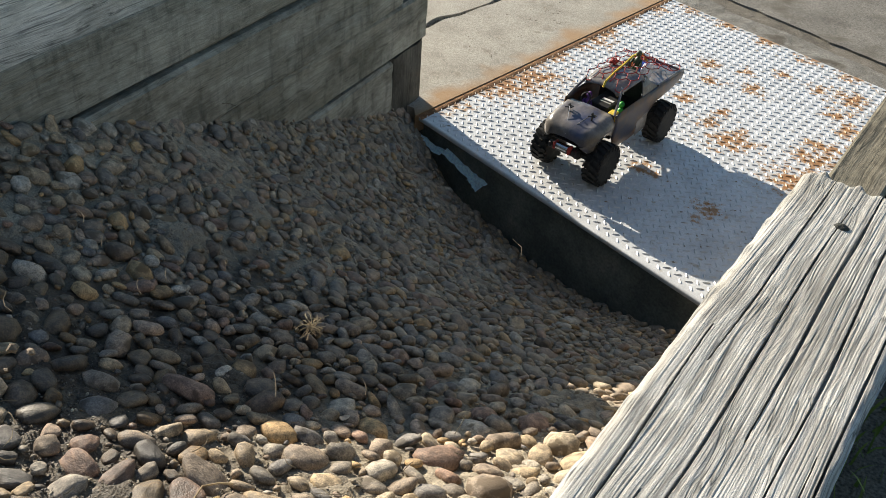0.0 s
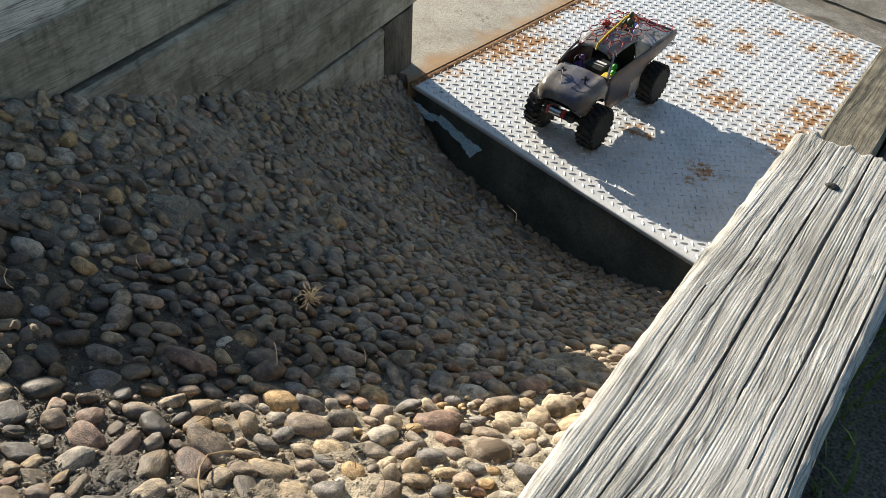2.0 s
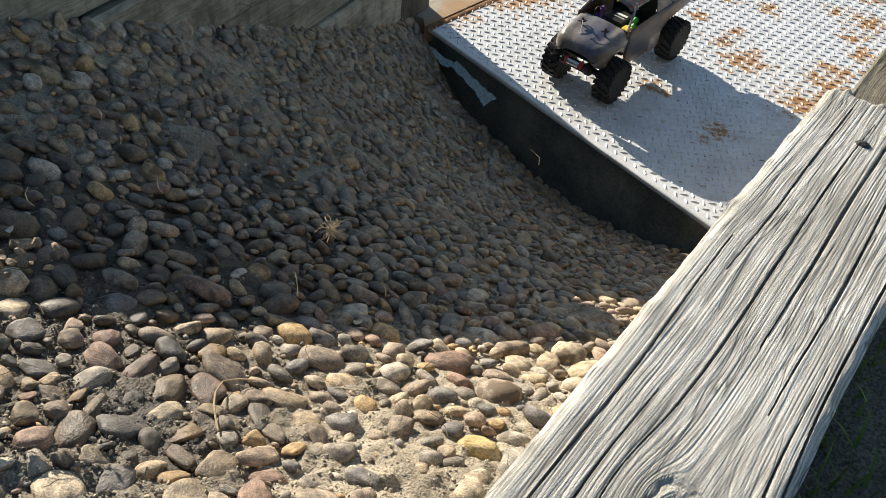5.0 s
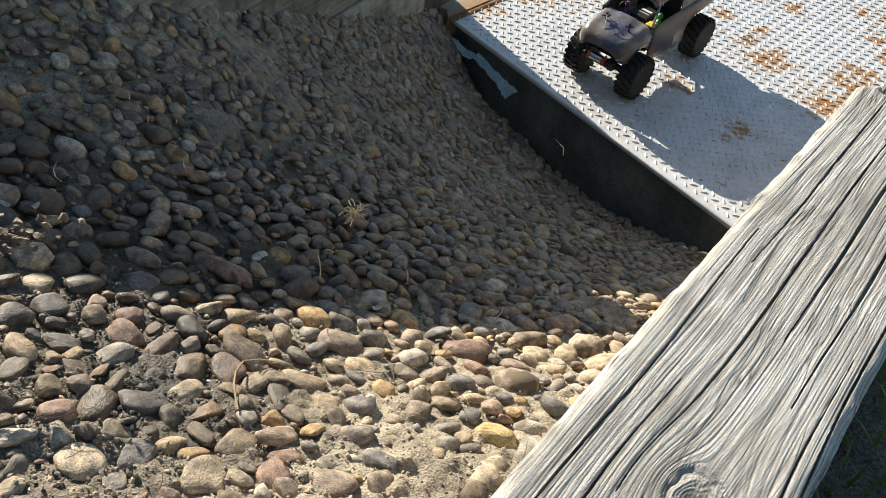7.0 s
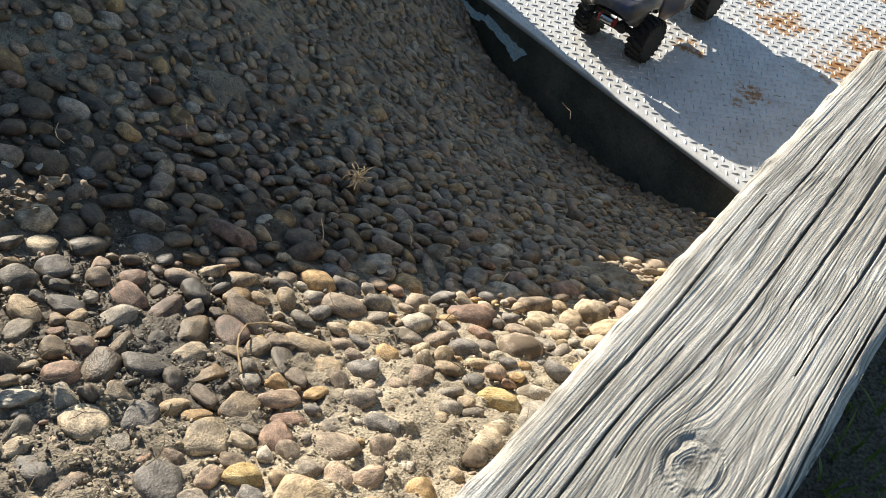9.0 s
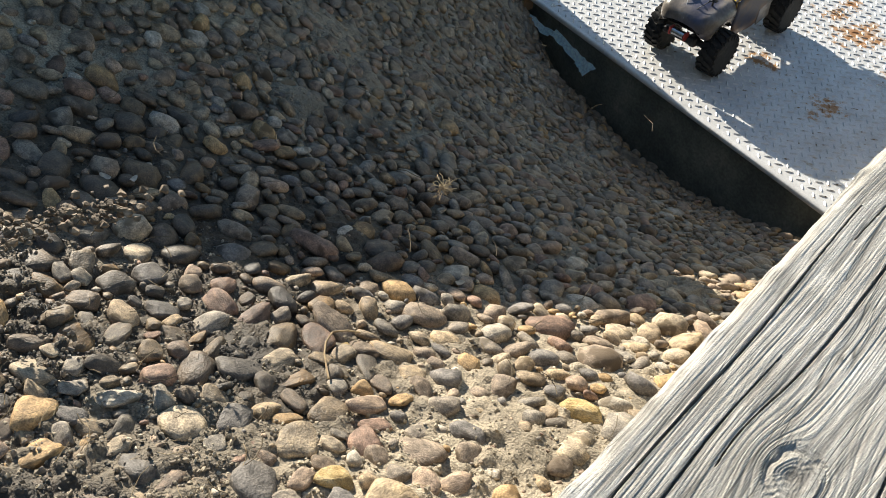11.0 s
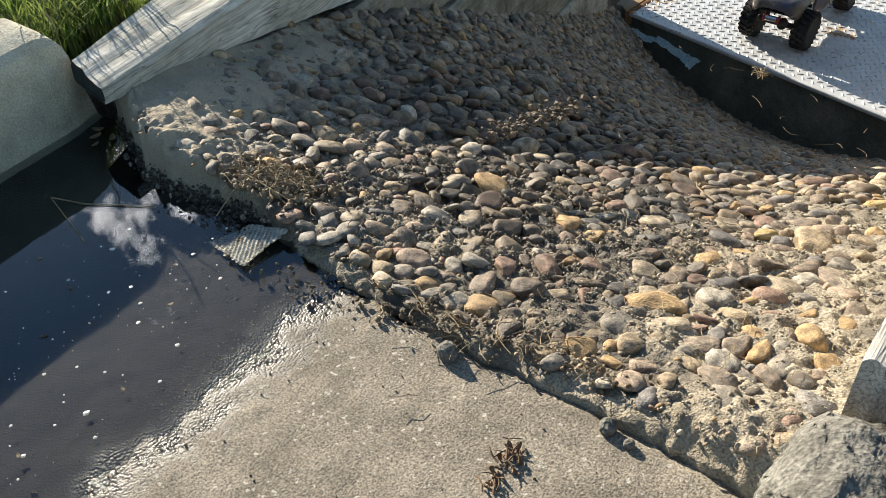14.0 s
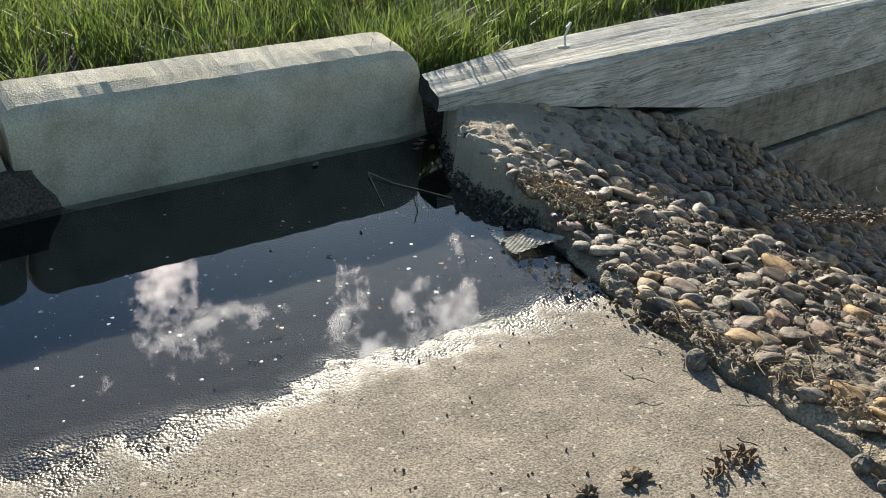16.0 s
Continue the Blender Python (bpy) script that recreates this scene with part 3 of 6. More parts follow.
# kerb
def kerb_block(y0, y1, x_front, label):
    prof = [(0.0, -0.12), (0.0, 0.035), (-0.003, 0.052), (-0.009, 0.066), (-0.02, 0.075), (-0.045, 0.082), (-0.088, 0.090), (-0.096, 0.087), (-0.10, 0.07), (-0.102, -0.12)]
    bm = bmesh.new()
    n = 60
    rings = []
    for i in range(n + 1):
        y = y0 + (y1 - y0) * i / n
        end = min(i, n - i)
        inset = (0.014, 0.005, 0.001)[end] if end < 3 else 0
        ring = []
        for k, (px, pz) in enumerate(prof):
            w = 0.002 * noise.noise((px * 30, y * 25, pz * 30)) + 0.0015 * noise.noise((px * 90, y * 80, pz * 90))
            slant = (0.03 * (0.08 - pz) / 0.2 if i == n else 0.0)
            zz = pz - (inset * 0.8 if pz > 0 else 0)
            ring.append(bm.verts.new((x_front + px + w - 0.07 * (y - y1) * -1 - (inset * 0.5 if px == 0 else 0), y + slant, zz + w)))
        rings.append(ring)
    for a, b in zip(rings, rings[1:]):
        for k in range(len(prof)):
            k2 = (k + 1) % len(prof)
            bm.faces.new((a[k], b[k], b[k2], a[k2]))
    bm.faces.new(rings[0])
    bm.faces.new(rings[-1][::-1])
    bmesh.ops.recalc_face_normals(bm, faces=bm.faces)
    return single("kerb_stone", bm, M_KERB, label, "kerb", smooth=False, group="kerb stones along the gutter")


kerb_block(-0.53, 0.045, -0.125, "pale grey concrete kerb stone with a rounded top edge")
kerb_block(-1.3, -0.548, -0.172, "rough broken concrete kerb stone beside the gutter")

# the kerb stone across the gutter, rough and broken
bm = bmesh.new()
rows = []
nk = 170
prof = [(-0.03, -0.12), (-0.02, -0.06), (-0.008, 0.0), (0.004, 0.03), (0.016, 0.045), (0.035, 0.053), (0.06, 0.056), (0.1, 0.058), (0.14, 0.055), (0.15, 0.03), (0.15, -0.12)]
prof = [(a[0] + (b[0] - a[0]) * k / 5, a[1] + (b[1] - a[1]) * k / 5) for a, b in zip(prof, prof[1:]) for k in range(5)] + [prof[-1]]
for i in range(nk + 1):
    y = -0.105 - 0.75 * i / nk
    x0 = 0.853 + 0.05 * (y + 0.1)
    row = []
    for px, pz in prof:
        q = 0.006 * noise.noise((px * 40, y * 30, pz * 40)) + 0.004 * noise.noise((px * 90, y * 90, pz * 90)) + 0.0025 * noise.noise((px * 240, y * 240, pz * 240))
        end = 0.03 * max(0.0, 1 - i / 8) * (pz > -0.03)
        row.append(bm.verts.new((x0 + px + q, y + q, pz + q - end)))
    rows.append(row)
for a, b in zip(rows, rows[1:]):
    for k in range(len(a) - 1):
        bm.faces.new((a[k], b[k], b[k + 1], a[k + 1]))
bm.faces.new(rows[0])
bm.faces.new(rows[-1][::-1])
bmesh.ops.recalc_face_normals(bm, faces=bm.faces)
single("kerb_stone", bm, M_ROUGHKERB, "coarse broken concrete kerb end beside the timber beam", "kerb", smooth=True, group="kerb stones along the gutter")

# the cobbled apron: mortar bed
def bed_height(x, y):
    heap = 0.009 * math.exp(-((x - 0.085) / 0.075) ** 2 - ((y - 0.022) / 0.032) ** 2) + 0.010 * max(0.0, noise.noise((x * 7 + 3, y * 7, 9.0)) - 0.1) * (2.0 if y > 0.8 and x < 0.6 else 0.8) + 0.006 * max(0.0, 1 - math.hypot(x - 0.02, (y - 0.15) * 0.5) / 0.14)
    heap -= 0.05 * min(1.0, max(0.0, (y - front_y(x) + gap(x)) / 0.03))
    heap -= 0.004 * min(1.0, 2.0 * max(0.0, 1 - math.hypot((x - 0.38) / 0.6, (y - 0.62) / 0.6)))
    heap += 0.0015 * min(1.0, max(0.0, (x - 0.4) / 0.25)) * max(0.0, 1 - max(0.0, y - 0.35) / 0.25)
    heap += 0.010 * max(0.0, 1 - math.hypot((x - 0.42) / 0.09, (y - 0.235) / 0.03)) * (0.6 + 1.2 * noise.noise((x * 60, y * 60, 1)))
    heap += min(1.0, max(0.0, (y - 0.5) / 0.2)) * (0.010 * max(0.0, noise.noise((x * 10, y * 10, 21)) + 0.05) - 0.0025)
    mud = max(0.0, 1 - math.hypot((x - 0.43) / 0.27, (y - 0.11) / 0.17))
    heap += min(1.0, 2.0 * mud) * (-0.001 + 0.006 * max(0.0, noise.noise((x * 20, y * 20, 12)) + 0.1) + 0.0045 * noise.noise((x * 120, y * 120, 14)))
    crumb = 1 - 0.65 * max(0.0, 1 - max(0.0, x - 0.06) / 0.10) * max(0.0, 1 - max(0.0, y - 0.35) / 0.2)
    return cobble_z(max(x, -0.03), y) - 0.08 * max(0.0, -0.03 - x) - 0.0028 - 0.0045 * min(1.0, max(0.0, (y - 0.45) / 0.3)) + heap + 0.007 * max(0.0, noise.noise((x * 9, y * 9, 5.0)) - 0.05) + 0.006 * noise.noise((x * 14, y * 14, 0)) + crumb * (0.006 * noise.noise((x * 45, y * 45, 3)) + 0.0045 * noise.noise((x * 100, y * 100, 8)) + 0.0032 * abs(noise.noise((x * 170, y * 170, 2))))


def apron_at(u, v):
    x = -0.115 + u * (right_x(v * 2.0) + 0.145)
    y0 = edge_y(x) - 0.004 + 0.007 * noise.noise((x * 34, 1, 0)) + 0.003 * noise.noise((x * 110, 4, 0))
    y1 = front_y(x) + 0.03
    y = y0 + (y1 - y0) * v ** 1.15
    z_rough = 0.007 * noise.noise((x * 38, y * 38, 2)) * max(0.0, 1 - (y - y0) / 0.07) + 0.004 * noise.noise((x * 95, y * 95, 6)) * max(0.0, 1 - (y - y0) / 0.05)
    top = bed_height(x, y)
    roll = 0.036 if x > 0.3 else 0.021 + 0.012 * noise.noise((x * 30, 7, 0))
    near = max(0.0, 1 - (y - y0) / roll)
    step = max(0.0, top - slab_z(x, y0) - 0.003)
    chunk = (0.012 * noise.noise((x * 55, y * 55, 4)) + 0.008 * noise.noise((x * 130, y * 130, 2))) * max(0.0, 1 - (y - y0) / 0.06) * max(0.0, 1 - max(0.0, x - 0.05) / 0.22)
    if x < 0.3:
        # a muddy foot, then a broken scarp
        s = 1 - near
        rise = 0.32 * s / 0.45 if s < 0.45 else 0.32 + 0.56 * (s - 0.45) / 0.17 if s < 0.62 else 0.88 + 0.12 * (s - 0.62) / 0.38
        drop = step * (1 - rise)
    else:
        drop = step * near ** 1.4
    lip = z_rough + drop + 0.05 * max(0.0, 1 - (y - y0) / 0.003) ** 2 - chunk
    return (x, y, top - lip)


apron = single("cobbled_apron", sheet(frange(0, 1, 360), frange(0, 1, 620), apron_at), M_MORTAR,
               "sunken apron of river pebbles set in sandy mortar", "apron", smooth=True, kind="structure")


# pebbles
def pebble_shapes(count, level):
    """Worn pebbles: rounded lumps bounded by a few random flats, some blunt, some slabby or broken."""
    out = []
    rnd = random.Random(4)
    for k in range(count):
        bm = bmesh.new()
        bmesh.ops.create_icosphere(bm, subdivisions=level, radius=0.5)
        off = Vector((rnd.uniform(0, 50), rnd.uniform(0, 50), rnd.uniform(0, 50)))
        power = rnd.choice((5, 7, 9, 14, 22, 30))
        flats = [(Vector((rnd.gauss(0, 1), rnd.gauss(0, 1), rnd.gauss(0, 1))).normalized(), rnd.uniform(0.34, 0.56)) for _ in range(rnd.randint(7, 12))]
        flats += [(Vector((0.15 * rnd.gauss(0, 1), 0.15 * rnd.gauss(0, 1), 1)).normalized(), rnd.uniform(0.36, 0.5)), (Vector((0, 0, -1)), 0.45)]
        flats += [(Vector((sx, sy, 0.2)).normalized(), 0.53) for sx, sy in ((1, 0.3), (-0.3, 1), (-1, -0.2), (0.2, -1))]
        for v in bm.verts:
            d = v.co.normalized()
            r = sum((max(0.0, d.dot(f)) / h) ** power for f, h in flats) ** (-1.0 / power)
            v.co = d * min(r, 0.62) * (1 + 0.10 * noise.noise(d * 1.6 + off) + 0.05 * noise.noise(d * 4.0 + off) + 0.02 * noise.noise(d * 10.0 + off))
        out.append(mesh_of("pebble", bm, M_STONE, True))
    return out


SHAPES = pebble_shapes(24, 2)
FINE = pebble_shapes(24, 3)
TINY = pebble_shapes(8, 1)
rnd = random.Random(11)
CELL = 0.03
taken = {}
stones = []


def try_stone(x, y, r):
    i, j = int(x // CELL), int(y // CELL)
    for a in range(i - 2, i + 3):
        for b in range(j - 2, j + 3):
            for (px, py, pr) in taken.get((a, b), ()):
                if (px - x) ** 2 + (py - y) ** 2 < ((0.86 if y < 0.3 else 0.93) * (pr + r)) ** 2:
                    return False
    taken.setdefault((i, j), []).append((x, y, r))
    stones.append((x, y, r))
    return True


LANDMARKS = [(0.803, 0.452, 0.0155, 1), (0.880, 0.471, 0.0200, 2), (0.765, 0.252, 0.0120, 2), (0.639, 0.219, 0.0210, 1), (0.624, 0.301, 0.0165, 0), (0.661, 0.397, 0.0045, 2), (0.840, 0.400, 0.0150, 1)]
for x, y, r, _ in LANDMARKS:
    taken.setdefault((int(x // CELL), int(y // CELL)), []).append((x, y, r))
for _ in range(420):
    x, y = rnd.uniform(0.01, 0.24), rnd.uniform(0.03, 0.52)
    if y > edge_y(x) + 0.045 and rnd.random() < 0.4 + 3.0 * (x - 0.03):
        try_stone(x, y, rnd.uniform(0.0135, 0.0185))
for tries, lo, hi in ((240, 0.0170, 0.0225), (3400, 0.0135, 0.0178), (24000, 0.0092, 0.0132), (22000, 0.006, 0.009), (14000, 0.0035, 0.006)):
    for _ in range(tries):
        x, y = rnd.uniform(-0.03, 1.26), rnd.uniform(-0.25, 2.02)
        if not (edge_y(x) + (0.010 if x < 0.5 else 0.022) + (0.02 if x < 0.16 else 0) < y < front_y(x) - gap(x) and x < right_x(y) - 0.02):
            continue
        if hi > 0.017 and y < edge_y(x) + 0.05:
            continue
        if hi < 0.014 and y < 0.6 and rnd.random() < (0.08 if hi > 0.01 else 0.45):
            continue
        bare = noise.noise((x * 5 + 7, y * 5, 2.0))
        if (bare > 0.42 and rnd.random() < 0.6) or (y > 0.8 and bare > 0.25 and rnd.random() < 0.6) or (x < 0.04 + 0.05 * noise.noise((x * 8, y * 8, 3)) + 0.03 * (y < 0.2) and y < 0.55 and rnd.random() < 0.7) or (x > right_x(y) - 0.07 and rnd.random() < 0.7):
            continue
        try_stone(x, y, rnd.uniform(lo, hi))


def stone_pose(x, y, r):
    e = 0.01
    nrm = Vector((-(cobble_z(x + e, y) - cobble_z(x - e, y)) / (2 * e), -(cobble_z(x, y + e) - cobble_z(x, y - e)) / (2 * e), 1)).normalized()
    turn = nrm.to_track_quat("Z", "Y").to_matrix().to_4x4() @ Euler((rnd.gauss(0, 0.24), rnd.gauss(0, 0.24), rnd.uniform(0, 6.28))).to_matrix().to_4x4()
    long, wide, tall = 2 * r * rnd.uniform(1.0, 1.42), 2 * r * rnd.uniform(0.76, 1.04), 2 * r * rnd.uniform(0.40, 0.74)
    lift = rnd.uniform(-0.30, 0.02) * tall - (0.07 * tall if x < 0.17 and y < 0.45 else 0.10 * tall if y > 0.6 else 0.0)
    return Matrix.Translation((x, y, cobble_z(x, y) + lift)) @ turn @ Matrix.Diagonal((long, wide, tall, 1))


# ---- timber walls ----
def timber(length, width, height, seed, wear=0.004, bow=0.0):
    """A squared timber along y from its start, worn and checked."""
    bm = bmesh.new()
    n = max(8, int(length / 0.014))
    c = min(width, height) * 0.06
    w, h = width / 2, height / 2
    prof = []
    for sx, sz in ((1, -1), (1, 1), (-1, 1), (-1, -1)):
        a, b = (sx * w, sz * (h - c)), (sx * (w - c), sz * h)
        prof += [a, b] if sx * sz > 0 else [b, a]
    dense = []
    for k in range(len(prof)):
        p, q = prof[k], prof[(k + 1) % len(prof)]
        m = 16 if abs(p[0] - q[0]) + abs(p[1] - q[1]) > c * 3 else 2
        dense += [(p[0] + (q[0] - p[0]) * i / m, p[1] + (q[1] - p[1]) * i / m) for i in range(m)]
    rings = []
    for i in range(n + 1):
        y = length * i / n
        def grain(px, pz):
            return 0.0007 * noise.noise((px * 160 + seed, y * 5, pz * 160)) - 0.0022 * max(0.0, noise.noise((px * 70, y * 2.2 + seed, pz * 70)) - 0.42) * 3

        rings.append([bm.verts.new((px * (1 + grain(px, pz) / w) + wear * noise.noise((px * 18 + seed, y * 2.5, pz * 18)), y + 0.006 * noise.noise((px * 30, seed, pz * 30)) * (i in (0, n)),
                                    pz * (1 + grain(px, pz) / h) + wear * noise.noise((px * 22, y * 2.5 + seed, pz * 22)) + bow * math.sin(y * 3))) for px, pz in dense])
    for a, b in zip(rings, rings[1:]):
        for k in range(len(dense)):
            k2 = (k + 1) % len(dense)
            bm.faces.new((a[k], a[k2], b[k2], b[k]))
    bm.faces.new(rings[0])
    bm.faces.new(rings[-1][::-1])
    bmesh.ops.recalc_face_normals(bm, faces=bm.faces)
    return bm


wall_left = thing("wall_left", "stepped retaining wall of grey weathered timbers", "retaining wall", kind="structure")
for k, (y0, y1, z0, z1) in enumerate([(0.022, 1.45, -0.104, 0.052), (0.22, 2.13, -0.237, -0.106), (0.3, 1.962, -0.391, -0.244), (0.6, 2.128, -0.539, -0.398), (0.9, 1.945, -0.70, -0.546), (1.2, 1.945, -0.85, -0.708)]):
    plank = timber(y1 - y0, 0.13, z1 - z0, 3.7 * k)
    for v in plank.verts:
        if k == 0:
            v.co.z = max(v.co.z, 0.053 - 0.185 * v.co.y + 0.006 * v.co.x / 0.065 + 0.003 * noise.noise((v.co.y * 14, 3, 0)))
            v.co.z -= 0.015 * min(1.0, max(0.0, (v.co.x + 0.065) / 0.13)) + 0.005 * max(0.0, 1 - v.co.y / 0.2)
            v.co.y -= 0.012 * (v.co.x / 0.065) * max(0.0, 1 - v.co.y / 0.1)
            v.co.x = 0.065 - (0.065 - v.co.x) * (1 - 0.40 * max(0.0, 1 - v.co.y / 0.35))
    ob = part("timber", plank, M_TIMBER if k else M_TOPTIMBER, wall_left, at=pose(-0.095 - (0, 0.003, -0.004, 0.004, 0.0, 0.0)[k], y0, (z0 + z1) / 2, 0, 0, -0.4 if k else 0))
    ob.data.materials.append(M_DARKWOOD)
    # end faces take the near-black wood
    for f in ob.data.polygons:
        if len(f.vertices) > 8:
            f.material_index = 1
part("post", timber(0.315, 0.125, 0.178, 9.0, wear=0.006), M_POST, wall_left, "dark weathered end post", at=pose(-0.089, 2.040, -0.859, 90, 0, 0))
part("block", timber(0.156, 0.125, 0.146, 5.0), M_POST, wall_left, "dark weathered end block", at=pose(-0.094, 1.967, -0.318))

wall_right = thing("wall_right", "low retaining wall of bleached split timbers", "retaining wall", kind="structure")
turn_r = -math.degrees(math.atan(0.165))


def split_beam(length, width, height, knot_u, knot_v):
    """A bleached beam along y whose top is a fine relief of grain, checks and a knot."""
    nu, nv = 290, 460
    cracks = [(0.15, 0.25, 0.70, 0.0018), (0.29, 0.0, 0.52, 0.0020), (0.42, 0.42, 0.95, 0.0019), (0.56, 0.60, 1.0, 0.0030), (0.75, 0.55, 0.98, 0.0022), (0.86, 0.1, 0.62, 0.0018),
              (0.22, 0.66, 1.0, 0.0018), (0.93, 0.35, 0.9, 0.0018)]

    def top(u, v):
        du, dv = u - knot_u, (v - knot_v) * 0.7
        r2 = du * du + dv * dv + 1e-6
        R = 0.016
        flow = knot_u + du * (1 - min(0.96, R * R / r2)) if r2 > R * R else knot_u + du * 0.04
        z = 0.0
        if r2 < R * R:
            r = math.sqrt(r2)
            a = math.atan2(dv, du)
            warp = r + 0.004 * noise.noise((du * 120, dv * 120, 0)) + 0.0015 * math.cos(a - 2.2)
            z = -0.0010 * max(0.0, 1 - warp / (0.35 * R)) - 0.0004 * abs(math.sin(warp * math.pi / 0.0026)) * (0.5 + max(0.0, noise.noise((du * 60, dv * 60, 4)) + 0.4))
            z -= 0.0015 * max(0.0, 1 - abs(warp - 0.88 * R) / 0.0026) * (0.35 + 0.65 * max(0.0, math.cos(a - 2.6)))
            z += 0.0005 * max(0.0, 1 - abs(warp - 0.66 * R) / 0.004)
        wave = flow + 0.0025 * noise.noise((flow * 20, v * 4.0, 1.0)) + 0.006 * noise.noise((flow * 5, v * 1.6, 6.0))
        g1 = abs(noise.noise((wave * 170, v * 2.6, 3.0)))
        g2 = abs(noise.noise((wave * 420, v * 5.0, 9.0)))
        z -= 0.00034 * max(0.0, 0.22 - g1) / 0.22 + 0.00024 * max(0.0, 0.3 - g2) / 0.3
        for c, v0, v1, wd in (cracks if r2 > R * R else ()):
            t = (v / length - v0) / (v1 - v0)
            if 0 < t < 1:
                d = abs(wave + 0.004 * noise.noise((c * 30, v * 6, 2)) - c * width) / (wd * 0.5 * (0.45 + math.sin(math.pi * t)) * (0.8 + 0.5 * noise.noise((c * 40, v * 14, 0))))
                if d < 1:
                    z -= 0.005 * (1 - d * d)
        e = min(u, width - u)
        z -= 0.006 * max(0.0, 1 - e / 0.009) ** 2 * (0.8 + noise.noise((v * 40, u // 0.07, 8)))
        z -= 0.012 * max(0.0, 1 - (length - v) / 0.02) ** 2 * (0.6 + noise.noise((u * 90, 4, 0)))
        return z

    bm = bmesh.new()
    rows = []
    for j in range(nv + 1):
        v = length * j / nv
        row = []
        for i in range(nu + 1):
            u = width * i / nu
            side = 0.003 * noise.noise((v * 9, i // nu, 2.0)) * (1 if i in (0, nu) else 0)
            ends = 0.008 * noise.noise((u * 70, j // nv, 5.0)) * (1 if j in (0, nv) else 0)
            row.append(bm.verts.new((u + side, v + ends, top(u, v))))
        rows.append(row)
    for a, b in zip(rows, rows[1:]):
        for k in range(nu):
            bm.faces.new((a[k], a[k + 1], b[k + 1], b[k]))
    rim = [r[0] for r in rows] + rows[-1][1:] + [r[-1] for r in rows[-2::-1]] + rows[0][-2:0:-1]
    low = [bm.verts.new((v.co.x, v.co.y, -height)) for v in rim]
    for k in range(len(rim)):
        k2 = (k + 1) % len(rim)
        bm.faces.new((rim[k], rim[k2], low[k2], low[k]))
    bmesh.ops.recalc_face_normals(bm, faces=bm.faces)
    return bm


part("beam", split_beam(0.964, 0.135, 0.135, 0.085, 0.432), M_BEAM, wall_right, "silver-grey split beam with a large knot", at=pose(right_x(-0.09), -0.09, 0.075, 0, 0, turn_r))
# solid lump for the bolt hole; the shade inside it is its near-black colour
bm = bmesh.new()
bmesh.ops.create_icosphere(bm, subdivisions=2, radius=1.0, matrix=pose(1.078, 0.764, 0.069) @ Matrix.Diagonal((0.0095, 0.0075, 0.009, 1)))
part("bolt_hole", bm, M_DARKWOOD, wall_right, "bolt hole drawn as a near-black lump")
for k, (z0, z1) in enumerate([(-0.21, -0.064), (-0.36, -0.213), (-0.51, -0.363), (-0.66, -0.513), (-0.81, -0.663)], 1):
    y0, y1 = 0.0, 0.88 + 0.3 * k
    bmt = timber((y1 - y0) / math.cos(radians(turn_r)), 0.135, z1 - z0, 20 + 3.1 * k, wear=0.004)
    part("timber", bmt, M_BROWNWOOD, wall_right, at=pose(right_x(y0) + 0.070, y0, (z0 + z1) / 2, 0, 0, turn_r))
part("timber", timber(0.62, 0.062, 0.13, 77), M_BROWNWOOD, wall_right, at=pose(right_x(0.89) + 0.036, 0.89, -0.063, 0, 0, turn_r))
part("timber", timber(0.60, 0.065, 0.12, 81), M_BROWNWOOD, wall_right, at=pose(right_x(0.89) + 0.106, 0.91, -0.075, 0, 0, turn_r))

# ---- steel plate ----
AX = Vector((0.03, 2.03, 0))
u_dir = Vector((1, -0.405, 0)).normalized()
v_dir = Vector((0.249, 0.969, 0)).normalized()
PZ = -0.735


def plate_point(u, v, z=0.0):
    p = AX + u_dir * u + v_dir * v
    return Vector((p.x, p.y, PZ + z))


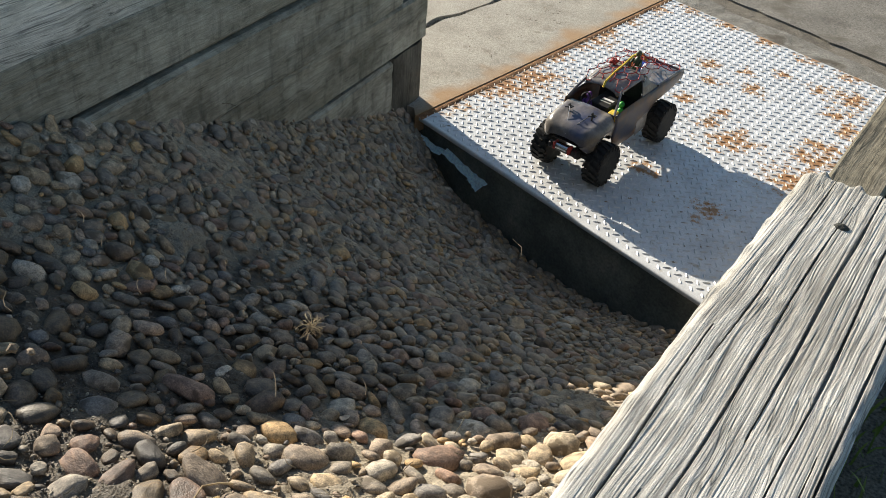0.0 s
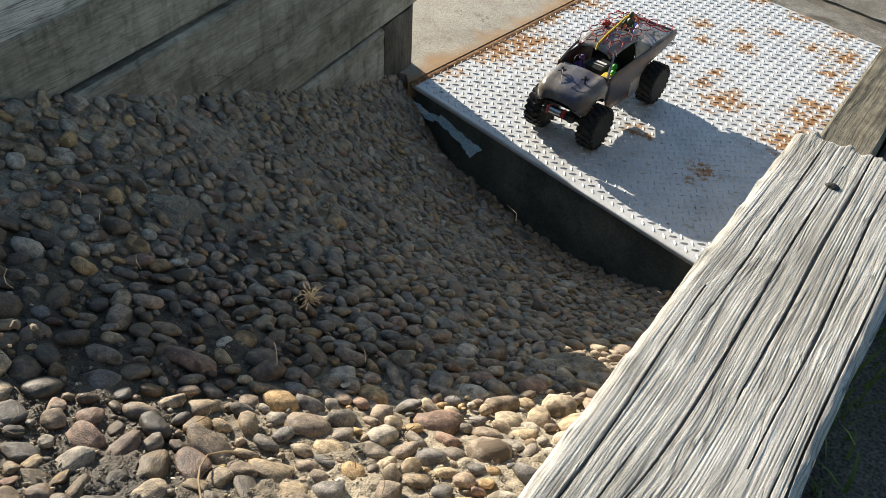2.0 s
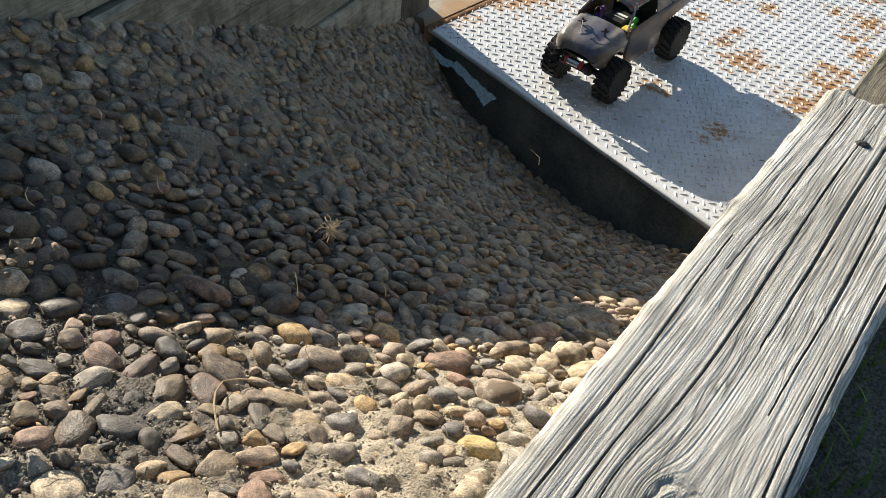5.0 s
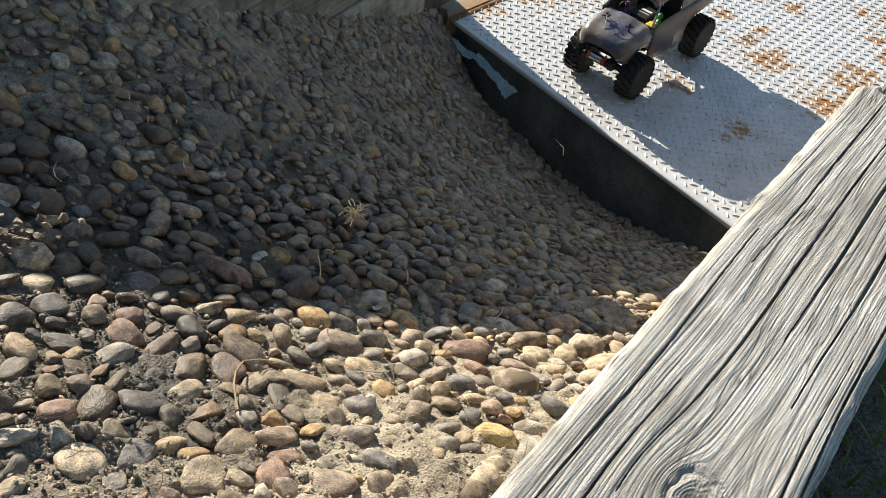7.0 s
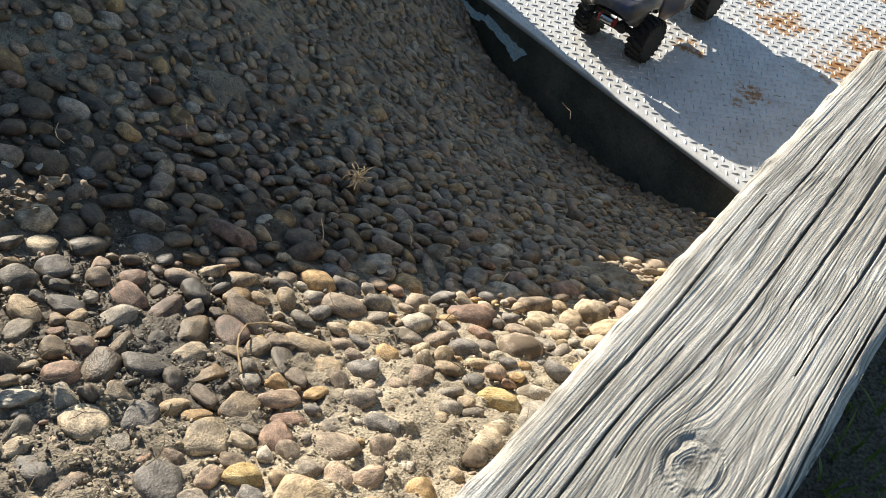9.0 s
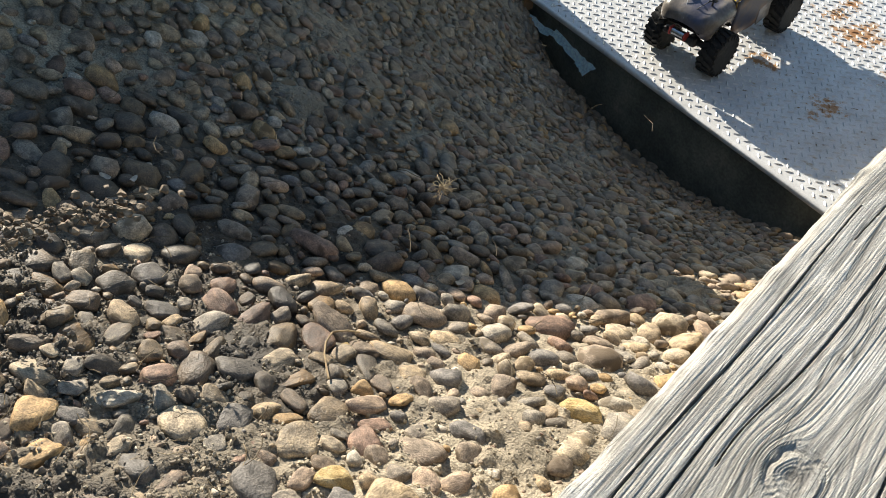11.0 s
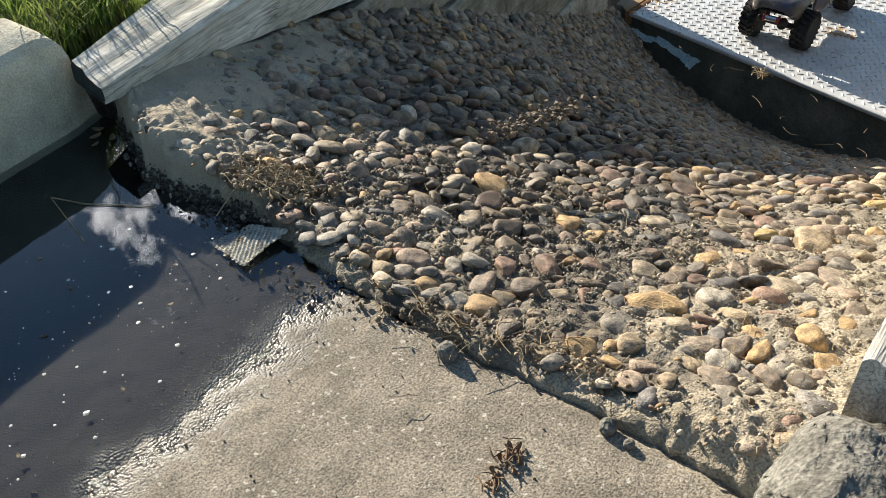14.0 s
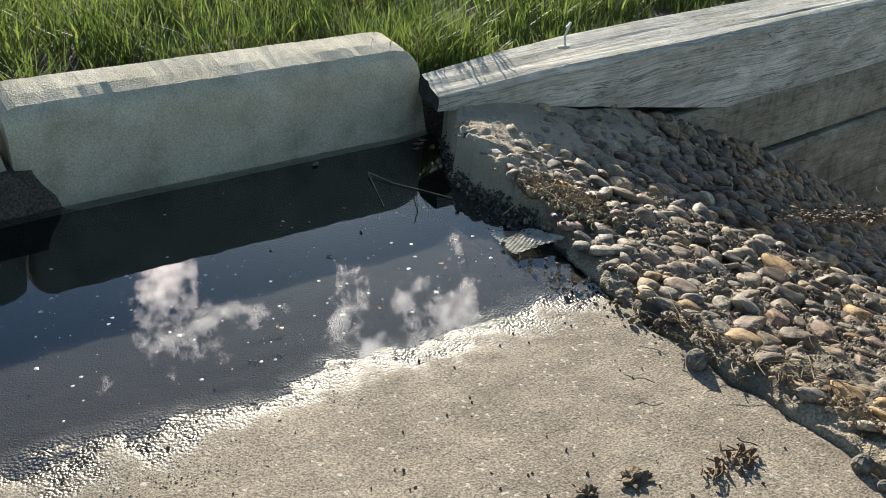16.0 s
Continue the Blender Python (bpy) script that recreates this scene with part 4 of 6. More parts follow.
plate = thing("steel_plate", "rust-spotted galvanised steel tread plate over the drain", "steel plate", kind="structure")
bm = bmesh.new()
low, high = [], []
for u, v in ((0, 0), (1.55, 0), (1.55, 1.47), (0, 1.47)):
    low.append(bm.verts.new(plate_point(u, v, -0.012)))
    high.append(bm.verts.new(plate_point(u, v)))
bm.faces.new(high)
bm.faces.new(low[::-1])
for k in range(4):
    bm.faces.new((low[k], low[(k + 1) % 4], high[(k + 1) % 4], high[k]))
def rust_plate(m):
    """Rust patches gathered round worn spots, and along the pavement joint."""
    n, l = m.node_tree.nodes, m.node_tree.links
    b = n["Principled BSDF"]
    co = n.new("ShaderNodeTexCoord").outputs["Object"]
    total = None
    for x, y, r in [(0.848, 2.446, 0.10), (0.785, 2.509, 0.06), (1.093, 2.467, 0.09), (1.052, 2.311, 0.11), (0.675, 2.928, 0.055), (0.798, 2.942, 0.05), (0.92, 3.007, 0.05),
                    (0.715, 2.802, 0.05), (0.852, 2.829, 0.06), (0.667, 2.634, 0.05), (1.142, 2.954, 0.09), (1.043, 2.962, 0.05), (1.126, 2.818, 0.06), (1.167, 2.716, 0.07),
                    (1.103, 2.553, 0.07), (0.20, 2.441, 0.16), (0.255, 2.88, 0.11), (0.16, 2.36, 0.12), (0.212, 2.702, 0.06), (0.798, 2.595, 0.04), (0.12, 2.30, 0.08), (0.672, 2.137, 0.04),
                    (0.715, 2.114, 0.035), (0.887, 2.031, 0.045), (0.863, 1.973, 0.025), (0.46, 2.30, 0.03), (1.25, 2.6, 0.12)] + [tuple(plate_point(0.0, 0.12 + 0.17 * k)[:2]) + (0.085,) for k in range(8)] \
            + [tuple(plate_point(0.12 + 0.17 * k, 1.46)[:2]) + (0.075,) for k in range(8)]:
        d = n.new("ShaderNodeVectorMath")
        d.operation = "DISTANCE"
        d.inputs[1].default_value = (x, y, PZ)
        l.new(co, d.inputs[0])
        q = n.new("ShaderNodeMapRange")
        q.inputs["From Min"].default_value, q.inputs["From Max"].default_value = 0.0, r * 1.7
        q.inputs["To Min"].default_value, q.inputs["To Max"].default_value = 1.0, 0.0
        l.new(d.outputs["Value"], q.inputs["Value"])
        if total is None:
            total = q.outputs["Result"]
        else:
            a = n.new("ShaderNodeMath")
            a.operation = "MAXIMUM"
            l.new(total, a.inputs[0])
            l.new(q.outputs["Result"], a.inputs[1])
            total = a.outputs["Value"]
    nz = n.new("ShaderNodeTexNoise")
    nz.inputs["Scale"].default_value, nz.inputs["Detail"].default_value, nz.inputs["Roughness"].default_value = 40, 12, 0.74
    l.new(co, nz.inputs["Vector"])
    ml = n.new("ShaderNodeMath")
    ml.operation = "MULTIPLY_ADD"
    ml.inputs[1].default_value = 0.275
    l.new(total, ml.inputs[0])
    l.new(nz.outputs["Fac"], ml.inputs[2])
    mr = n.new("ShaderNodeMapRange")
    mr.inputs["From Min"].default_value, mr.inputs["From Max"].default_value = 0.64, 0.74
    l.new(ml.outputs["Value"], mr.inputs["Value"])
    mx = n.new("ShaderNodeMix")
    mx.data_type = "RGBA"
    tone = n.new("ShaderNodeValToRGB")
    tone.color_ramp.elements[0].position, tone.color_ramp.elements[0].color = 0.60, (0.52, 0.40, 0.24, 1)
    tone.color_ramp.elements[1].position, tone.color_ramp.elements[1].color = 0.90, (0.26, 0.115, 0.04, 1)
    mid = tone.color_ramp.elements.new(0.72)
    mid.color = (0.40, 0.215, 0.085, 1)
    l.new(ml.outputs["Value"], tone.inputs["Fac"])
    l.new(tone.outputs["Color"], mx.inputs["B"])
    l.new(mr.outputs["Result"], mx.inputs["Factor"])
    l.new(b.inputs["Base Color"].links[0].from_socket, mx.inputs["A"])
    l.new(mx.outputs["Result"], b.inputs["Base Color"])
    mt = n.new("ShaderNodeMapRange")
    mt.inputs["To Min"].default_value, mt.inputs["To Max"].default_value = 0.12, 0.0
    l.new(mr.outputs["Result"], mt.inputs["Value"])
    l.new(mt.outputs["Result"], b.inputs["Metallic"])


M_LUG = surface("worn_steel_lug", [(0.50, 0.50, 0.49), (0.60, 0.60, 0.59), (0.67, 0.67, 0.66)], scale=18, fine=240, bump=0.05, rough=0.45, metal=0.15, fine_amount=0.08,
                stain=((0.20, 0.155, 0.10), 70.0, 0.60, 0.68))
rust_plate(M_PLATE)
rust_plate(M_LUG)
part("sheet", bm, M_PLATE, plate)


bm = bmesh.new()
box((1.55, 0.016, 0.014), (0.775, -0.002, 0.0), 0.006, 3, bm=bm)
bmesh.ops.transform(bm, matrix=Matrix.Translation(plate_point(0, 0, -0.0068)) @ Matrix.Rotation(math.atan2(u_dir.y, u_dir.x), 4, "Z"), verts=bm.verts)
part("edge_bar", bm, M_PLATE, plate, smooth=True)


def lug_mesh(points):
    """Raised oval lugs, each a low pointed bar."""
    verts, faces = [], []
    L, W, Hh = 0.0108, 0.0031, 0.0029
    ring = [(-L, 0, 0), (-L * 0.6, -W * 0.8, 0), (0, -W, 0), (L * 0.6, -W * 0.8, 0), (L, 0, 0), (L * 0.6, W * 0.8, 0), (0, W, 0), (-L * 0.6, W * 0.8, 0)]
    tops = [(-L * 0.6, 0, Hh * 0.8), (0, 0, Hh), (L * 0.6, 0, Hh * 0.8)]
    tri = [(0, 1, 8), (1, 2, 9), (1, 9, 8), (2, 3, 10), (2, 10, 9), (3, 4, 10), (4, 5, 10), (5, 6, 9), (5, 9, 10), (6, 7, 8), (6, 8, 9), (7, 0, 8)]
    for p, a in points:
        b = len(verts)
        c, s = math.cos(a), math.sin(a)
        for x, y, z in ring + tops:
            verts.append((p.x + c * x - s * y, p.y + s * x + c * y, p.z + z - 0.0002))
        faces += [(b + i, b + j, b + k) for i, j, k in tri]
    me = bpy.data.meshes.new("lugs")
    me.from_pydata(verts, [], faces)
    me.materials.append(M_LUG)
    return me


PITCH = 0.0316
base = math.atan2(u_dir.y, u_dir.x)
lugs = [(plate_point(0.014 + (i + h / 2) * PITCH, 0.014 + (j + h / 2) * PITCH), base + radians(45 if h else -45)) for i in range(48) for j in range(46) for h in (0, 1)]
lugs = [q for q in lugs if (q[0] - AX).to_2d().dot(v_dir.to_2d()) < 2.4]
mid = plate_point(0.35, 0.22)
lugs.sort(key=lambda q: (q[0] - mid).length)
for q in lugs[:290]:
    new("lug", lug_mesh([q])).parent = plate
ob = new("tread_lugs", lug_mesh(lugs[290:]))
ob.parent = plate
tagged(ob, kind="stuff")
fbm = bmesh.new()
c0, c1 = plate_point(-0.02, 0.02, -0.013), plate_point(1.6, 0.02, -0.013)
vs = [fbm.verts.new(p) for p in (c0, c1, c1 + Vector((0, 0, -0.35)), c0 + Vector((0, 0, -0.35)))]
vs2 = [fbm.verts.new(v.co + Vector((0.01, 0.06, 0))) for v in vs]
fbm.faces.new(vs)
fbm.faces.new(vs2[::-1])
for k in range(4):
    fbm.faces.new((vs[k], vs2[k], vs2[(k + 1) % 4], vs[(k + 1) % 4]))
bmesh.ops.recalc_face_normals(fbm, faces=fbm.faces)
single("drain_face", fbm, M_STEELDARK, "dark steel face under the plate edge", "drain face", kind="structure")

# pale pavement beside the plate, split by a long crack, and the worn strip behind it
def slab_piece(points, top_z, depth, label, mat):
    bm = bmesh.new()
    top = [bm.verts.new((x, y, top_z)) for x, y in points]
    bot = [bm.verts.new((x, y, top_z - depth)) for x, y in points]
    bm.faces.new(top)
    bm.faces.new(bot[::-1])
    n = len(points)
    for k in range(n):
        bm.faces.new((top[k], bot[k], bot[(k + 1) % n], top[(k + 1) % n]))
    bmesh.ops.recalc_face_normals(bm, faces=bm.faces)
    return single("pavement", bm, mat, label, "pavement", kind="structure")


def jagged(a, b, n, amp, seed):
    out = []
    for i in range(n + 1):
        t = i / n
        x, y = a[0] + (b[0] - a[0]) * t, a[1] + (b[1] - a[1]) * t
        out.append((x + amp * noise.noise((t * 9 + seed, 0, 0)) + 0.4 * amp * noise.noise((t * 40, seed, 0)), y + 0.3 * amp * noise.noise((t * 30, 2, seed))))
    return out


def rust_joint(m, origin, normal, reach, tint):
    """Rust run-off beside a straight steel edge."""
    n, l = m.node_tree.nodes, m.node_tree.links
    b = n["Principled BSDF"]
    co = n.new("ShaderNodeTexCoord").outputs["Object"]
    sub = n.new("ShaderNodeVectorMath")
    sub.operation = "SUBTRACT"
    sub.inputs[1].default_value = origin
    l.new(co, sub.inputs[0])
    dt = n.new("ShaderNodeVectorMath")
    dt.operation = "DOT_PRODUCT"
    dt.inputs[1].default_value = normal
    l.new(sub.outputs["Vector"], dt.inputs[0])
    q = n.new("ShaderNodeMapRange")
    q.inputs["From Max"].default_value, q.inputs["To Min"].default_value, q.inputs["To Max"].default_value = reach, 0.62, 0.0
    l.new(dt.outputs["Value"], q.inputs["Value"])
    nz = n.new("ShaderNodeTexNoise")
    nz.inputs["Scale"].default_value, nz.inputs["Detail"].default_value = 9, 7
    l.new(co, nz.inputs["Vector"])
    ml = n.new("ShaderNodeMath")
    l.new(q.outputs["Result"], ml.inputs[0])
    l.new(nz.outputs["Fac"], ml.inputs[1])
    mr = n.new("ShaderNodeMapRange")
    mr.inputs["From Min"].default_value, mr.inputs["From Max"].default_value, mr.inputs["To Max"].default_value = 0.72, 1.1, 0.85
    l.new(ml.outputs["Value"], mr.inputs["Value"])
    mx = n.new("ShaderNodeMix")
    mx.data_type = "RGBA"
    mx.inputs["B"].default_value = rgb(tint)
    l.new(mr.outputs["Result"], mx.inputs["Factor"])
    l.new(b.inputs["Base Color"].links[0].from_socket, mx.inputs["A"])
    l.new(mx.outputs["Result"], b.inputs["Base Color"])


rust_joint(M_PAVE, plate_point(0, 0), (-v_dir.y, v_dir.x, 0), 0.13, (0.34, 0.20, 0.09))
crack = [(-0.30, 2.30)] + jagged((-0.262, 2.55), (-0.03, 3.35), 40, 0.02, 3.0) + [(0.05, 3.7)]
joint = [tuple(plate_point(-0.004, v)[:2]) for v in (1.55, 1.2, 0.8, 0.4, -0.02)]
slab_piece([(-0.15, 2.05), (-0.15, 2.19), (-0.22, 2.19)] + crack + joint + [(-0.005, 2.05)], PZ + 0.006, 0.06, "pale weathered concrete pavement stained with rust at the joint", M_PAVE)
slab_piece([(-0.235, 2.19), (-2.0, 2.19), (-2.0, 4.6), (-0.1, 4.6)] + [(x - 0.022 - 0.010 * math.sin(y * 17), y) for x, y in crack[::-1]], PZ + 0.005, 0.06, "pale concrete pavement beyond a long dark crack", M_PAVE)
M_RUST = surface("flaking_rust", [(0.10, 0.045, 0.018), (0.24, 0.115, 0.045), (0.36, 0.20, 0.09)], scale=40, fine=260, bump=0.9, rough=0.95, fine_amount=0.5)
bm = bmesh.new()
seam = [[bm.verts.new(plate_point(u + 0.003 * noise.noise((v * 30, u * 90, 2)), v, z)) for u, z in ((-0.007, -0.012), (-0.006, 0.001), (0.0, 0.004), (0.010, 0.0035), (0.018, 0.0006))] for v in frange(-0.015, 1.46, 150)]
for p, q in zip(seam, seam[1:]):
    for k in range(4):
        bm.faces.new((p[k], p[k + 1], q[k + 1], q[k]))
part("rust_seam", bm, M_RUST, plate, "crust of flaking rust along the joint", smooth=True)
back = [tuple(plate_point(u, 1.476)[:2]) for u in frange(0.02, 1.56, 6)]
M_ROUGHPAVE = surface("rough_pavement", [(0.12, 0.11, 0.09), (0.19, 0.175, 0.148), (0.26, 0.245, 0.21)], scale=16, fine=210, bump=1.0, bump_dist=0.008, rough=0.92,
                      stain=((0.09, 0.075, 0.055), 11.0, 0.54, 0.68), fine_amount=0.5)
M_EARTH = surface("joint_earth", [(0.10, 0.085, 0.065), (0.15, 0.13, 0.10), (0.22, 0.19, 0.15)], scale=14, fine=260, bump=1.0, bump_dist=0.01, rough=0.95, fine_amount=0.5)
M_ASPHALT = surface("worn_asphalt", [(0.12, 0.108, 0.09), (0.17, 0.155, 0.13), (0.225, 0.205, 0.175)], scale=5, fine=180, bump=0.8, bump_dist=0.006, rough=0.92,
                    stain=((0.11, 0.095, 0.07), 7.0, 0.53, 0.7), fine_amount=0.45)
slab_piece(back + [tuple(plate_point(u, 1.60 + 0.03 * noise.noise((u * 5, 1, 0)) + 0.012 * noise.noise((u * 21, 3, 0)))[:2]) for u in frange(1.56, 0.02, 60)], PZ - 0.004, 0.05, "narrow worn concrete strip behind the plate", M_ROUGHPAVE)
slab_piece([tuple(plate_point(u, 1.5)[:2]) for u in (0.0, 5.0)] + [tuple(plate_point(u, 2.1)[:2]) for u in (5.0, 0.0)], PZ - 0.020, 0.03, "dark earth filling the joint behind the strip", M_EARTH)
slab_piece([tuple(plate_point(u, 1.74 - 0.05 * u + 0.04 * noise.noise((u * 3, 6, 0)) + 0.015 * noise.noise((u * 17, 8, 0)))[:2]) for u in frange(-0.3, 5.0, 110)] + [(9.0, 4.5), (9.0, 9.0), (-0.1, 9.0), (-0.1, 4.6)],
           PZ - 0.012, 0.05, "grey-brown worn asphalt beyond a joint of dirt", M_ASPHALT)

# ---- the toy truck on the plate ----
M_RUBBER = surface("tyre_rubber", [(0.012, 0.012, 0.012), (0.03, 0.029, 0.027)], scale=60, rough=0.85, bump=0.3, stain=((0.10, 0.09, 0.07), 30.0, 0.6, 0.75))
M_RIM = surface("rim_plastic", [(0.02, 0.02, 0.02), (0.04, 0.04, 0.04)], scale=40, rough=0.4, bump=0)
M_SPOKE = surface("grey_plastic", [(0.35, 0.35, 0.34), (0.5, 0.5, 0.48)], scale=40, rough=0.4, bump=0)
M_CHROME = surface("satin_chrome", [(0.5, 0.5, 0.5), (0.65, 0.65, 0.65)], scale=40, rough=0.25, metal=1.0, bump=0)
M_SHELL = surface("smoky_paint", [(0.07, 0.062, 0.056), (0.17, 0.15, 0.132), (0.34, 0.305, 0.265)], scale=14, rough=0.26, bump=0.05, stain=((0.06, 0.07, 0.13), 9.0, 0.52, 0.7), fine_amount=0.12, spec=0.5)
M_FLAME = surface("airbrushed_paint", [(0.025, 0.028, 0.06), (0.045, 0.042, 0.05), (0.13, 0.065, 0.03), (0.10, 0.08, 0.055)], scale=11, rough=0.4, bump=0.05, spread=(0.35, 0.66), fine_amount=0.1)
M_BLACK = surface("black_plastic", [(0.012, 0.012, 0.012), (0.03, 0.03, 0.03)], scale=60, rough=0.5, bump=0.1)
M_RED = surface("red_cord", [(0.22, 0.025, 0.022), (0.40, 0.05, 0.042)], scale=80, rough=0.7, bump=0.2)
M_YELLOW = surface("yellow_strap", [(0.6, 0.42, 0.03), (0.75, 0.55, 0.06)], scale=80, rough=0.7, bump=0.2)
M_GREEN = surface("green_plastic", [(0.03, 0.35, 0.04), (0.06, 0.5, 0.07)], scale=50, rough=0.5, bump=0)
M_PURPLE = surface("purple_plastic", [(0.10, 0.04, 0.2), (0.17, 0.07, 0.3)], scale=50, rough=0.5, bump=0)
M_ORANGE = surface("orange_label", [(0.55, 0.12, 0.03), (0.7, 0.2, 0.05)], scale=40, rough=0.4, bump=0)
M_BLUE = surface("blue_label", [(0.03, 0.06, 0.3), (0.05, 0.1, 0.45)], scale=40, rough=0.4, bump=0)
M_WHITE = surface("white_plastic", [(0.7, 0.7, 0.7), (0.8, 0.8, 0.8)], scale=40, rough=0.5, bump=0)
M_OLIVE = surface("olive_plastic", [(0.05, 0.07, 0.03), (0.09, 0.11, 0.05)], scale=40, rough=0.5, bump=0)


def tube(points, radius, sides=8, bm=None, closed=False):
    """A round bar or cord through points."""
    bm = bm or bmesh.new()
    pts = [Vector(p) for p in points]
    rings = []
    for i, p in enumerate(pts):
        a = pts[(i - 1) % len(pts)] if closed or i else p
        b = pts[(i + 1) % len(pts)] if closed or i < len(pts) - 1 else p
        q = (b - a).normalized().to_track_quat("Z", "Y")
        rings.append([bm.verts.new(p + q @ Vector((radius * math.cos(k * math.tau / sides), radius * math.sin(k * math.tau / sides), 0))) for k in range(sides)])
    pairs = list(zip(rings, rings[1:])) + ([(rings[-1], rings[0])] if closed else [])
    for a, b in pairs:
        for k in range(sides):
            bm.faces.new((a[k], a[(k + 1) % sides], b[(k + 1) % sides], b[k]))
    if not closed:
        bm.faces.new(rings[0][::-1])
        bm.faces.new(rings[-1])
    return bm


def arc(a, b, sag, n=8):
    a, b = Vector(a), Vector(b)
    return [a.lerp(b, i / n) + Vector((0, 0, -sag * 4 * (i / n) * (1 - i / n))) for i in range(n + 1)]


def turned(profile, axis="X", segments=40):
    """A solid of revolution from (radius, along) pairs, about local x."""
    bm = bmesh.new()
    rings = []
    for r, a in profile:
        rings.append([bm.verts.new((a, r * math.cos(k * math.tau / segments), r * math.sin(k * math.tau / segments))) for k in range(segments)])
    for a, b in zip(rings, rings[1:]):
        for k in range(segments):
            bm.faces.new((a[k], a[(k + 1) % segments], b[(k + 1) % segments], b[k]))
    bm.faces.new(rings[0])
    bm.faces.new(rings[-1][::-1])
    bmesh.ops.recalc_face_normals(bm, faces=bm.faces)
    return bm


def loft(sections):
    """Skins a row of closed outlines of equal length and caps the ends."""
    bm = bmesh.new()
    rings = [[bm.verts.new(p) for p in sec] for sec in sections]
    n = len(rings[0])
    for a, b in zip(rings, rings[1:]):
        for k in range(n):
            bm.faces.new((a[k], a[(k + 1) % n], b[(k + 1) % n], b[k]))
    bm.faces.new(rings[0][::-1])
    bm.faces.new(rings[-1])
    bmesh.ops.recalc_face_normals(bm, faces=bm.faces)
    return bm


def add_wheel(truck, x, y, out):
    R, W = 0.061, 0.056
    prof = [(0.034, -W / 2), (0.05, -W / 2), (0.056, -W * 0.44), (0.0575, -W * 0.2), (0.058, 0), (0.0575, W * 0.2), (0.056, W * 0.44), (0.05, W / 2), (0.034, W / 2)]
    tyre_bm = turned(prof)
    for k in range(20):
        for row, (off, tw) in enumerate(((-0.015, 22), (0.015, -22), (0.0, 0))):
            a = (k + (0.5 if row == 1 else 0.0 if row == 0 else 0.25)) * math.tau / 20
            m = Matrix.Rotation(a, 4, "X") @ Matrix.Translation((off * (1.0 if row < 2 else 0.2), 0, 0.0585)) @ Matrix.Rotation(radians(tw), 4, "Z")
            box((0.022 if row < 2 else 0.014, 0.0095, 0.007), m=m, bm=tyre_bm)
        for sd in (-1, 1):
            m = Matrix.Rotation((k + 0.5) * math.tau / 20, 4, "X") @ Matrix.Translation((sd * 0.0265, 0, 0.052))
            box((0.006, 0.008, 0.011), m=m, bm=tyre_bm)
    wheel = part("wheel", turned([(0.034, -0.02), (0.036, -0.022), (0.036, 0.022), (0.033, 0.023), (0.031, 0.012), (0.012, 0.010), (0.011, 0.0)]), M_RIM, truck, at=pose(x, y, R, 0, 0, 0 if out > 0 else 180))
    tyre = part("tyre", tyre_bm, M_RUBBER, wheel, "black knobbly rubber tyre")
    for k in range(8):
        m = Matrix.Rotation(k * math.tau / 8, 4, "X") @ Matrix.Translation((0.0165, 0, 0.021))
        part("spoke", box((0.004, 0.0055, 0.022), m=m, bevel=0.001), M_SPOKE, wheel, "bright spoke")
    part("hub", turned([(0.008, 0.008), (0.008, 0.020), (0.005, 0.023)], segments=12), M_CHROME, wheel)
    return wheel


truck = thing("toy_truck", "smoky grey toy crawler truck with black knobbly tyres", "toy truck", at=pose(0.549, 2.188, PZ + 0.0012, 0, 0, -12) @ Matrix.Diagonal((0.83, 1.0, 0.95, 1)))
for sx in (-1, 1):
    for sy in (-1, 1):
        add_wheel(truck, sx * 0.098, (sy * 0.1655 - 0.022), sx)

# chassis, axles and suspension
part("chassis", box((0.055, 0.30, 0.03), (0, 0, 0.1), 0.006), M_BLACK, truck)
part("motor", turned([(0.004, -0.03), (0.017, -0.028), (0.017, 0.028), (0.004, 0.03)], segments=20), M_RED, truck, "red motor can", at=pose(0.0, -0.04, 0.085))
for sy in (-1, 1):
    axle = part("axle", tube([(-0.085, (sy * 0.1655 - 0.022), 0.061), (0.085, (sy * 0.1655 - 0.022), 0.061)], 0.009, 12), M_BLACK, truck)
    bm = bmesh.new()
    bmesh.ops.create_icosphere(bm, subdivisions=2, radius=0.02, matrix=pose(0.012, (sy * 0.1655 - 0.022), 0.061))
    part("gear_case", bm, M_BLACK, axle)
    for sx in (-1, 1):
        shock = part("shock", tube([(sx * 0.055, sy * 0.155 - 0.022, 0.07), (sx * 0.045, sy * 0.115 - 0.022, 0.15)], 0.006, 10), M_BLACK, truck)
        coil = [(sx * (0.055 - 0.010 * t) + 0.0085 * math.cos(t * 44), sy * (0.155 - 0.04 * t) - 0.022 + 0.0085 * math.sin(t * 44), 0.072 + 0.075 * t) for t in frange(0, 1, 64)]
        part("spring", tube(coil, 0.0013, 5), M_RED, shock, "red coil spring")
        part("link", tube([(sx * 0.04, sy * 0.15, 0.065), (sx * 0.02, sy * 0.02, 0.09)], 0.004, 8), M_CHROME, truck)
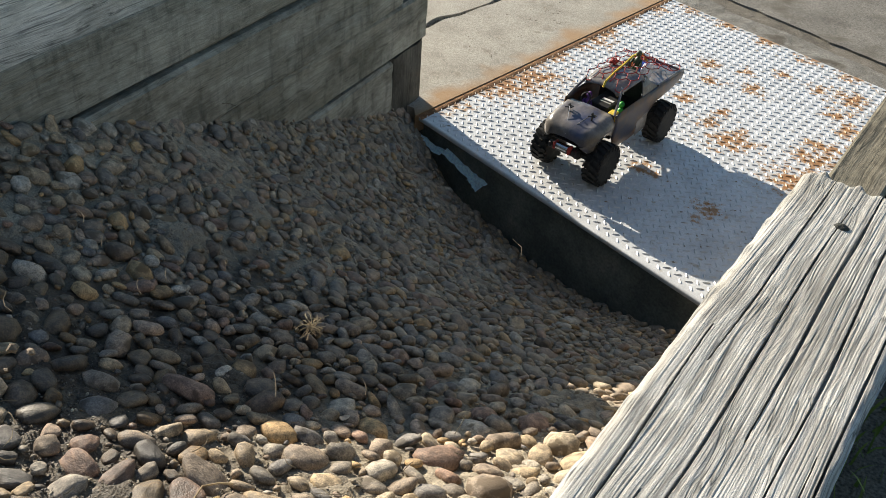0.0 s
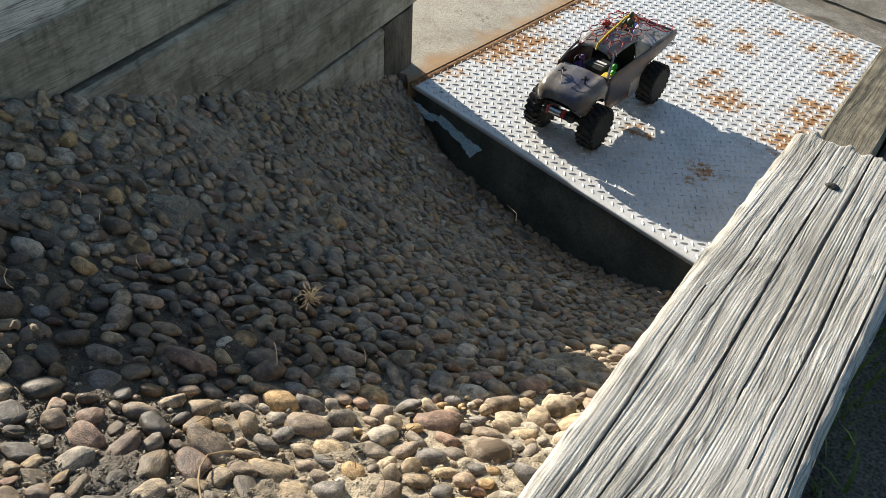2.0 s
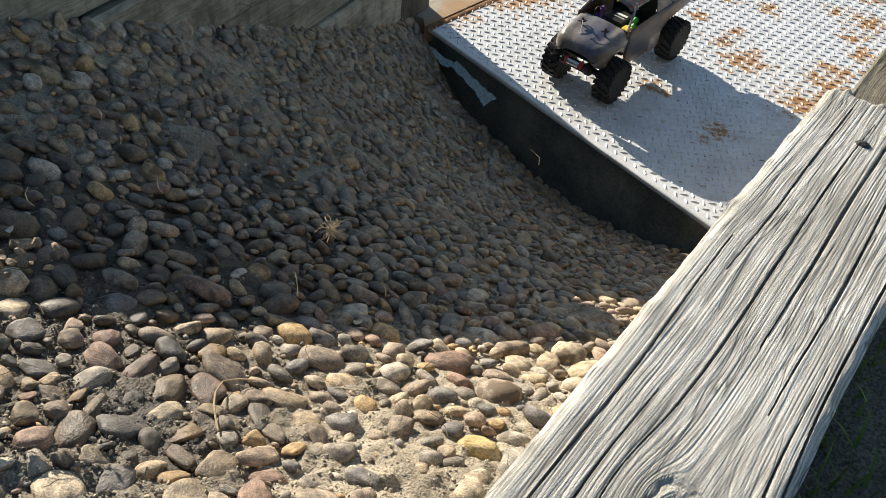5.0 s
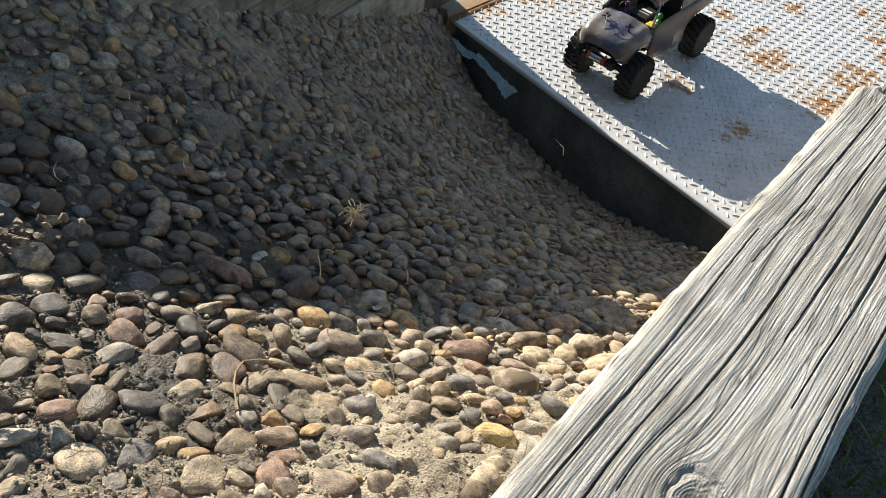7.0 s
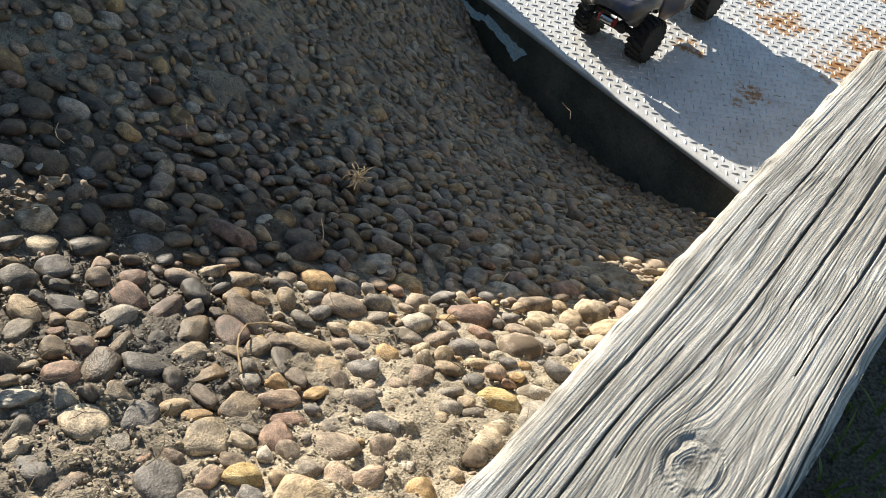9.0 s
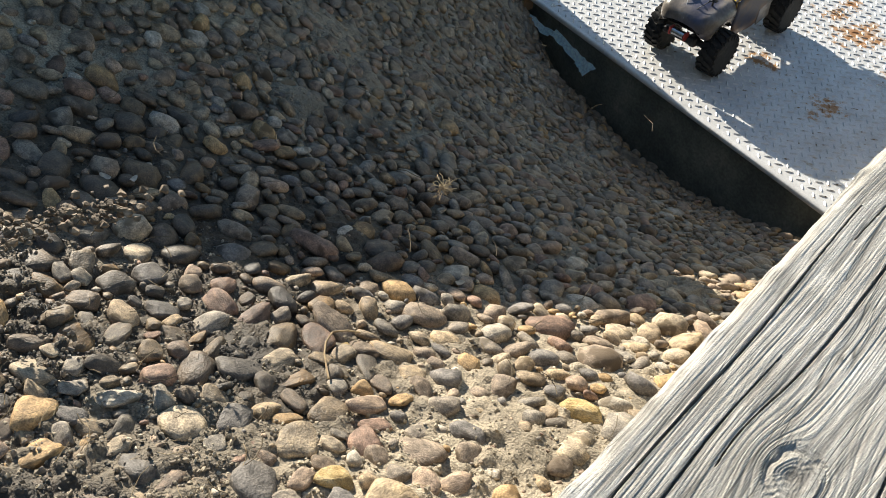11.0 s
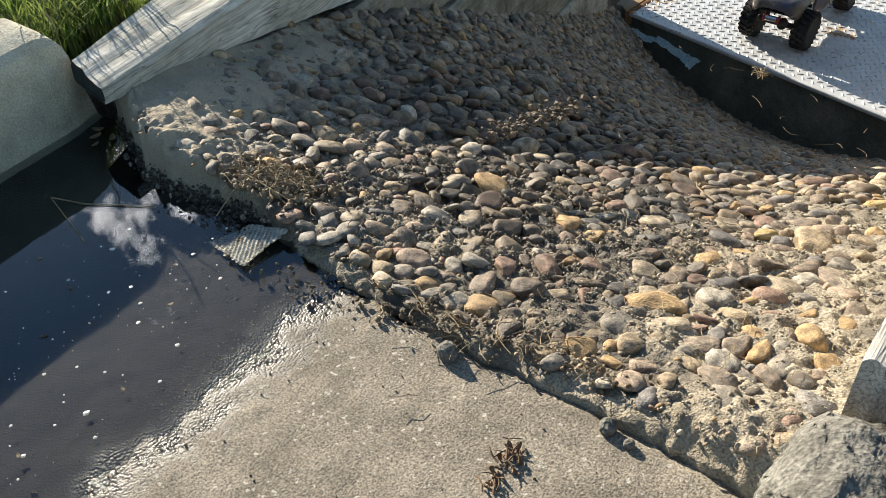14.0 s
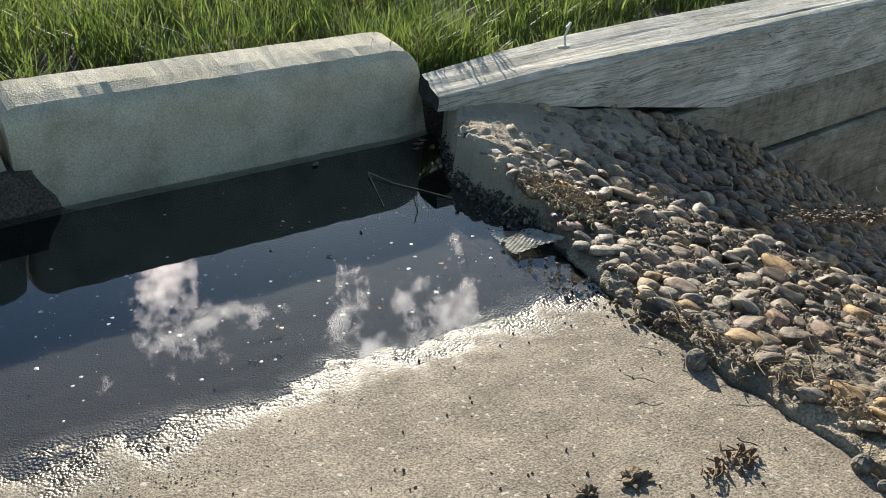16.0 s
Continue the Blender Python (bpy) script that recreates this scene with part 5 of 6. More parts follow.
# winch bumper
bumper = part("bumper", box((0.11, 0.016, 0.018), (0, -0.252, 0.098), 0.004), M_BLACK, truck)
part("winch", turned([(0.006, -0.022), (0.009, -0.021), (0.009, 0.021), (0.006, 0.022)], segments=16), M_CHROME, bumper, "chrome and red winch drum", at=pose(0, -0.263, 0.108))
for sx in (-1, 1):
    part("winch_cheek", box((0.008, 0.02, 0.022), (sx * 0.026, -0.262, 0.108), 0.003), M_RED, bumper)
    part("fog_lamp", turned([(0.007, -0.004), (0.008, 0.0), (0.006, 0.004)], segments=14), M_BLACK, bumper, at=pose(sx * 0.043, -0.262, 0.104, 0, 0, 90))


# body shell
def hood_section(y, hw, zb, zt, crown, groove):
    out = []
    for k in range(15):
        t = k / 14 * 2 - 1
        edge = max(0.0, abs(t) - 0.72) / 0.28
        z = zt + crown * (1 - t * t) - 0.018 * edge ** 2 - groove * math.exp(-((abs(t) - 0.5) / 0.1) ** 2)
        out.append((hw * t, y, z))
    out += [(hw, y, (zt + zb) / 2 - 0.005), (hw * 0.97, y, zb)]
    out += [(hw * 0.6, y, zb + 0.012), (0, y, zb + 0.014), (-hw * 0.6, y, zb + 0.012)]
    out += [(-hw * 0.97, y, zb), (-hw, y, (zt + zb) / 2 - 0.005)]
    return out


body = part("body", loft([hood_section(*a) for a in [(-0.262, 0.062, 0.125, 0.146, 0.002, 0), (-0.257, 0.074, 0.118, 0.156, 0.003, 0), (-0.248, 0.086, 0.114, 0.164, 0.004, 0.001),
            (-0.235, 0.093, 0.118, 0.170, 0.005, 0.003), (-0.215, 0.096, 0.138, 0.175, 0.006, 0.004), (-0.19, 0.097, 0.146, 0.180, 0.007, 0.005), (-0.165, 0.097, 0.140, 0.185, 0.007, 0.005), (-0.150, 0.096, 0.125, 0.187, 0.007, 0.003)]]),
            M_SHELL, truck, "smoky grey painted shell", smooth=True)
# door and bed flank, a thin curved skin with the rear arch cut high
FLANK = [(-0.150, 0.125, 0.190), (-0.135, 0.095, 0.193), (-0.10, 0.080, 0.196), (-0.05, 0.076, 0.197), (0.0, 0.078, 0.197), (0.03, 0.088, 0.197), (0.055, 0.128, 0.197),
         (0.085, 0.146, 0.197), (0.12, 0.150, 0.196), (0.16, 0.150, 0.194), (0.20, 0.150, 0.191), (0.24, 0.154, 0.187), (0.270, 0.160, 0.180)]
for sx in (-1, 1):
    bm = bmesh.new()
    rows = []
    for y, z0, z1 in FLANK:
        hw = 0.094 - 0.014 * max(0.0, y - 0.12) / 0.15
        rows.append([bm.verts.new((sx * (hw - inset + 0.003 * math.sin(math.pi * k / 5)), y, z0 + (z1 - z0) * k / 5)) for inset, ks in ((0.0, range(6)), (0.003, range(5, -1, -1))) for k in ks])
    for a, b in zip(rows, rows[1:]):
        for k in range(12):
            bm.faces.new((a[k], a[(k + 1) % 12], b[(k + 1) % 12], b[k]))
    bm.faces.new(rows[0])
    bm.faces.new(rows[-1][::-1])
    bmesh.ops.recalc_face_normals(bm, faces=bm.faces)
    part("side_panel", bm, M_FLAME, truck, "airbrushed dark flank with orange flames", smooth=True)
    part("sill_flap", box((0.002, 0.06, 0.05), (sx * 0.096, 0.03, 0.098), 0.0006, m=pose(0, 0, 0, 8, 0, 0)), M_SHELL, truck)
    part("windscreen_pillar", tube([(sx * 0.087, -0.151, 0.191), (sx * 0.078, -0.128, 0.214), (sx * 0.065, -0.100, 0.238)], 0.0038, 8), M_SHELL, truck)
    part("rear_pillar", loft([[(sx * 0.092, -0.005, 0.196), (sx * 0.090, 0.085, 0.196), (sx * 0.086, 0.085, 0.196), (sx * 0.088, -0.005, 0.196)],
                              [(sx * 0.082, 0.002, 0.217), (sx * 0.080, 0.055, 0.216), (sx * 0.076, 0.055, 0.216), (sx * 0.078, 0.002, 0.217)],
                              [(sx * 0.068, 0.010, 0.238), (sx * 0.066, 0.034, 0.236), (sx * 0.062, 0.034, 0.236), (sx * 0.064, 0.010, 0.238)]]), M_SHELL, truck)
    part("bed_rail", tube([(sx * 0.089, 0.085, 0.197), (sx * 0.086, 0.16, 0.195), (sx * 0.081, 0.235, 0.189), (sx * 0.078, 0.268, 0.182)], 0.0042, 8), M_SHELL, truck)


def roof_section(y, hw, z):
    top = [(hw * (k / 10 * 2 - 1), y, z + 0.009 * (1 - (k / 10 * 2 - 1) ** 2) - 0.006 * max(0, abs(k / 10 * 2 - 1) - 0.75) / 0.25) for k in range(11)]
    return top + [(x, y, zz - 0.003) for x, _, zz in top[::-1]]


part("roof", loft([roof_section(y, hw, z) for y, hw, z in [(-0.109, 0.058, 0.232), (-0.099, 0.066, 0.239), (-0.05, 0.071, 0.246), (0.0, 0.071, 0.246), (0.026, 0.069, 0.241), (0.037, 0.064, 0.235)]]), M_SHELL, truck, smooth=True)
part("bed_cover", loft([[(-0.084, y, z), (0.084, y, z), (0.084, y, z - 0.004), (-0.084, y, z - 0.004)] for y, z in [(0.055, 0.186), (0.12, 0.184), (0.20, 0.181), (0.264, 0.176)]]), M_SHELL, truck)
part("tailgate", box((0.158, 0.006, 0.030), (0, 0.269, 0.166), 0.002), M_SHELL, truck)
part("rear_screen", loft([[(-0.066, 0.036, 0.236), (0.066, 0.036, 0.236), (0.066, 0.040, 0.236), (-0.066, 0.040, 0.236)],
                          [(-0.082, 0.064, 0.188), (0.082, 0.064, 0.188), (0.082, 0.068, 0.188), (-0.082, 0.068, 0.188)]]), M_FLAME, truck)
part("cab_floor", box((0.17, 0.19, 0.008), (0, -0.05, 0.118), 0.002), M_BLACK, truck)
part("dashboard", box((0.16, 0.022, 0.022), (0, -0.142, 0.172), 0.006), M_BLACK, truck)
part("battery", box((0.075, 0.11, 0.045), (-0.005, -0.035, 0.148), 0.006), M_BLACK, truck, "black battery box with a pale label")
part("label_plate", box((0.040, 0.010, 0.0012), (0.0, -0.050, 0.1713), 0.0004), M_WHITE, truck)
part("label_plate", box((0.040, 0.005, 0.0012), (0.0, -0.066, 0.1713), 0.0004), M_SPOKE, truck)
part("bulkhead", box((0.15, 0.004, 0.11), (0, 0.014, 0.178), 0.001), M_BLACK, truck)
part("steering_wheel", tube([(-0.045 + 0.016 * math.cos(a), -0.112 + 0.006 * math.sin(a), 0.185 + 0.015 * math.sin(a)) for a in [k * math.tau / 20 for k in range(20)]], 0.0022, 6, closed=True), M_BLACK, truck)
for sx in (-1, 1):
    part("body_clip", tube([(sx * 0.042 - 0.010, -0.207, 0.1935), (sx * 0.042 + 0.009, -0.199, 0.1945), (sx * 0.042 + 0.009, -0.192, 0.1945), (sx * 0.042 - 0.010, -0.190, 0.1935)], 0.0020, 6), M_BLACK, truck)
    part("body_post", tube([(sx * 0.042, -0.199, 0.175), (sx * 0.042, -0.199, 0.204)], 0.0028, 8), M_BLACK, truck)
    part("tether", tube(arc((sx * 0.042, -0.199, 0.198), (0.0, -0.261, 0.150), -0.004), 0.0010, 5), M_WHITE if sx < 0 else M_BLACK, truck)
# cord net over roof and bed
def net_z(x, y):
    if y < 0.035:
        return 0.2585 - 1.1 * x * x - 0.9 * max(0.0, -0.085 - y)
    if y < 0.14:
        return 0.2585 - 1.1 * x * x - 0.10 * max(0.0, y - 0.08)
    return max(0.196, 0.246 - 0.9 * (y - 0.14))


nodes = {}
for i in range(6):
    for j in range(15):
        x, y = -0.068 + 0.0272 * i + (0.0055 if (i + j) % 2 == 0 else -0.0055), -0.105 + 0.0258 * j
        nodes[i, j] = (x * (1.0 if y < 0.05 else 1.10), y, net_z(x, y))
for i in range(6):
    for j in range(15):
        if j < 14:
            part("net_cord", tube(arc(nodes[i, j], nodes[i, j + 1], 0.001, 3), 0.0015, 5), M_RED, truck)
        if i < 5 and (i + j) % 2 == 0:
            part("net_cord", tube(arc(nodes[i, j], nodes[i + 1, j], 0.001, 3), 0.0015, 5), M_RED, truck)
for sx in (-1, 1):
    for y, z in ((-0.10, 0.236), (0.02, 0.238), (0.16, 0.199), (0.25, 0.192)):
        part("net_hook", tube([(sx * 0.062, y, z + 0.014), (sx * 0.070, y + 0.003, z + 0.006), (sx * 0.073, y, z - 0.004)], 0.0012, 5), M_CHROME, truck, "small steel hook")
part("strap", tube([(0.008, -0.113, 0.238), (0.004, -0.098, 0.251), (-0.002, -0.04, 0.2585), (-0.010, 0.02, 0.2575), (-0.016, 0.07, 0.262), (-0.020, 0.13, 0.252), (-0.022, 0.20, 0.196)], 0.0034, 6), M_YELLOW, truck, "yellow webbing strap")
bm = bmesh.new()
for k in range(9):
    bmesh.ops.create_icosphere(bm, subdivisions=1, radius=0.0075, matrix=pose(-0.047 + 0.006 * (k % 3), 0.0 + 0.006 * (k // 3), 0.259 + 0.004 * (k % 2)))
part("knot", bm, M_RED, truck, "bundled red cord knot", smooth=True)
can = part("canister", turned([(0.006, -0.036), (0.026, -0.034), (0.026, -0.005)], segments=24), M_ORANGE, truck, "orange, blue and white plastic tub", at=pose(0.0, 0.110, 0.2125))
part("band", turned([(0.0262, -0.005), (0.0262, 0.015)], segments=24), M_BLUE, can, "blue band")
part("lid", turned([(0.0265, 0.015), (0.028, 0.017), (0.028, 0.033), (0.012, 0.036)], segments=24), M_WHITE, can, "white lid")


def doll(name, x, y, z, coat, label):
    """A small seated figure as one plain mesh."""
    bm = bmesh.new()
    bmesh.ops.create_icosphere(bm, subdivisions=2, radius=1, matrix=pose(0, 0, 0.020) @ Matrix.Diagonal((0.014, 0.011, 0.022, 1)))
    bmesh.ops.create_icosphere(bm, subdivisions=2, radius=0.0095, matrix=pose(0, 0, 0.050))
    for sx in (-1, 1):
        tube([(sx * 0.013, 0, 0.033), (sx * 0.019, -0.012, 0.018), (sx * 0.010, -0.026, 0.018)], 0.004, 6, bm=bm)
        tube([(sx * 0.007, 0, 0.004), (sx * 0.009, -0.028, 0.006), (sx * 0.009, -0.034, -0.012)], 0.005, 6, bm=bm)
    single(name, bm, coat, label, "toy figure", at=truck.matrix_basis @ pose(x, y, z), smooth=True)


doll("toy_figure", 0.060, -0.070, 0.135, M_GREEN, "bright green plastic figure seated in the truck cab")
doll("toy_figure", -0.050, -0.085, 0.135, M_PURPLE, "purple plastic figure seated in the truck cab")
doll("toy_figure", 0.015, 0.052, 0.236, M_OLIVE, "olive green plastic figure riding behind the truck roof")
part("seat", box((0.026, 0.03, 0.03), (0.062, -0.115, 0.165), 0.004), M_YELLOW, truck, "yellow seat pad")

# ---- litter and small growth ----
M_STRAW = surface("dry_straw", [(0.20, 0.135, 0.07), (0.34, 0.25, 0.14), (0.46, 0.37, 0.22)], scale=40, rough=0.85, bump=0.2, vary=0.25, island=True)
# darker copy of the straw: shade put into its colour, also for the muddy clump
M_DARKSTRAW = surface("dark_straw", [(0.06, 0.042, 0.024), (0.12, 0.09, 0.052), (0.20, 0.155, 0.095)], scale=40, rough=0.85, bump=0.2, vary=0.25, island=True)
M_HUMUS = surface("wet_debris", [(0.08, 0.055, 0.034), (0.16, 0.115, 0.07), (0.27, 0.20, 0.13)], scale=60, rough=0.75, bump=0.8, fine=250)
M_WETGRIT = surface("wet_grit", [(0.12, 0.105, 0.08), (0.24, 0.21, 0.165)], scale=60, rough=0.1, bump=0.3, fine=400, spec=0.6)
M_WETRUBBLE = surface("wet_rubble", [(0.12, 0.105, 0.085), (0.22, 0.20, 0.165), (0.32, 0.295, 0.25)], scale=50, rough=0.3, bump=0.8, fine=300, spec=0.5)
M_SILT = surface("black_silt", [(0.020, 0.017, 0.013), (0.045, 0.038, 0.03), (0.08, 0.07, 0.055)], scale=50, rough=0.18, bump=0.8, fine=300, spec=0.5)
M_HEAP = surface("straw_mud", [(0.13, 0.095, 0.058), (0.24, 0.18, 0.11), (0.36, 0.28, 0.175)], scale=60, rough=0.85, bump=0.8, fine=250, vary=0.3, island=True)
M_PALECARD = surface("pale_card", [(0.60, 0.56, 0.47), (0.74, 0.70, 0.62)], scale=50, rough=0.6, bump=0.3, stain=((0.14, 0.11, 0.075), 60.0, 0.6, 0.7))
M_FILM = surface("pale_blue_plastic", [(0.58, 0.86, 0.96), (0.78, 0.95, 0.99)], scale=30, rough=0.3, bump=0.3)
M_WIRE = surface("white_wire", [(0.6, 0.58, 0.54), (0.72, 0.7, 0.66)], scale=60, rough=0.5, bump=0.1)
M_DEADLEAF = surface("dead_leaf", [(0.16, 0.11, 0.06), (0.30, 0.23, 0.13), (0.42, 0.36, 0.25)], scale=60, rough=0.7, bump=0.3, vary=0.3)
rl = random.Random(21)


def stalks(n, cx, cy, spread_x, spread_y, zf, lmin, lmax, rad, flat=0.5):
    bm = bmesh.new()
    for _ in range(n):
        x, y = rl.gauss(cx, spread_x), rl.gauss(cy, spread_y)
        z = zf(x, y) + 0.004
        a, ln = rl.uniform(0, math.tau), rl.uniform(lmin, lmax)
        up = rl.uniform(0.0, flat)
        bend = rl.uniform(-0.8, 0.8)
        pts = []
        for t in (0, 0.35, 0.7, 1.0):
            aa = a + bend * t
            pts.append((x + ln * t * math.cos(aa), y + ln * t * math.sin(aa), z + ln * up * t * (1.3 - t) + rl.uniform(0, 0.003)))
        tube(pts, rad * rl.uniform(0.6, 1.2), 4, bm=bm)
    return bm


def bed_z(x, y):
    return max(cobble_z(x, y) if y > edge_y(x) else slab_z(x, y), -0.054) + 0.004


def crumbs(n, cx, cy, sx, sy, zf, r0, r1):
    bm = bmesh.new()
    for _ in range(n):
        x, y, r = rl.gauss(cx, sx), rl.gauss(cy, sy), rl.uniform(r0, r1)
        m = Matrix.Translation((x, y, zf(x, y) + r * 0.2)) @ Euler((rl.uniform(0, 3), rl.uniform(0, 3), rl.uniform(0, 3))).to_matrix().to_4x4() @ Matrix.Diagonal((r, r * rl.uniform(0.5, 0.9), r * rl.uniform(0.4, 0.8), 1))
        vs = bmesh.ops.create_icosphere(bm, subdivisions=1, radius=1, matrix=m)["verts"]
        for v in vs:
            v.co += Vector((rl.uniform(-1, 1), rl.uniform(-1, 1), rl.uniform(-1, 1))) * r * 0.18
    return bm


def shore_grit(n):
    """Wet grains thick along the waterline and thinning up the slab."""
    verts, faces = [], []
    for _ in range(n):
        y = -0.10 - 0.62 * rl.random() ** 0.9
        x = 0.352 - 0.16 * (y + 0.25) * (y < -0.25) + rl.gauss(0.0, 0.012 + 0.02 * (-y - 0.1))
        r = 0.0004 + 0.0008 * rl.random() ** 2
        z = max(slab_z(x, y), -0.0552) + 0.15 * r
        a, b = rl.uniform(0, math.tau), len(verts)
        verts += [(x + r * math.cos(a + k * math.tau / 5) * rl.uniform(0.7, 1.2), y + r * math.sin(a + k * math.tau / 5) * rl.uniform(0.7, 1.2), z - 0.3 * r) for k in range(5)]
        verts.append((x + r * rl.uniform(-0.3, 0.3), y + r * rl.uniform(-0.3, 0.3), z + 0.4 * r))
        faces += [(b + k, b + (k + 1) % 5, b + 5) for k in range(5)]
    me = bpy.data.meshes.new("wet_grit")
    me.from_pydata(verts, [], faces)
    me.materials.append(M_WETGRIT)
    return me


def lump(x, y, rx, ry, seed):
    """One crumbly clod, broken into knobs."""
    bm = bmesh.new()
    bmesh.ops.create_icosphere(bm, subdivisions=4, radius=1.0)
    for v in bm.verts:
        d = v.co.normalized()
        k = max(0.15, 0.75 + 0.8 * noise.noise(d * 1.8 + Vector((seed, 0, 0))) + 0.45 * noise.noise(d * 5.0 + Vector((0, seed, 0))))
        v.co = Vector((x + d.x * rx * k, y + d.y * ry * k, slab_z(x, y) + max(-0.002, 0.005 * d.z * k)))
    return bm


straw = thing("straw_heap", "matted heap of dry straw and mud at the puddle edge", "straw heap")
part("straw", stalks(95, 0.232, 0.016, 0.030, 0.015, bed_z, 0.008, 0.034, 0.00045, 0.22), M_STRAW, straw)
part("mud", crumbs(620, 0.235, 0.010, 0.028, 0.017, bed_z, 0.0012, 0.0055), M_HEAP, straw, "crumbled wet mud")
part("stalk", tube([(0.135, -0.020, -0.036), (0.165, -0.012, -0.024), (0.205, -0.006, -0.018), (0.245, -0.012, -0.022), (0.27, -0.020, -0.030)], 0.0009, 6), M_STRAW, straw, "long pale grass stalk")
part("stalk", tube([(0.215, 0.018, -0.018), (0.20, -0.02, -0.024), (0.19, -0.055, -0.050)], 0.0008, 6), M_STRAW, straw, "long pale grass stalk")
part("silt", crumbs(520, 0.195, -0.040, 0.035, 0.016, lambda x, y: -0.0555, 0.0008, 0.0034), M_SILT, straw, "wet black silt lumps in the water")
rubble = bmesh.new()
for _ in range(150):
    x = rl.uniform(-0.03, 0.26)
    y = edge_y(x) + rl.gauss(0.004, 0.010)
    r = 0.0012 + 0.004 * rl.random() ** 3
    m = Matrix.Translation((x, y, -0.052 + 0.25 * r + 0.022 * max(0.0, (y - edge_y(x)) / 0.02))) @ Euler((rl.uniform(0, 3), rl.uniform(0, 3), rl.uniform(0, 3))).to_matrix().to_4x4() @ Matrix.Diagonal((r, r * rl.uniform(0.6, 0.9), r * rl.uniform(0.4, 0.7), 1))
    for v in bmesh.ops.create_icosphere(rubble, subdivisions=1, radius=1, matrix=m)["verts"]:
        v.co += Vector((rl.uniform(-1, 1), rl.uniform(-1, 1), rl.uniform(-1, 1))) * r * 0.2
foot = bmesh.new()
for k in range(1500):
    x = rl.uniform(-0.075, 0.23)
    up = rl.random() ** 1.5
    y = edge_y(x) - 0.008 + 0.020 * up + rl.gauss(0, 0.003)
    r = 0.0005 + 0.0016 * rl.random() ** 2
    m = Matrix.Translation((x, y, -0.056 + 0.016 * up + 0.004 * noise.noise((x * 60, y * 60, 3)))) @ Euler((rl.uniform(0, 3), rl.uniform(0, 3), rl.uniform(0, 3))).to_matrix().to_4x4() @ Matrix.Diagonal((r * 1.3, r, r * 0.7, 1))
    bmesh.ops.create_icosphere(foot, subdivisions=1, radius=1, matrix=m)
tagged(new("wet_silt", mesh_of("wet_silt", foot, M_SILT)), "glistening black silt along the foot of the apron", "silt", kind="stuff")
tagged(new("rubble", mesh_of("rubble", rubble, M_WETRUBBLE)), "wet broken mortar crumbs at the foot of the apron", "rubble", kind="stuff")
straw = thing("straw_clump", "flat clump of dry straw and mud among the pebbles", "straw clump")
ridge_s, ridge_m = bmesh.new(), bmesh.new()
for k in range(150):
    t = rl.random()
    x, y = 0.405 + 0.085 * t + rl.gauss(0, 0.010), 0.228 + 0.118 * t + rl.gauss(0, 0.012)
    z = bed_z(x, y) + 0.001 + 0.005 * rl.random()
    r = rl.uniform(0.0012, 0.0045)
    for v in bmesh.ops.create_icosphere(ridge_m, subdivisions=1, radius=1, matrix=Matrix.Translation((x, y, z)) @ Matrix.Diagonal((r * 1.4, r, r * 0.8, 1)))["verts"]:
        v.co += Vector((rl.uniform(-1, 1), rl.uniform(-1, 1), rl.uniform(-1, 1))) * r * 0.3
    if k % 6 == 0:
        a = math.atan2(0.118, 0.085) + rl.gauss(0, 0.35)
        ln = rl.uniform(0.012, 0.045)
        tube([(x - 0.5 * ln * math.cos(a), y - 0.5 * ln * math.sin(a), z), (x, y, z + 0.004), (x + 0.5 * ln * math.cos(a), y + 0.5 * ln * math.sin(a), z + rl.uniform(-0.001, 0.005))], 0.0005, 4, bm=ridge_s)
part("straw", ridge_s, M_DARKSTRAW, straw)
part("mud", ridge_m, M_HUMUS, straw, "crumbled straw-bound mud")
straw = thing("straw_clump", "line of mud crumbs and grass stalks along the slab edge", "straw clump")
part("straw", stalks(70, 0.56, -0.10, 0.08, 0.012, bed_z, 0.010, 0.035, 0.0005, 0.15), M_STRAW, straw)
part("mud", crumbs(240, 0.56, -0.105, 0.12, 0.010, bed_z, 0.0012, 0.0042), M_HUMUS, straw, "crumbled mud")
for ob in [o for o in bpy.data.objects if o.parent and o.parent.name.startswith("straw_")]:
    tagged(ob, kind="stuff")
tuft = thing("grass_tuft", "small bleached tuft of dead grass between pebbles", "grass tuft")
part("straw", stalks(40, 0.685, 0.514, 0.003, 0.003, bed_z, 0.008, 0.016, 0.0004, 0.9), M_STRAW, tuft)
tagged(tuft.children[0], kind="stuff")
tagged(new("fallen_stalks", mesh_of("fallen_stalks", stalks(110, 0.5, 0.4, 0.22, 0.2, bed_z, 0.008, 0.030, 0.0004, 0.06), M_DARKSTRAW)), "loose dry grass stalks scattered over the pebbles", "dry grass", kind="stuff")
tagged(new("fallen_stalks", mesh_of("fallen_stalks", stalks(160, 0.6, 0.07, 0.16, 0.09, bed_z, 0.006, 0.024, 0.00035, 0.1), M_STRAW)), "thin dry stalks caught between the sunlit pebbles", "dry grass", kind="stuff")
tagged(new("grit", mesh_of("grit", crumbs(300, 0.62, -0.38, 0.22, 0.18, slab_z, 0.0005, 0.0021), M_HUMUS)), "dark grit scattered on the concrete slab", "grit", kind="stuff")
M_MUDCRUST = surface("mud_crust", [(0.12, 0.10, 0.075), (0.20, 0.165, 0.125), (0.31, 0.265, 0.205)], scale=60, rough=0.85, bump=0.8, fine=260, vary=0.2, island=True)
mud_state = rl.getstate()
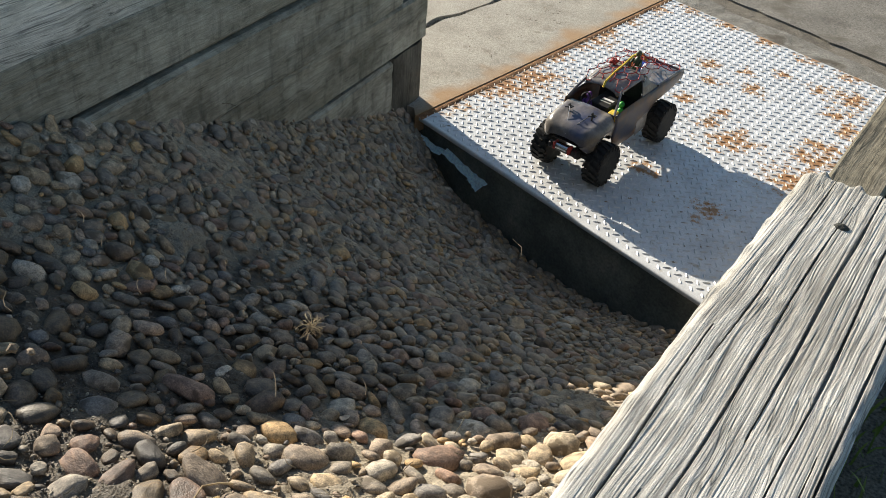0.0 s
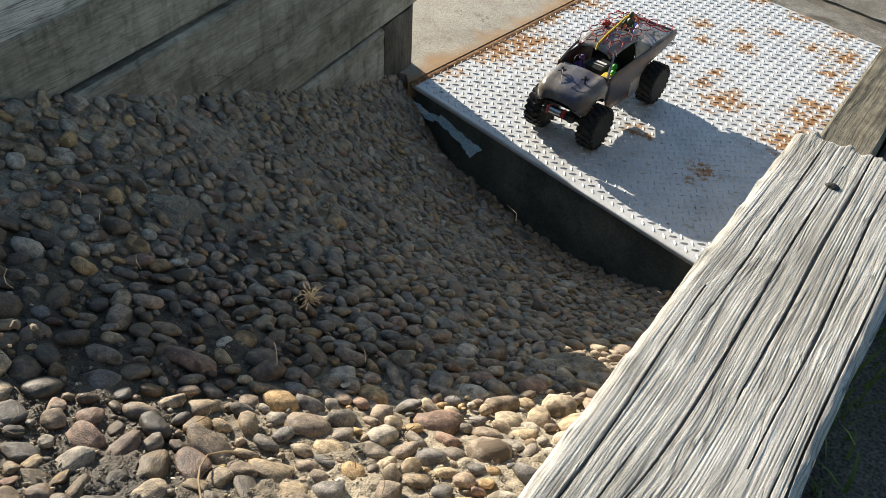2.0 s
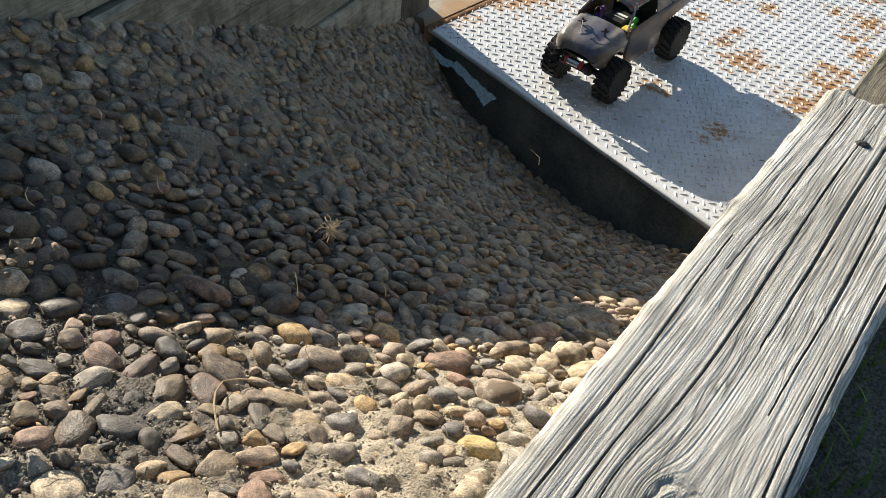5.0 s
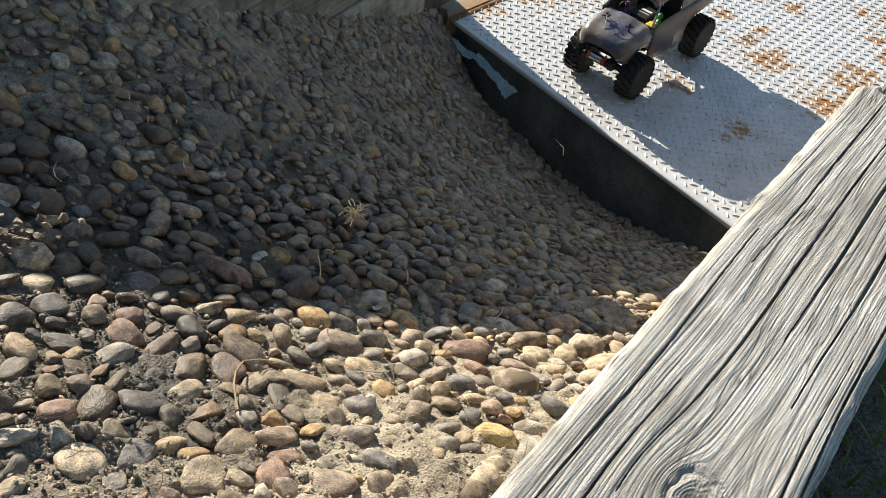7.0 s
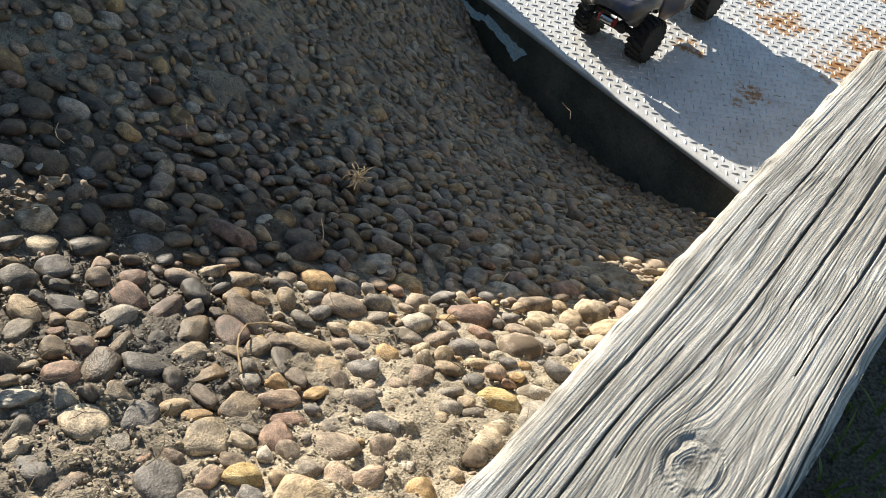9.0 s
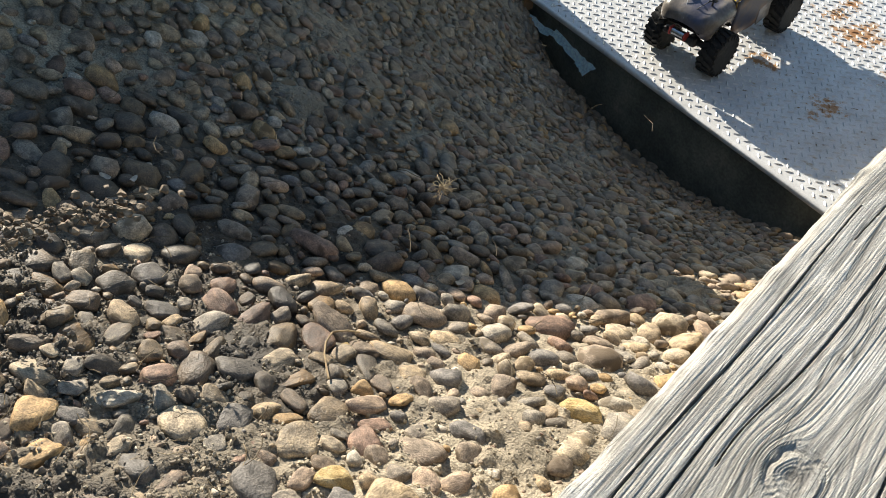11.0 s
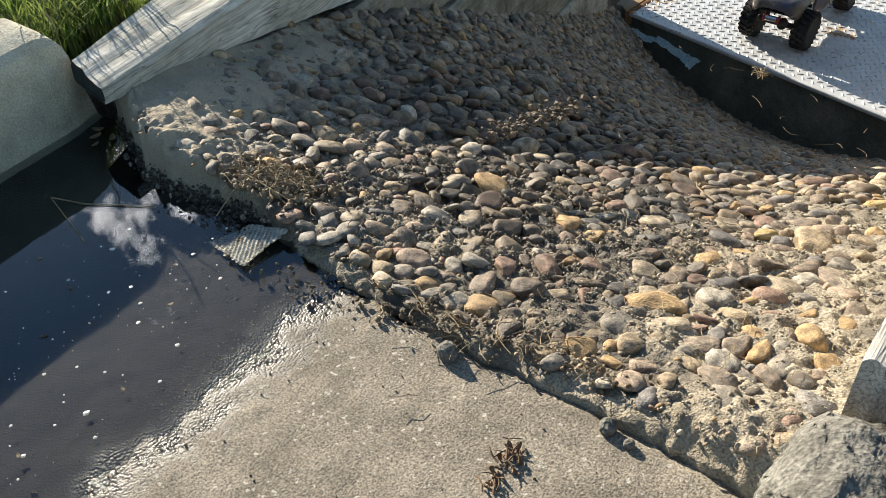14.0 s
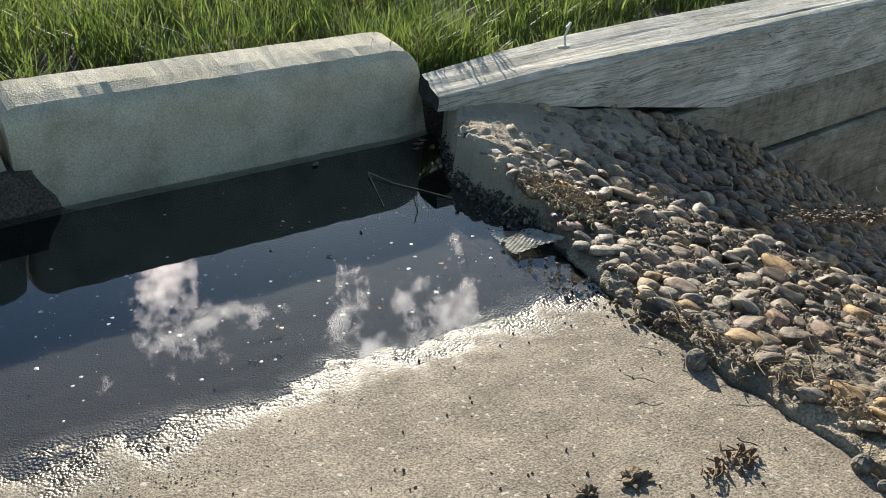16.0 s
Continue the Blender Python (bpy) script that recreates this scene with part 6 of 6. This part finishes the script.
tagged(new("mud_crumbs", mesh_of("mud_crumbs", crumbs(1500, 0.42, 0.12, 0.11, 0.075, lambda x, y: bed_height(x, y) + 0.001 if y > edge_y(x) + 0.03 else bed_z(x, y) - 0.008, 0.001, 0.0042), M_MUDCRUST)), "crumbled grey-brown mud lodged between the pebbles", "mud", kind="stuff")
rl.setstate(mud_state)
M_SAND = surface("sandy_crumb", [(0.228, 0.194, 0.14), (0.352, 0.298, 0.217), (0.45, 0.39, 0.288)], scale=60, rough=0.92, bump=0.8, fine=320, vary=0.2, island=True)
sand_state = rl.getstate()


def scatter(name, spots, mat):
    """Many small lumps as one mesh, from the smallest pebble forms."""
    forms = []
    for me in TINY:
        co, ix = np.zeros(len(me.vertices) * 3), np.zeros(len(me.polygons) * 3, int)
        me.vertices.foreach_get("co", co)
        me.polygons.foreach_get("vertices", ix)
        forms.append((co.reshape(-1, 3), ix.reshape(-1, 3)))
    vs, fs, total = [], [], 0
    for x, y, z, r in spots:
        co, ix = forms[rl.randrange(len(forms))]
        m = np.array(Euler((rl.uniform(0, 6), rl.uniform(0, 6), rl.uniform(0, 6))).to_matrix())
        vs.append((co * (2 * r, 2 * r * rl.uniform(0.6, 1.0), 2 * r * rl.uniform(0.5, 0.9))) @ m.T + (x, y, z))
        fs.append(ix + total)
        total += len(co)
    me = bpy.data.meshes.new(name)
    me.from_pydata(np.concatenate(vs).tolist(), [], np.concatenate(fs).tolist())
    me.materials.append(mat)
    return me


spots = []
while len(spots) < 5200:
    x, y = rl.gauss(0.70, 0.16), rl.gauss(0.16, 0.17)
    if edge_y(x) + 0.015 < y < 0.7 and 0.3 < x < right_x(y) - 0.008 and noise.noise((x * 22, y * 22, 6)) > -0.15:
        spots.append((x, y, bed_height(x, y) + 0.0006, 0.0006 + 0.0026 * rl.random() ** 2))
M_GRIT = surface("dark_grit", [(0.05, 0.044, 0.036), (0.105, 0.092, 0.075), (0.20, 0.175, 0.14)], scale=70, rough=0.6, bump=0.4, fine=300, vary=0.45, island=True)
grit = []
while len(grit) < 9000:
    x, y = rl.gauss(0.42, 0.15), rl.gauss(0.24, 0.20)
    if edge_y(x) + 0.012 < y < 0.85 and 0.12 < x < right_x(y) - 0.01 and noise.noise((x * 25, y * 25, 16)) > -0.1:
        grit.append((x, y, bed_height(x, y) + 0.0004, 0.0005 + 0.0016 * rl.random() ** 2))
tagged(new("mud_grit", scatter("mud_grit", grit, M_GRIT)), "dark wet grit clinging between the pebbles", "grit", kind="stuff")
tagged(new("mortar_crumbs", scatter("mortar_crumbs", spots, M_SAND)), "sandy mortar crumbs packed between the pebbles", "mortar", kind="stuff")
rl.setstate(sand_state)
tagged(new("wet_grit", shore_grit(2200)), "wet gleaming grit along the waterline", "grit", kind="stuff")
weed = thing("dead_weed", "shrivelled brown weed lying on the slab", "dead weed")
M_FOAM = surface("pale_froth", [(0.40, 0.38, 0.33), (0.62, 0.60, 0.55)], scale=80, rough=0.35, bump=0.2, vary=0.3, island=True)
M_WEED = surface("withered_leaf", [(0.07, 0.04, 0.022), (0.17, 0.10, 0.055), (0.33, 0.22, 0.13)], scale=45, rough=0.8, bump=0.6, fine=200, vary=0.3, island=True)
part("stem", stalks(16, 0.65, -0.225, 0.004, 0.016, slab_z, 0.008, 0.020, 0.0009, 0.3), M_WEED, weed)
curl = bmesh.new()
for k in range(16):
    cx, cy = rl.gauss(0.650, 0.004), -0.205 - 0.045 * k / 15
    a, ln, wd = rl.uniform(0, math.tau), rl.uniform(0.006, 0.013), rl.uniform(0.0015, 0.0032)
    rows = []
    for i in range(6):
        t = i / 5
        mid = Vector((cx + ln * (t - 0.5) * math.cos(a), cy + ln * (t - 0.5) * math.sin(a), slab_z(cx, cy) + 0.001 + 0.004 * math.sin(t * 2.6 + k) ** 2))
        side = Vector((-math.sin(a), math.cos(a), rl.uniform(-0.6, 0.6))) * wd * math.sin(math.pi * (0.1 + 0.8 * t))
        rows.append([curl.verts.new(mid - side), curl.verts.new(mid + Vector((0, 0, 0.0012))), curl.verts.new(mid + side)])
    for p, q in zip(rows, rows[1:]):
        for j in range(2):
            curl.faces.new((p[j], q[j], q[j + 1], p[j + 1]))
part("leaves", curl, M_WEED, weed)
for ob in weed.children:
    tagged(ob, kind="stuff")
single("mud_clod", lump(0.616, -0.298, 0.011, 0.014, 1), M_HUMUS, "dark crumbly clod of mud on the slab", "mud clod")
single("mud_clod", lump(0.607, -0.337, 0.008, 0.010, 5), M_HUMUS, "small dark clod of mud on the slab", "mud clod")
single("twig", tube([(0.64, -0.315, slab_z(0.64, -0.315) + 0.002), (0.665, -0.297, slab_z(0.66, -0.3) + 0.004), (0.695, -0.285, slab_z(0.69, -0.29) + 0.003)], 0.0008, 6), M_STRAW, "thin pale twig on the slab", "twig")
for pts in ([(-0.027, -0.114), (0.02, -0.133), (0.075, -0.156)], [(-0.027, -0.114), (0.02, -0.103), (0.06, -0.086), (0.105, -0.069)]):
    single("twig", tube([(x, y, -0.0535 + 0.003 * (k == 0)) for k, (x, y) in enumerate(pts)], 0.0007, 6), M_STRAW, "long thin stalk floating in the puddle", "twig")
single("twig", tube([(-0.135, 0.047, -0.01), (-0.134, 0.048, 0.05), (-0.130, 0.046, 0.085), (-0.136, 0.045, 0.105)], 0.0011, 5), M_STRAW, "dry upright weed stem between kerb and timber", "twig")
for x, y, r in ((0.545, -0.132, 0.011), (0.713, -0.156, 0.008), (0.735, -0.165, 0.005)):
    bm = bmesh.new()
    bmesh.ops.create_icosphere(bm, subdivisions=2, radius=r)
    for v in bm.verts:
        v.co *= 1 + 0.35 * noise.noise(v.co * 90 + Vector((x * 90, 0, 0)))
    single("loose_stone", bm, M_ROUGHKERB, "angular grey stone lying on the slab", "stone", at=pose(x, y, slab_z(x, y) + r * 0.6), smooth=False, group="loose stones on the slab")
for k in range(16):
    x, y = ((-0.085, 0.015), (-0.07, 0.0), (-0.095, 0.03), (-0.06, 0.022), (-0.10, -0.156), (0.153, -0.284), (0.182, -0.25), (0.05, -0.2), (0.1, -0.33), (0.24, -0.19), (0.2, -0.14), (0.28, -0.3), (0.0, -0.25), (0.12, -0.22), (0.25, -0.4), (0.17, -0.45))[k]
    r = rl.uniform(0.006, 0.011) if k < 5 else rl.uniform(0.002, 0.004)
    bm = bmesh.new()
    ring = [bm.verts.new((r * math.cos(a) * (1.0 if k < 5 else 1), r * 0.5 * math.sin(a), 0.25 * r * math.cos(a) ** 2)) for a in [i * math.tau / 10 for i in range(10)]]
    bm.faces.new(ring)
    bmesh.ops.solidify(bm, geom=bm.faces[:], thickness=0.0006)
    single("floating_leaf", bm, M_DEADLEAF, "small pale dead leaf floating in the puddle", "leaf", at=pose(x, y, -0.0542, 0, 0, rl.uniform(0, 360)), group="leaves on the puddle")
rs = random.Random(31)
sv, sf = [], []
while len(sf) < 6 * 190:
    x, y = rs.gauss(0.18, 0.11), rs.uniform(-0.62, -0.05)
    if slab_z(x, y) < -0.0575 and x > -0.1 and y < edge_y(x) - 0.02:
        r, a, b = 0.0005 + 0.0030 * rs.random() ** 3.5, rs.uniform(0, 6.28), len(sv)
        sv += [(x + r * rs.uniform(0.6, 1.2) * math.cos(a + k * math.tau / 6), y + r * rs.uniform(0.6, 1.2) * math.sin(a + k * math.tau / 6), -0.0549) for k in range(6)]
        sv.append((x, y, -0.0546 + 0.12 * r))
        sf += [(b + k, b + (k + 1) % 6, b + 6) for k in range(6)]
me = bpy.data.meshes.new("floating_specks")
me.from_pydata(sv, [], sf)
me.materials.append(M_FOAM)
tagged(new("floating_specks", me), "pale specks and bubbles floating on the puddle", "froth", kind="stuff")
single("dry_stalk", tube([(x, y, cobble_z(x, y) + h) for x, y, h in ((0.662, 0.418, 0.008), (0.655, 0.408, 0.012), (0.648, 0.394, 0.013), (0.653, 0.378, 0.011), (0.663, 0.364, 0.010), (0.675, 0.352, 0.008), (0.687, 0.341, 0.006))], 0.0010, 6), M_STRAW,
       "curved pale straw stalk lying over the pebbles", "straw")
for x, y, turn in ((0.319, 0.411, 20), (0.334, 0.434, 110), (0.667, 0.602, 60)):
    bm = bmesh.new()
    ring = [bm.verts.new((0.007 * math.cos(i * math.tau / 10), 0.003 * math.sin(i * math.tau / 10), 0.002 * math.cos(i * math.tau / 5))) for i in range(10)]
    bm.faces.new(ring)
    bmesh.ops.solidify(bm, geom=bm.faces[:], thickness=0.0006)
    single("leaf_shard", bm, M_PALECARD, "small bleached leaf shard lying on the pebbles", "leaf", at=pose(x, y, cobble_z(x, y) + 0.006, 25, 15, turn), group="leaf shards on the pebbles")
# dimpled scrap at the puddle edge, one side under water
bm = bmesh.new()
rows = []
sa, sb, sc, sd = Vector((0.205, -0.090, -0.062)), Vector((0.276, -0.112, -0.0505)), Vector((0.291, -0.045, -0.043)), Vector((0.235, -0.046, -0.0535))
for i in range(61):
    u = i / 60
    row = []
    for v in frange(0, 1, 44):
        p = sa.lerp(sb, u).lerp(sd.lerp(sc, u), v)
        edge = 0.004 * noise.noise((u * 9, v * 9, 3)) * (min(u, v, 1 - u, 1 - v) < 0.02)
        p += Vector((edge, edge, 0.0017 * math.sin(u * math.tau * 10) * math.sin(v * math.tau * 8) + 0.0025 * noise.noise((u * 3, v * 3, 1)) + 0.004 * max(0.0, v - 0.85)))
        row.append(bm.verts.new(p))
    rows.append(row)
for a, b in zip(rows, rows[1:]):
    for k in range(44):
        bm.faces.new((a[k], b[k], b[k + 1], a[k + 1]))
bmesh.ops.solidify(bm, geom=bm.faces[:], thickness=0.0008)
single("dimpled_scrap", bm, M_PALECARD, "muddy scrap of pale dimpled card half under water", "cardboard scrap", smooth=True)
# plastic film by the drain
def flap(corners, name, label):
    """A thin crumpled scrap spread between four corners."""
    a, b, c, d = [Vector(p) for p in corners]
    bm = bmesh.new()
    rows = []
    for i in range(9):
        u = i / 8
        rows.append([bm.verts.new(a.lerp(b, u).lerp(d.lerp(c, u), v) + Vector((0, 0, 0.008 * noise.noise((u * 4, v * 4, a.x * 30)))) + Vector((0, 0.004 * noise.noise((u * 7, v * 3, 2)), 0))) for v in frange(0, 1, 5)])
    for p, q in zip(rows, rows[1:]):
        for k in range(5):
            bm.faces.new((p[k], q[k], q[k + 1], p[k + 1]))
    bmesh.ops.solidify(bm, geom=bm.faces[:], thickness=0.0009)
    return single(name, bm, M_FILM, label, "plastic film", smooth=True)


flap([(0.050, 2.0, -0.777), (0.145, 1.971, -0.785), (0.13, 1.958, -0.80), (0.054, 1.988, -0.795)], "plastic_film", "folded pale blue plastic scrap beside the plate corner")
flap([(0.15, 1.971, -0.775), (0.265, 1.921, -0.793), (0.245, 1.912, -0.808), (0.138, 1.962, -0.79)], "plastic_film", "crumpled pale blue plastic film lying in the drain corner")
flap([(0.255, 1.925, -0.79), (0.315, 1.899, -0.793), (0.285, 1.888, -0.825), (0.247, 1.908, -0.812)], "plastic_film", "torn pale blue end of plastic film in the drain")


# flat dark specks added in place of small pits and debris in the pavement
bm = bmesh.new()
for _ in range(34):
    cx, cy = rl.uniform(-0.15, 0.25), rl.uniform(2.45, 3.3)
    if (Vector((cx, cy, 0)) - AX).dot(Vector((-v_dir.y, v_dir.x, 0))) > 0.05:
        for k in range(rl.randint(1, 5)):
            x, y, r = rl.gauss(cx, 0.012), rl.gauss(cy, 0.012), rl.uniform(0.002, 0.006)
            bmesh.ops.create_icosphere(bm, subdivisions=1, radius=1, matrix=pose(x, y, PZ + 0.006, 0, 0, rl.uniform(0, 180)) @ Matrix.Diagonal((r, r * 0.5, 0.0012, 1)))
tagged(new("leaf_crumbs", mesh_of("leaf_crumbs", bm, M_HUMUS)), "flat dark specks for pits and debris in the pale pavement", "leaf litter", kind="stuff")
bm = bmesh.new()
for x, y in crack[1:-1]:
    for k in range(9):
        r = rl.uniform(0.002, 0.005)
        bmesh.ops.create_icosphere(bm, subdivisions=1, radius=r, matrix=pose(x - 0.012 + rl.gauss(0, 0.008), y + rl.uniform(-0.012, 0.012), PZ - 0.008 + rl.uniform(0, 0.006), 0, 0, 0))
tagged(new("crack_gravel", mesh_of("crack_gravel", bm, M_ROUGHKERB)), "fine grey gravel lying in the pavement crack", "gravel", kind="stuff")
bm = bmesh.new()
for cx, cy in ((0.52, 2.62), (0.62, 2.72), (0.42, 2.66), (0.78, 2.52)):
    for k in range(9):
        r = rl.uniform(0.003, 0.009)
        bmesh.ops.create_icosphere(bm, subdivisions=1, radius=1, matrix=pose(rl.gauss(cx, 0.018), rl.gauss(cy, 0.012), PZ + 0.0022, 0, 0, rl.uniform(0, 180)) @ Matrix.Diagonal((r, r * 0.35, 0.0012, 1)))
tagged(new("dirt_flakes", mesh_of("dirt_flakes", bm, M_HUMUS)), "dark flakes of dirt on the tread plate", "dirt", kind="stuff")
# hook of wire on the wall top
hook = thing("wire_hook", "bent white wire hook rising from a pale patch on the timber", "wire hook")
part("wire", tube([(-0.07, 0.30, 0.055), (-0.072, 0.30, 0.075), (-0.07, 0.305, 0.092), (-0.062, 0.30, 0.098), (-0.055, 0.285, 0.094)], 0.0021, 7), M_WIRE, hook)
bm = bmesh.new()
bmesh.ops.create_icosphere(bm, subdivisions=2, radius=1, matrix=pose(-0.07, 0.297, 0.058) @ Matrix.Diagonal((0.009, 0.012, 0.003, 1)))
part("patch", bm, M_KERB, hook, "pale mortar patch", smooth=True)

# ---- grass ----
def blades(points, rndg, h0, h1, mat):
    verts, faces = [], []
    for x, y, z in points:
        a = rndg.uniform(0, 6.28)
        h, w = rndg.uniform(h0, h1), rndg.uniform(0.0009, 0.0022)
        lean = rndg.uniform(0.1, 0.9) * h
        dx, dy = math.cos(a), math.sin(a)
        b = len(verts)
        for t in (0.0, 0.45, 0.8):
            k, ww = lean * t * t, w * (1 - 0.5 * t)
            verts += [(x + dx * k - dy * ww, y + dy * k + dx * ww, z + h * t * (1 - 0.15 * t)), (x + dx * k + dy * ww, y + dy * k - dx * ww, z + h * t * (1 - 0.15 * t))]
        verts.append((x + dx * lean, y + dy * lean, z + h * 0.85))
        faces += [(b, b + 1, b + 3, b + 2), (b + 2, b + 3, b + 5, b + 4), (b + 4, b + 5, b + 6)]
    me = bpy.data.meshes.new("grass")
    me.from_pydata(verts, [], faces)
    me.materials.append(mat)
    return me


rg = random.Random(5)
# lawn starts with a tuft added behind the timber end to block sky reflection
lawn, fringe = [(rg.uniform(-0.34, -0.175), rg.uniform(0.055, 0.24), 0.0) for _ in range(700)], []
for _ in range(42000):
    y = rg.uniform(-1.6, 1.36)
    back = 1.6 * rg.random() ** 1.5
    if noise.noise((back * 9, y * 9, 4.0)) + 0.5 * noise.noise((back * 26, y * 26, 1.0)) < -0.22 + 0.25 * rg.random() - 0.3 * back:
        continue
    x = (-0.19 if y > 0.05 else -0.285) - back
    (fringe if back < 0.10 + 0.05 * noise.noise((y * 8, 1, 0)) else lawn).append((x, y, 0.0 if x > -0.5 else 0.03))
tagged(new("grass", blades(lawn, rg, 0.055, 0.125, M_GRASS)), "long bright green lawn grass behind the kerb", "grass", kind="stuff")
tagged(new("grass", blades(fringe[::2], rg, 0.012, 0.06, M_GRASS)), "thin short grass fringe along kerb and timber", "grass", kind="stuff")
tagged(new("grass", blades([p for p in lawn if p[0] > -0.75][::6], rg, 0.03, 0.075, M_STRAW)), "dry yellow blades between the green lawn grass", "grass", kind="stuff")

pts = [(x, y, -0.09) for x, y in ((right_x(0.5) + 0.16 + 0.9 * rg.random() ** 1.4, rg.uniform(-0.45, 1.2)) for _ in range(2600))]
tagged(new("grass", blades(pts, rg, 0.015, 0.05, M_GRASS)), "thin short grass on bare earth beside the timber wall", "grass", kind="stuff")

# ---- pebbles, last ----
stones.sort(key=lambda s: (s[0] - 0.65) ** 2 + (s[1] - 0.15) ** 2)
single_ones = [s for s in stones if s[2] > 0.0065][:293]
rest = [s for s in stones if s[2] <= 0.0065] + [s for s in stones if s[2] > 0.0065][293:]
for x, y, r, kind in LANDMARKS:
    form = FINE[rnd.randrange(len(FINE))]
    if kind == 2:
        form = form.copy()
        form.materials[0] = M_OCHRE
    ob = new("pebble", form)
    ob.parent = apron
    ob.matrix_basis = stone_pose(x, y, r)
for x, y, r in single_ones:
    ob = new("pebble", FINE[rnd.randrange(len(FINE))])
    ob.parent = apron
    ob.matrix_basis = stone_pose(x, y, r)
for _ in range(5200):
    x, y = rnd.uniform(0.0, 1.2), -0.2 + 1.6 * rnd.random() ** 1.5
    if edge_y(x) + 0.004 < y and x < right_x(y) - 0.01:
        rest.append((x, y, rnd.uniform(0.0011, 0.0032)))
tv, tf = [], []
for me in SHAPES + TINY:
    co = np.zeros(len(me.vertices) * 3)
    me.vertices.foreach_get("co", co)
    ix = np.zeros(len(me.polygons) * 3, int)
    me.polygons.foreach_get("vertices", ix)
    tv.append(co.reshape(-1, 3))
    tf.append(ix.reshape(-1, 3))
av, af, count = [], [], 0
for x, y, r in rest:
    k = rnd.randrange(len(SHAPES)) if r > 0.0065 else len(SHAPES) + rnd.randrange(len(TINY))
    m = np.array(stone_pose(x, y, r) if r > 0.0034 else Matrix.Translation((0, 0, bed_height(x, y) - cobble_z(x, y))) @ stone_pose(x, y, r))
    av.append(tv[k] @ m[:3, :3].T + m[:3, 3])
    af.append(tf[k] + count)
    count += len(tv[k])
me = bpy.data.meshes.new("pebbles")
me.from_pydata(np.concatenate(av).tolist(), [], np.concatenate(af).tolist())
me.materials.append(M_STONES)
me.polygons.foreach_set("use_smooth", [True] * len(me.polygons))
ob = new("pebbles", me)
ob.parent = apron
tagged(ob, kind="stuff")
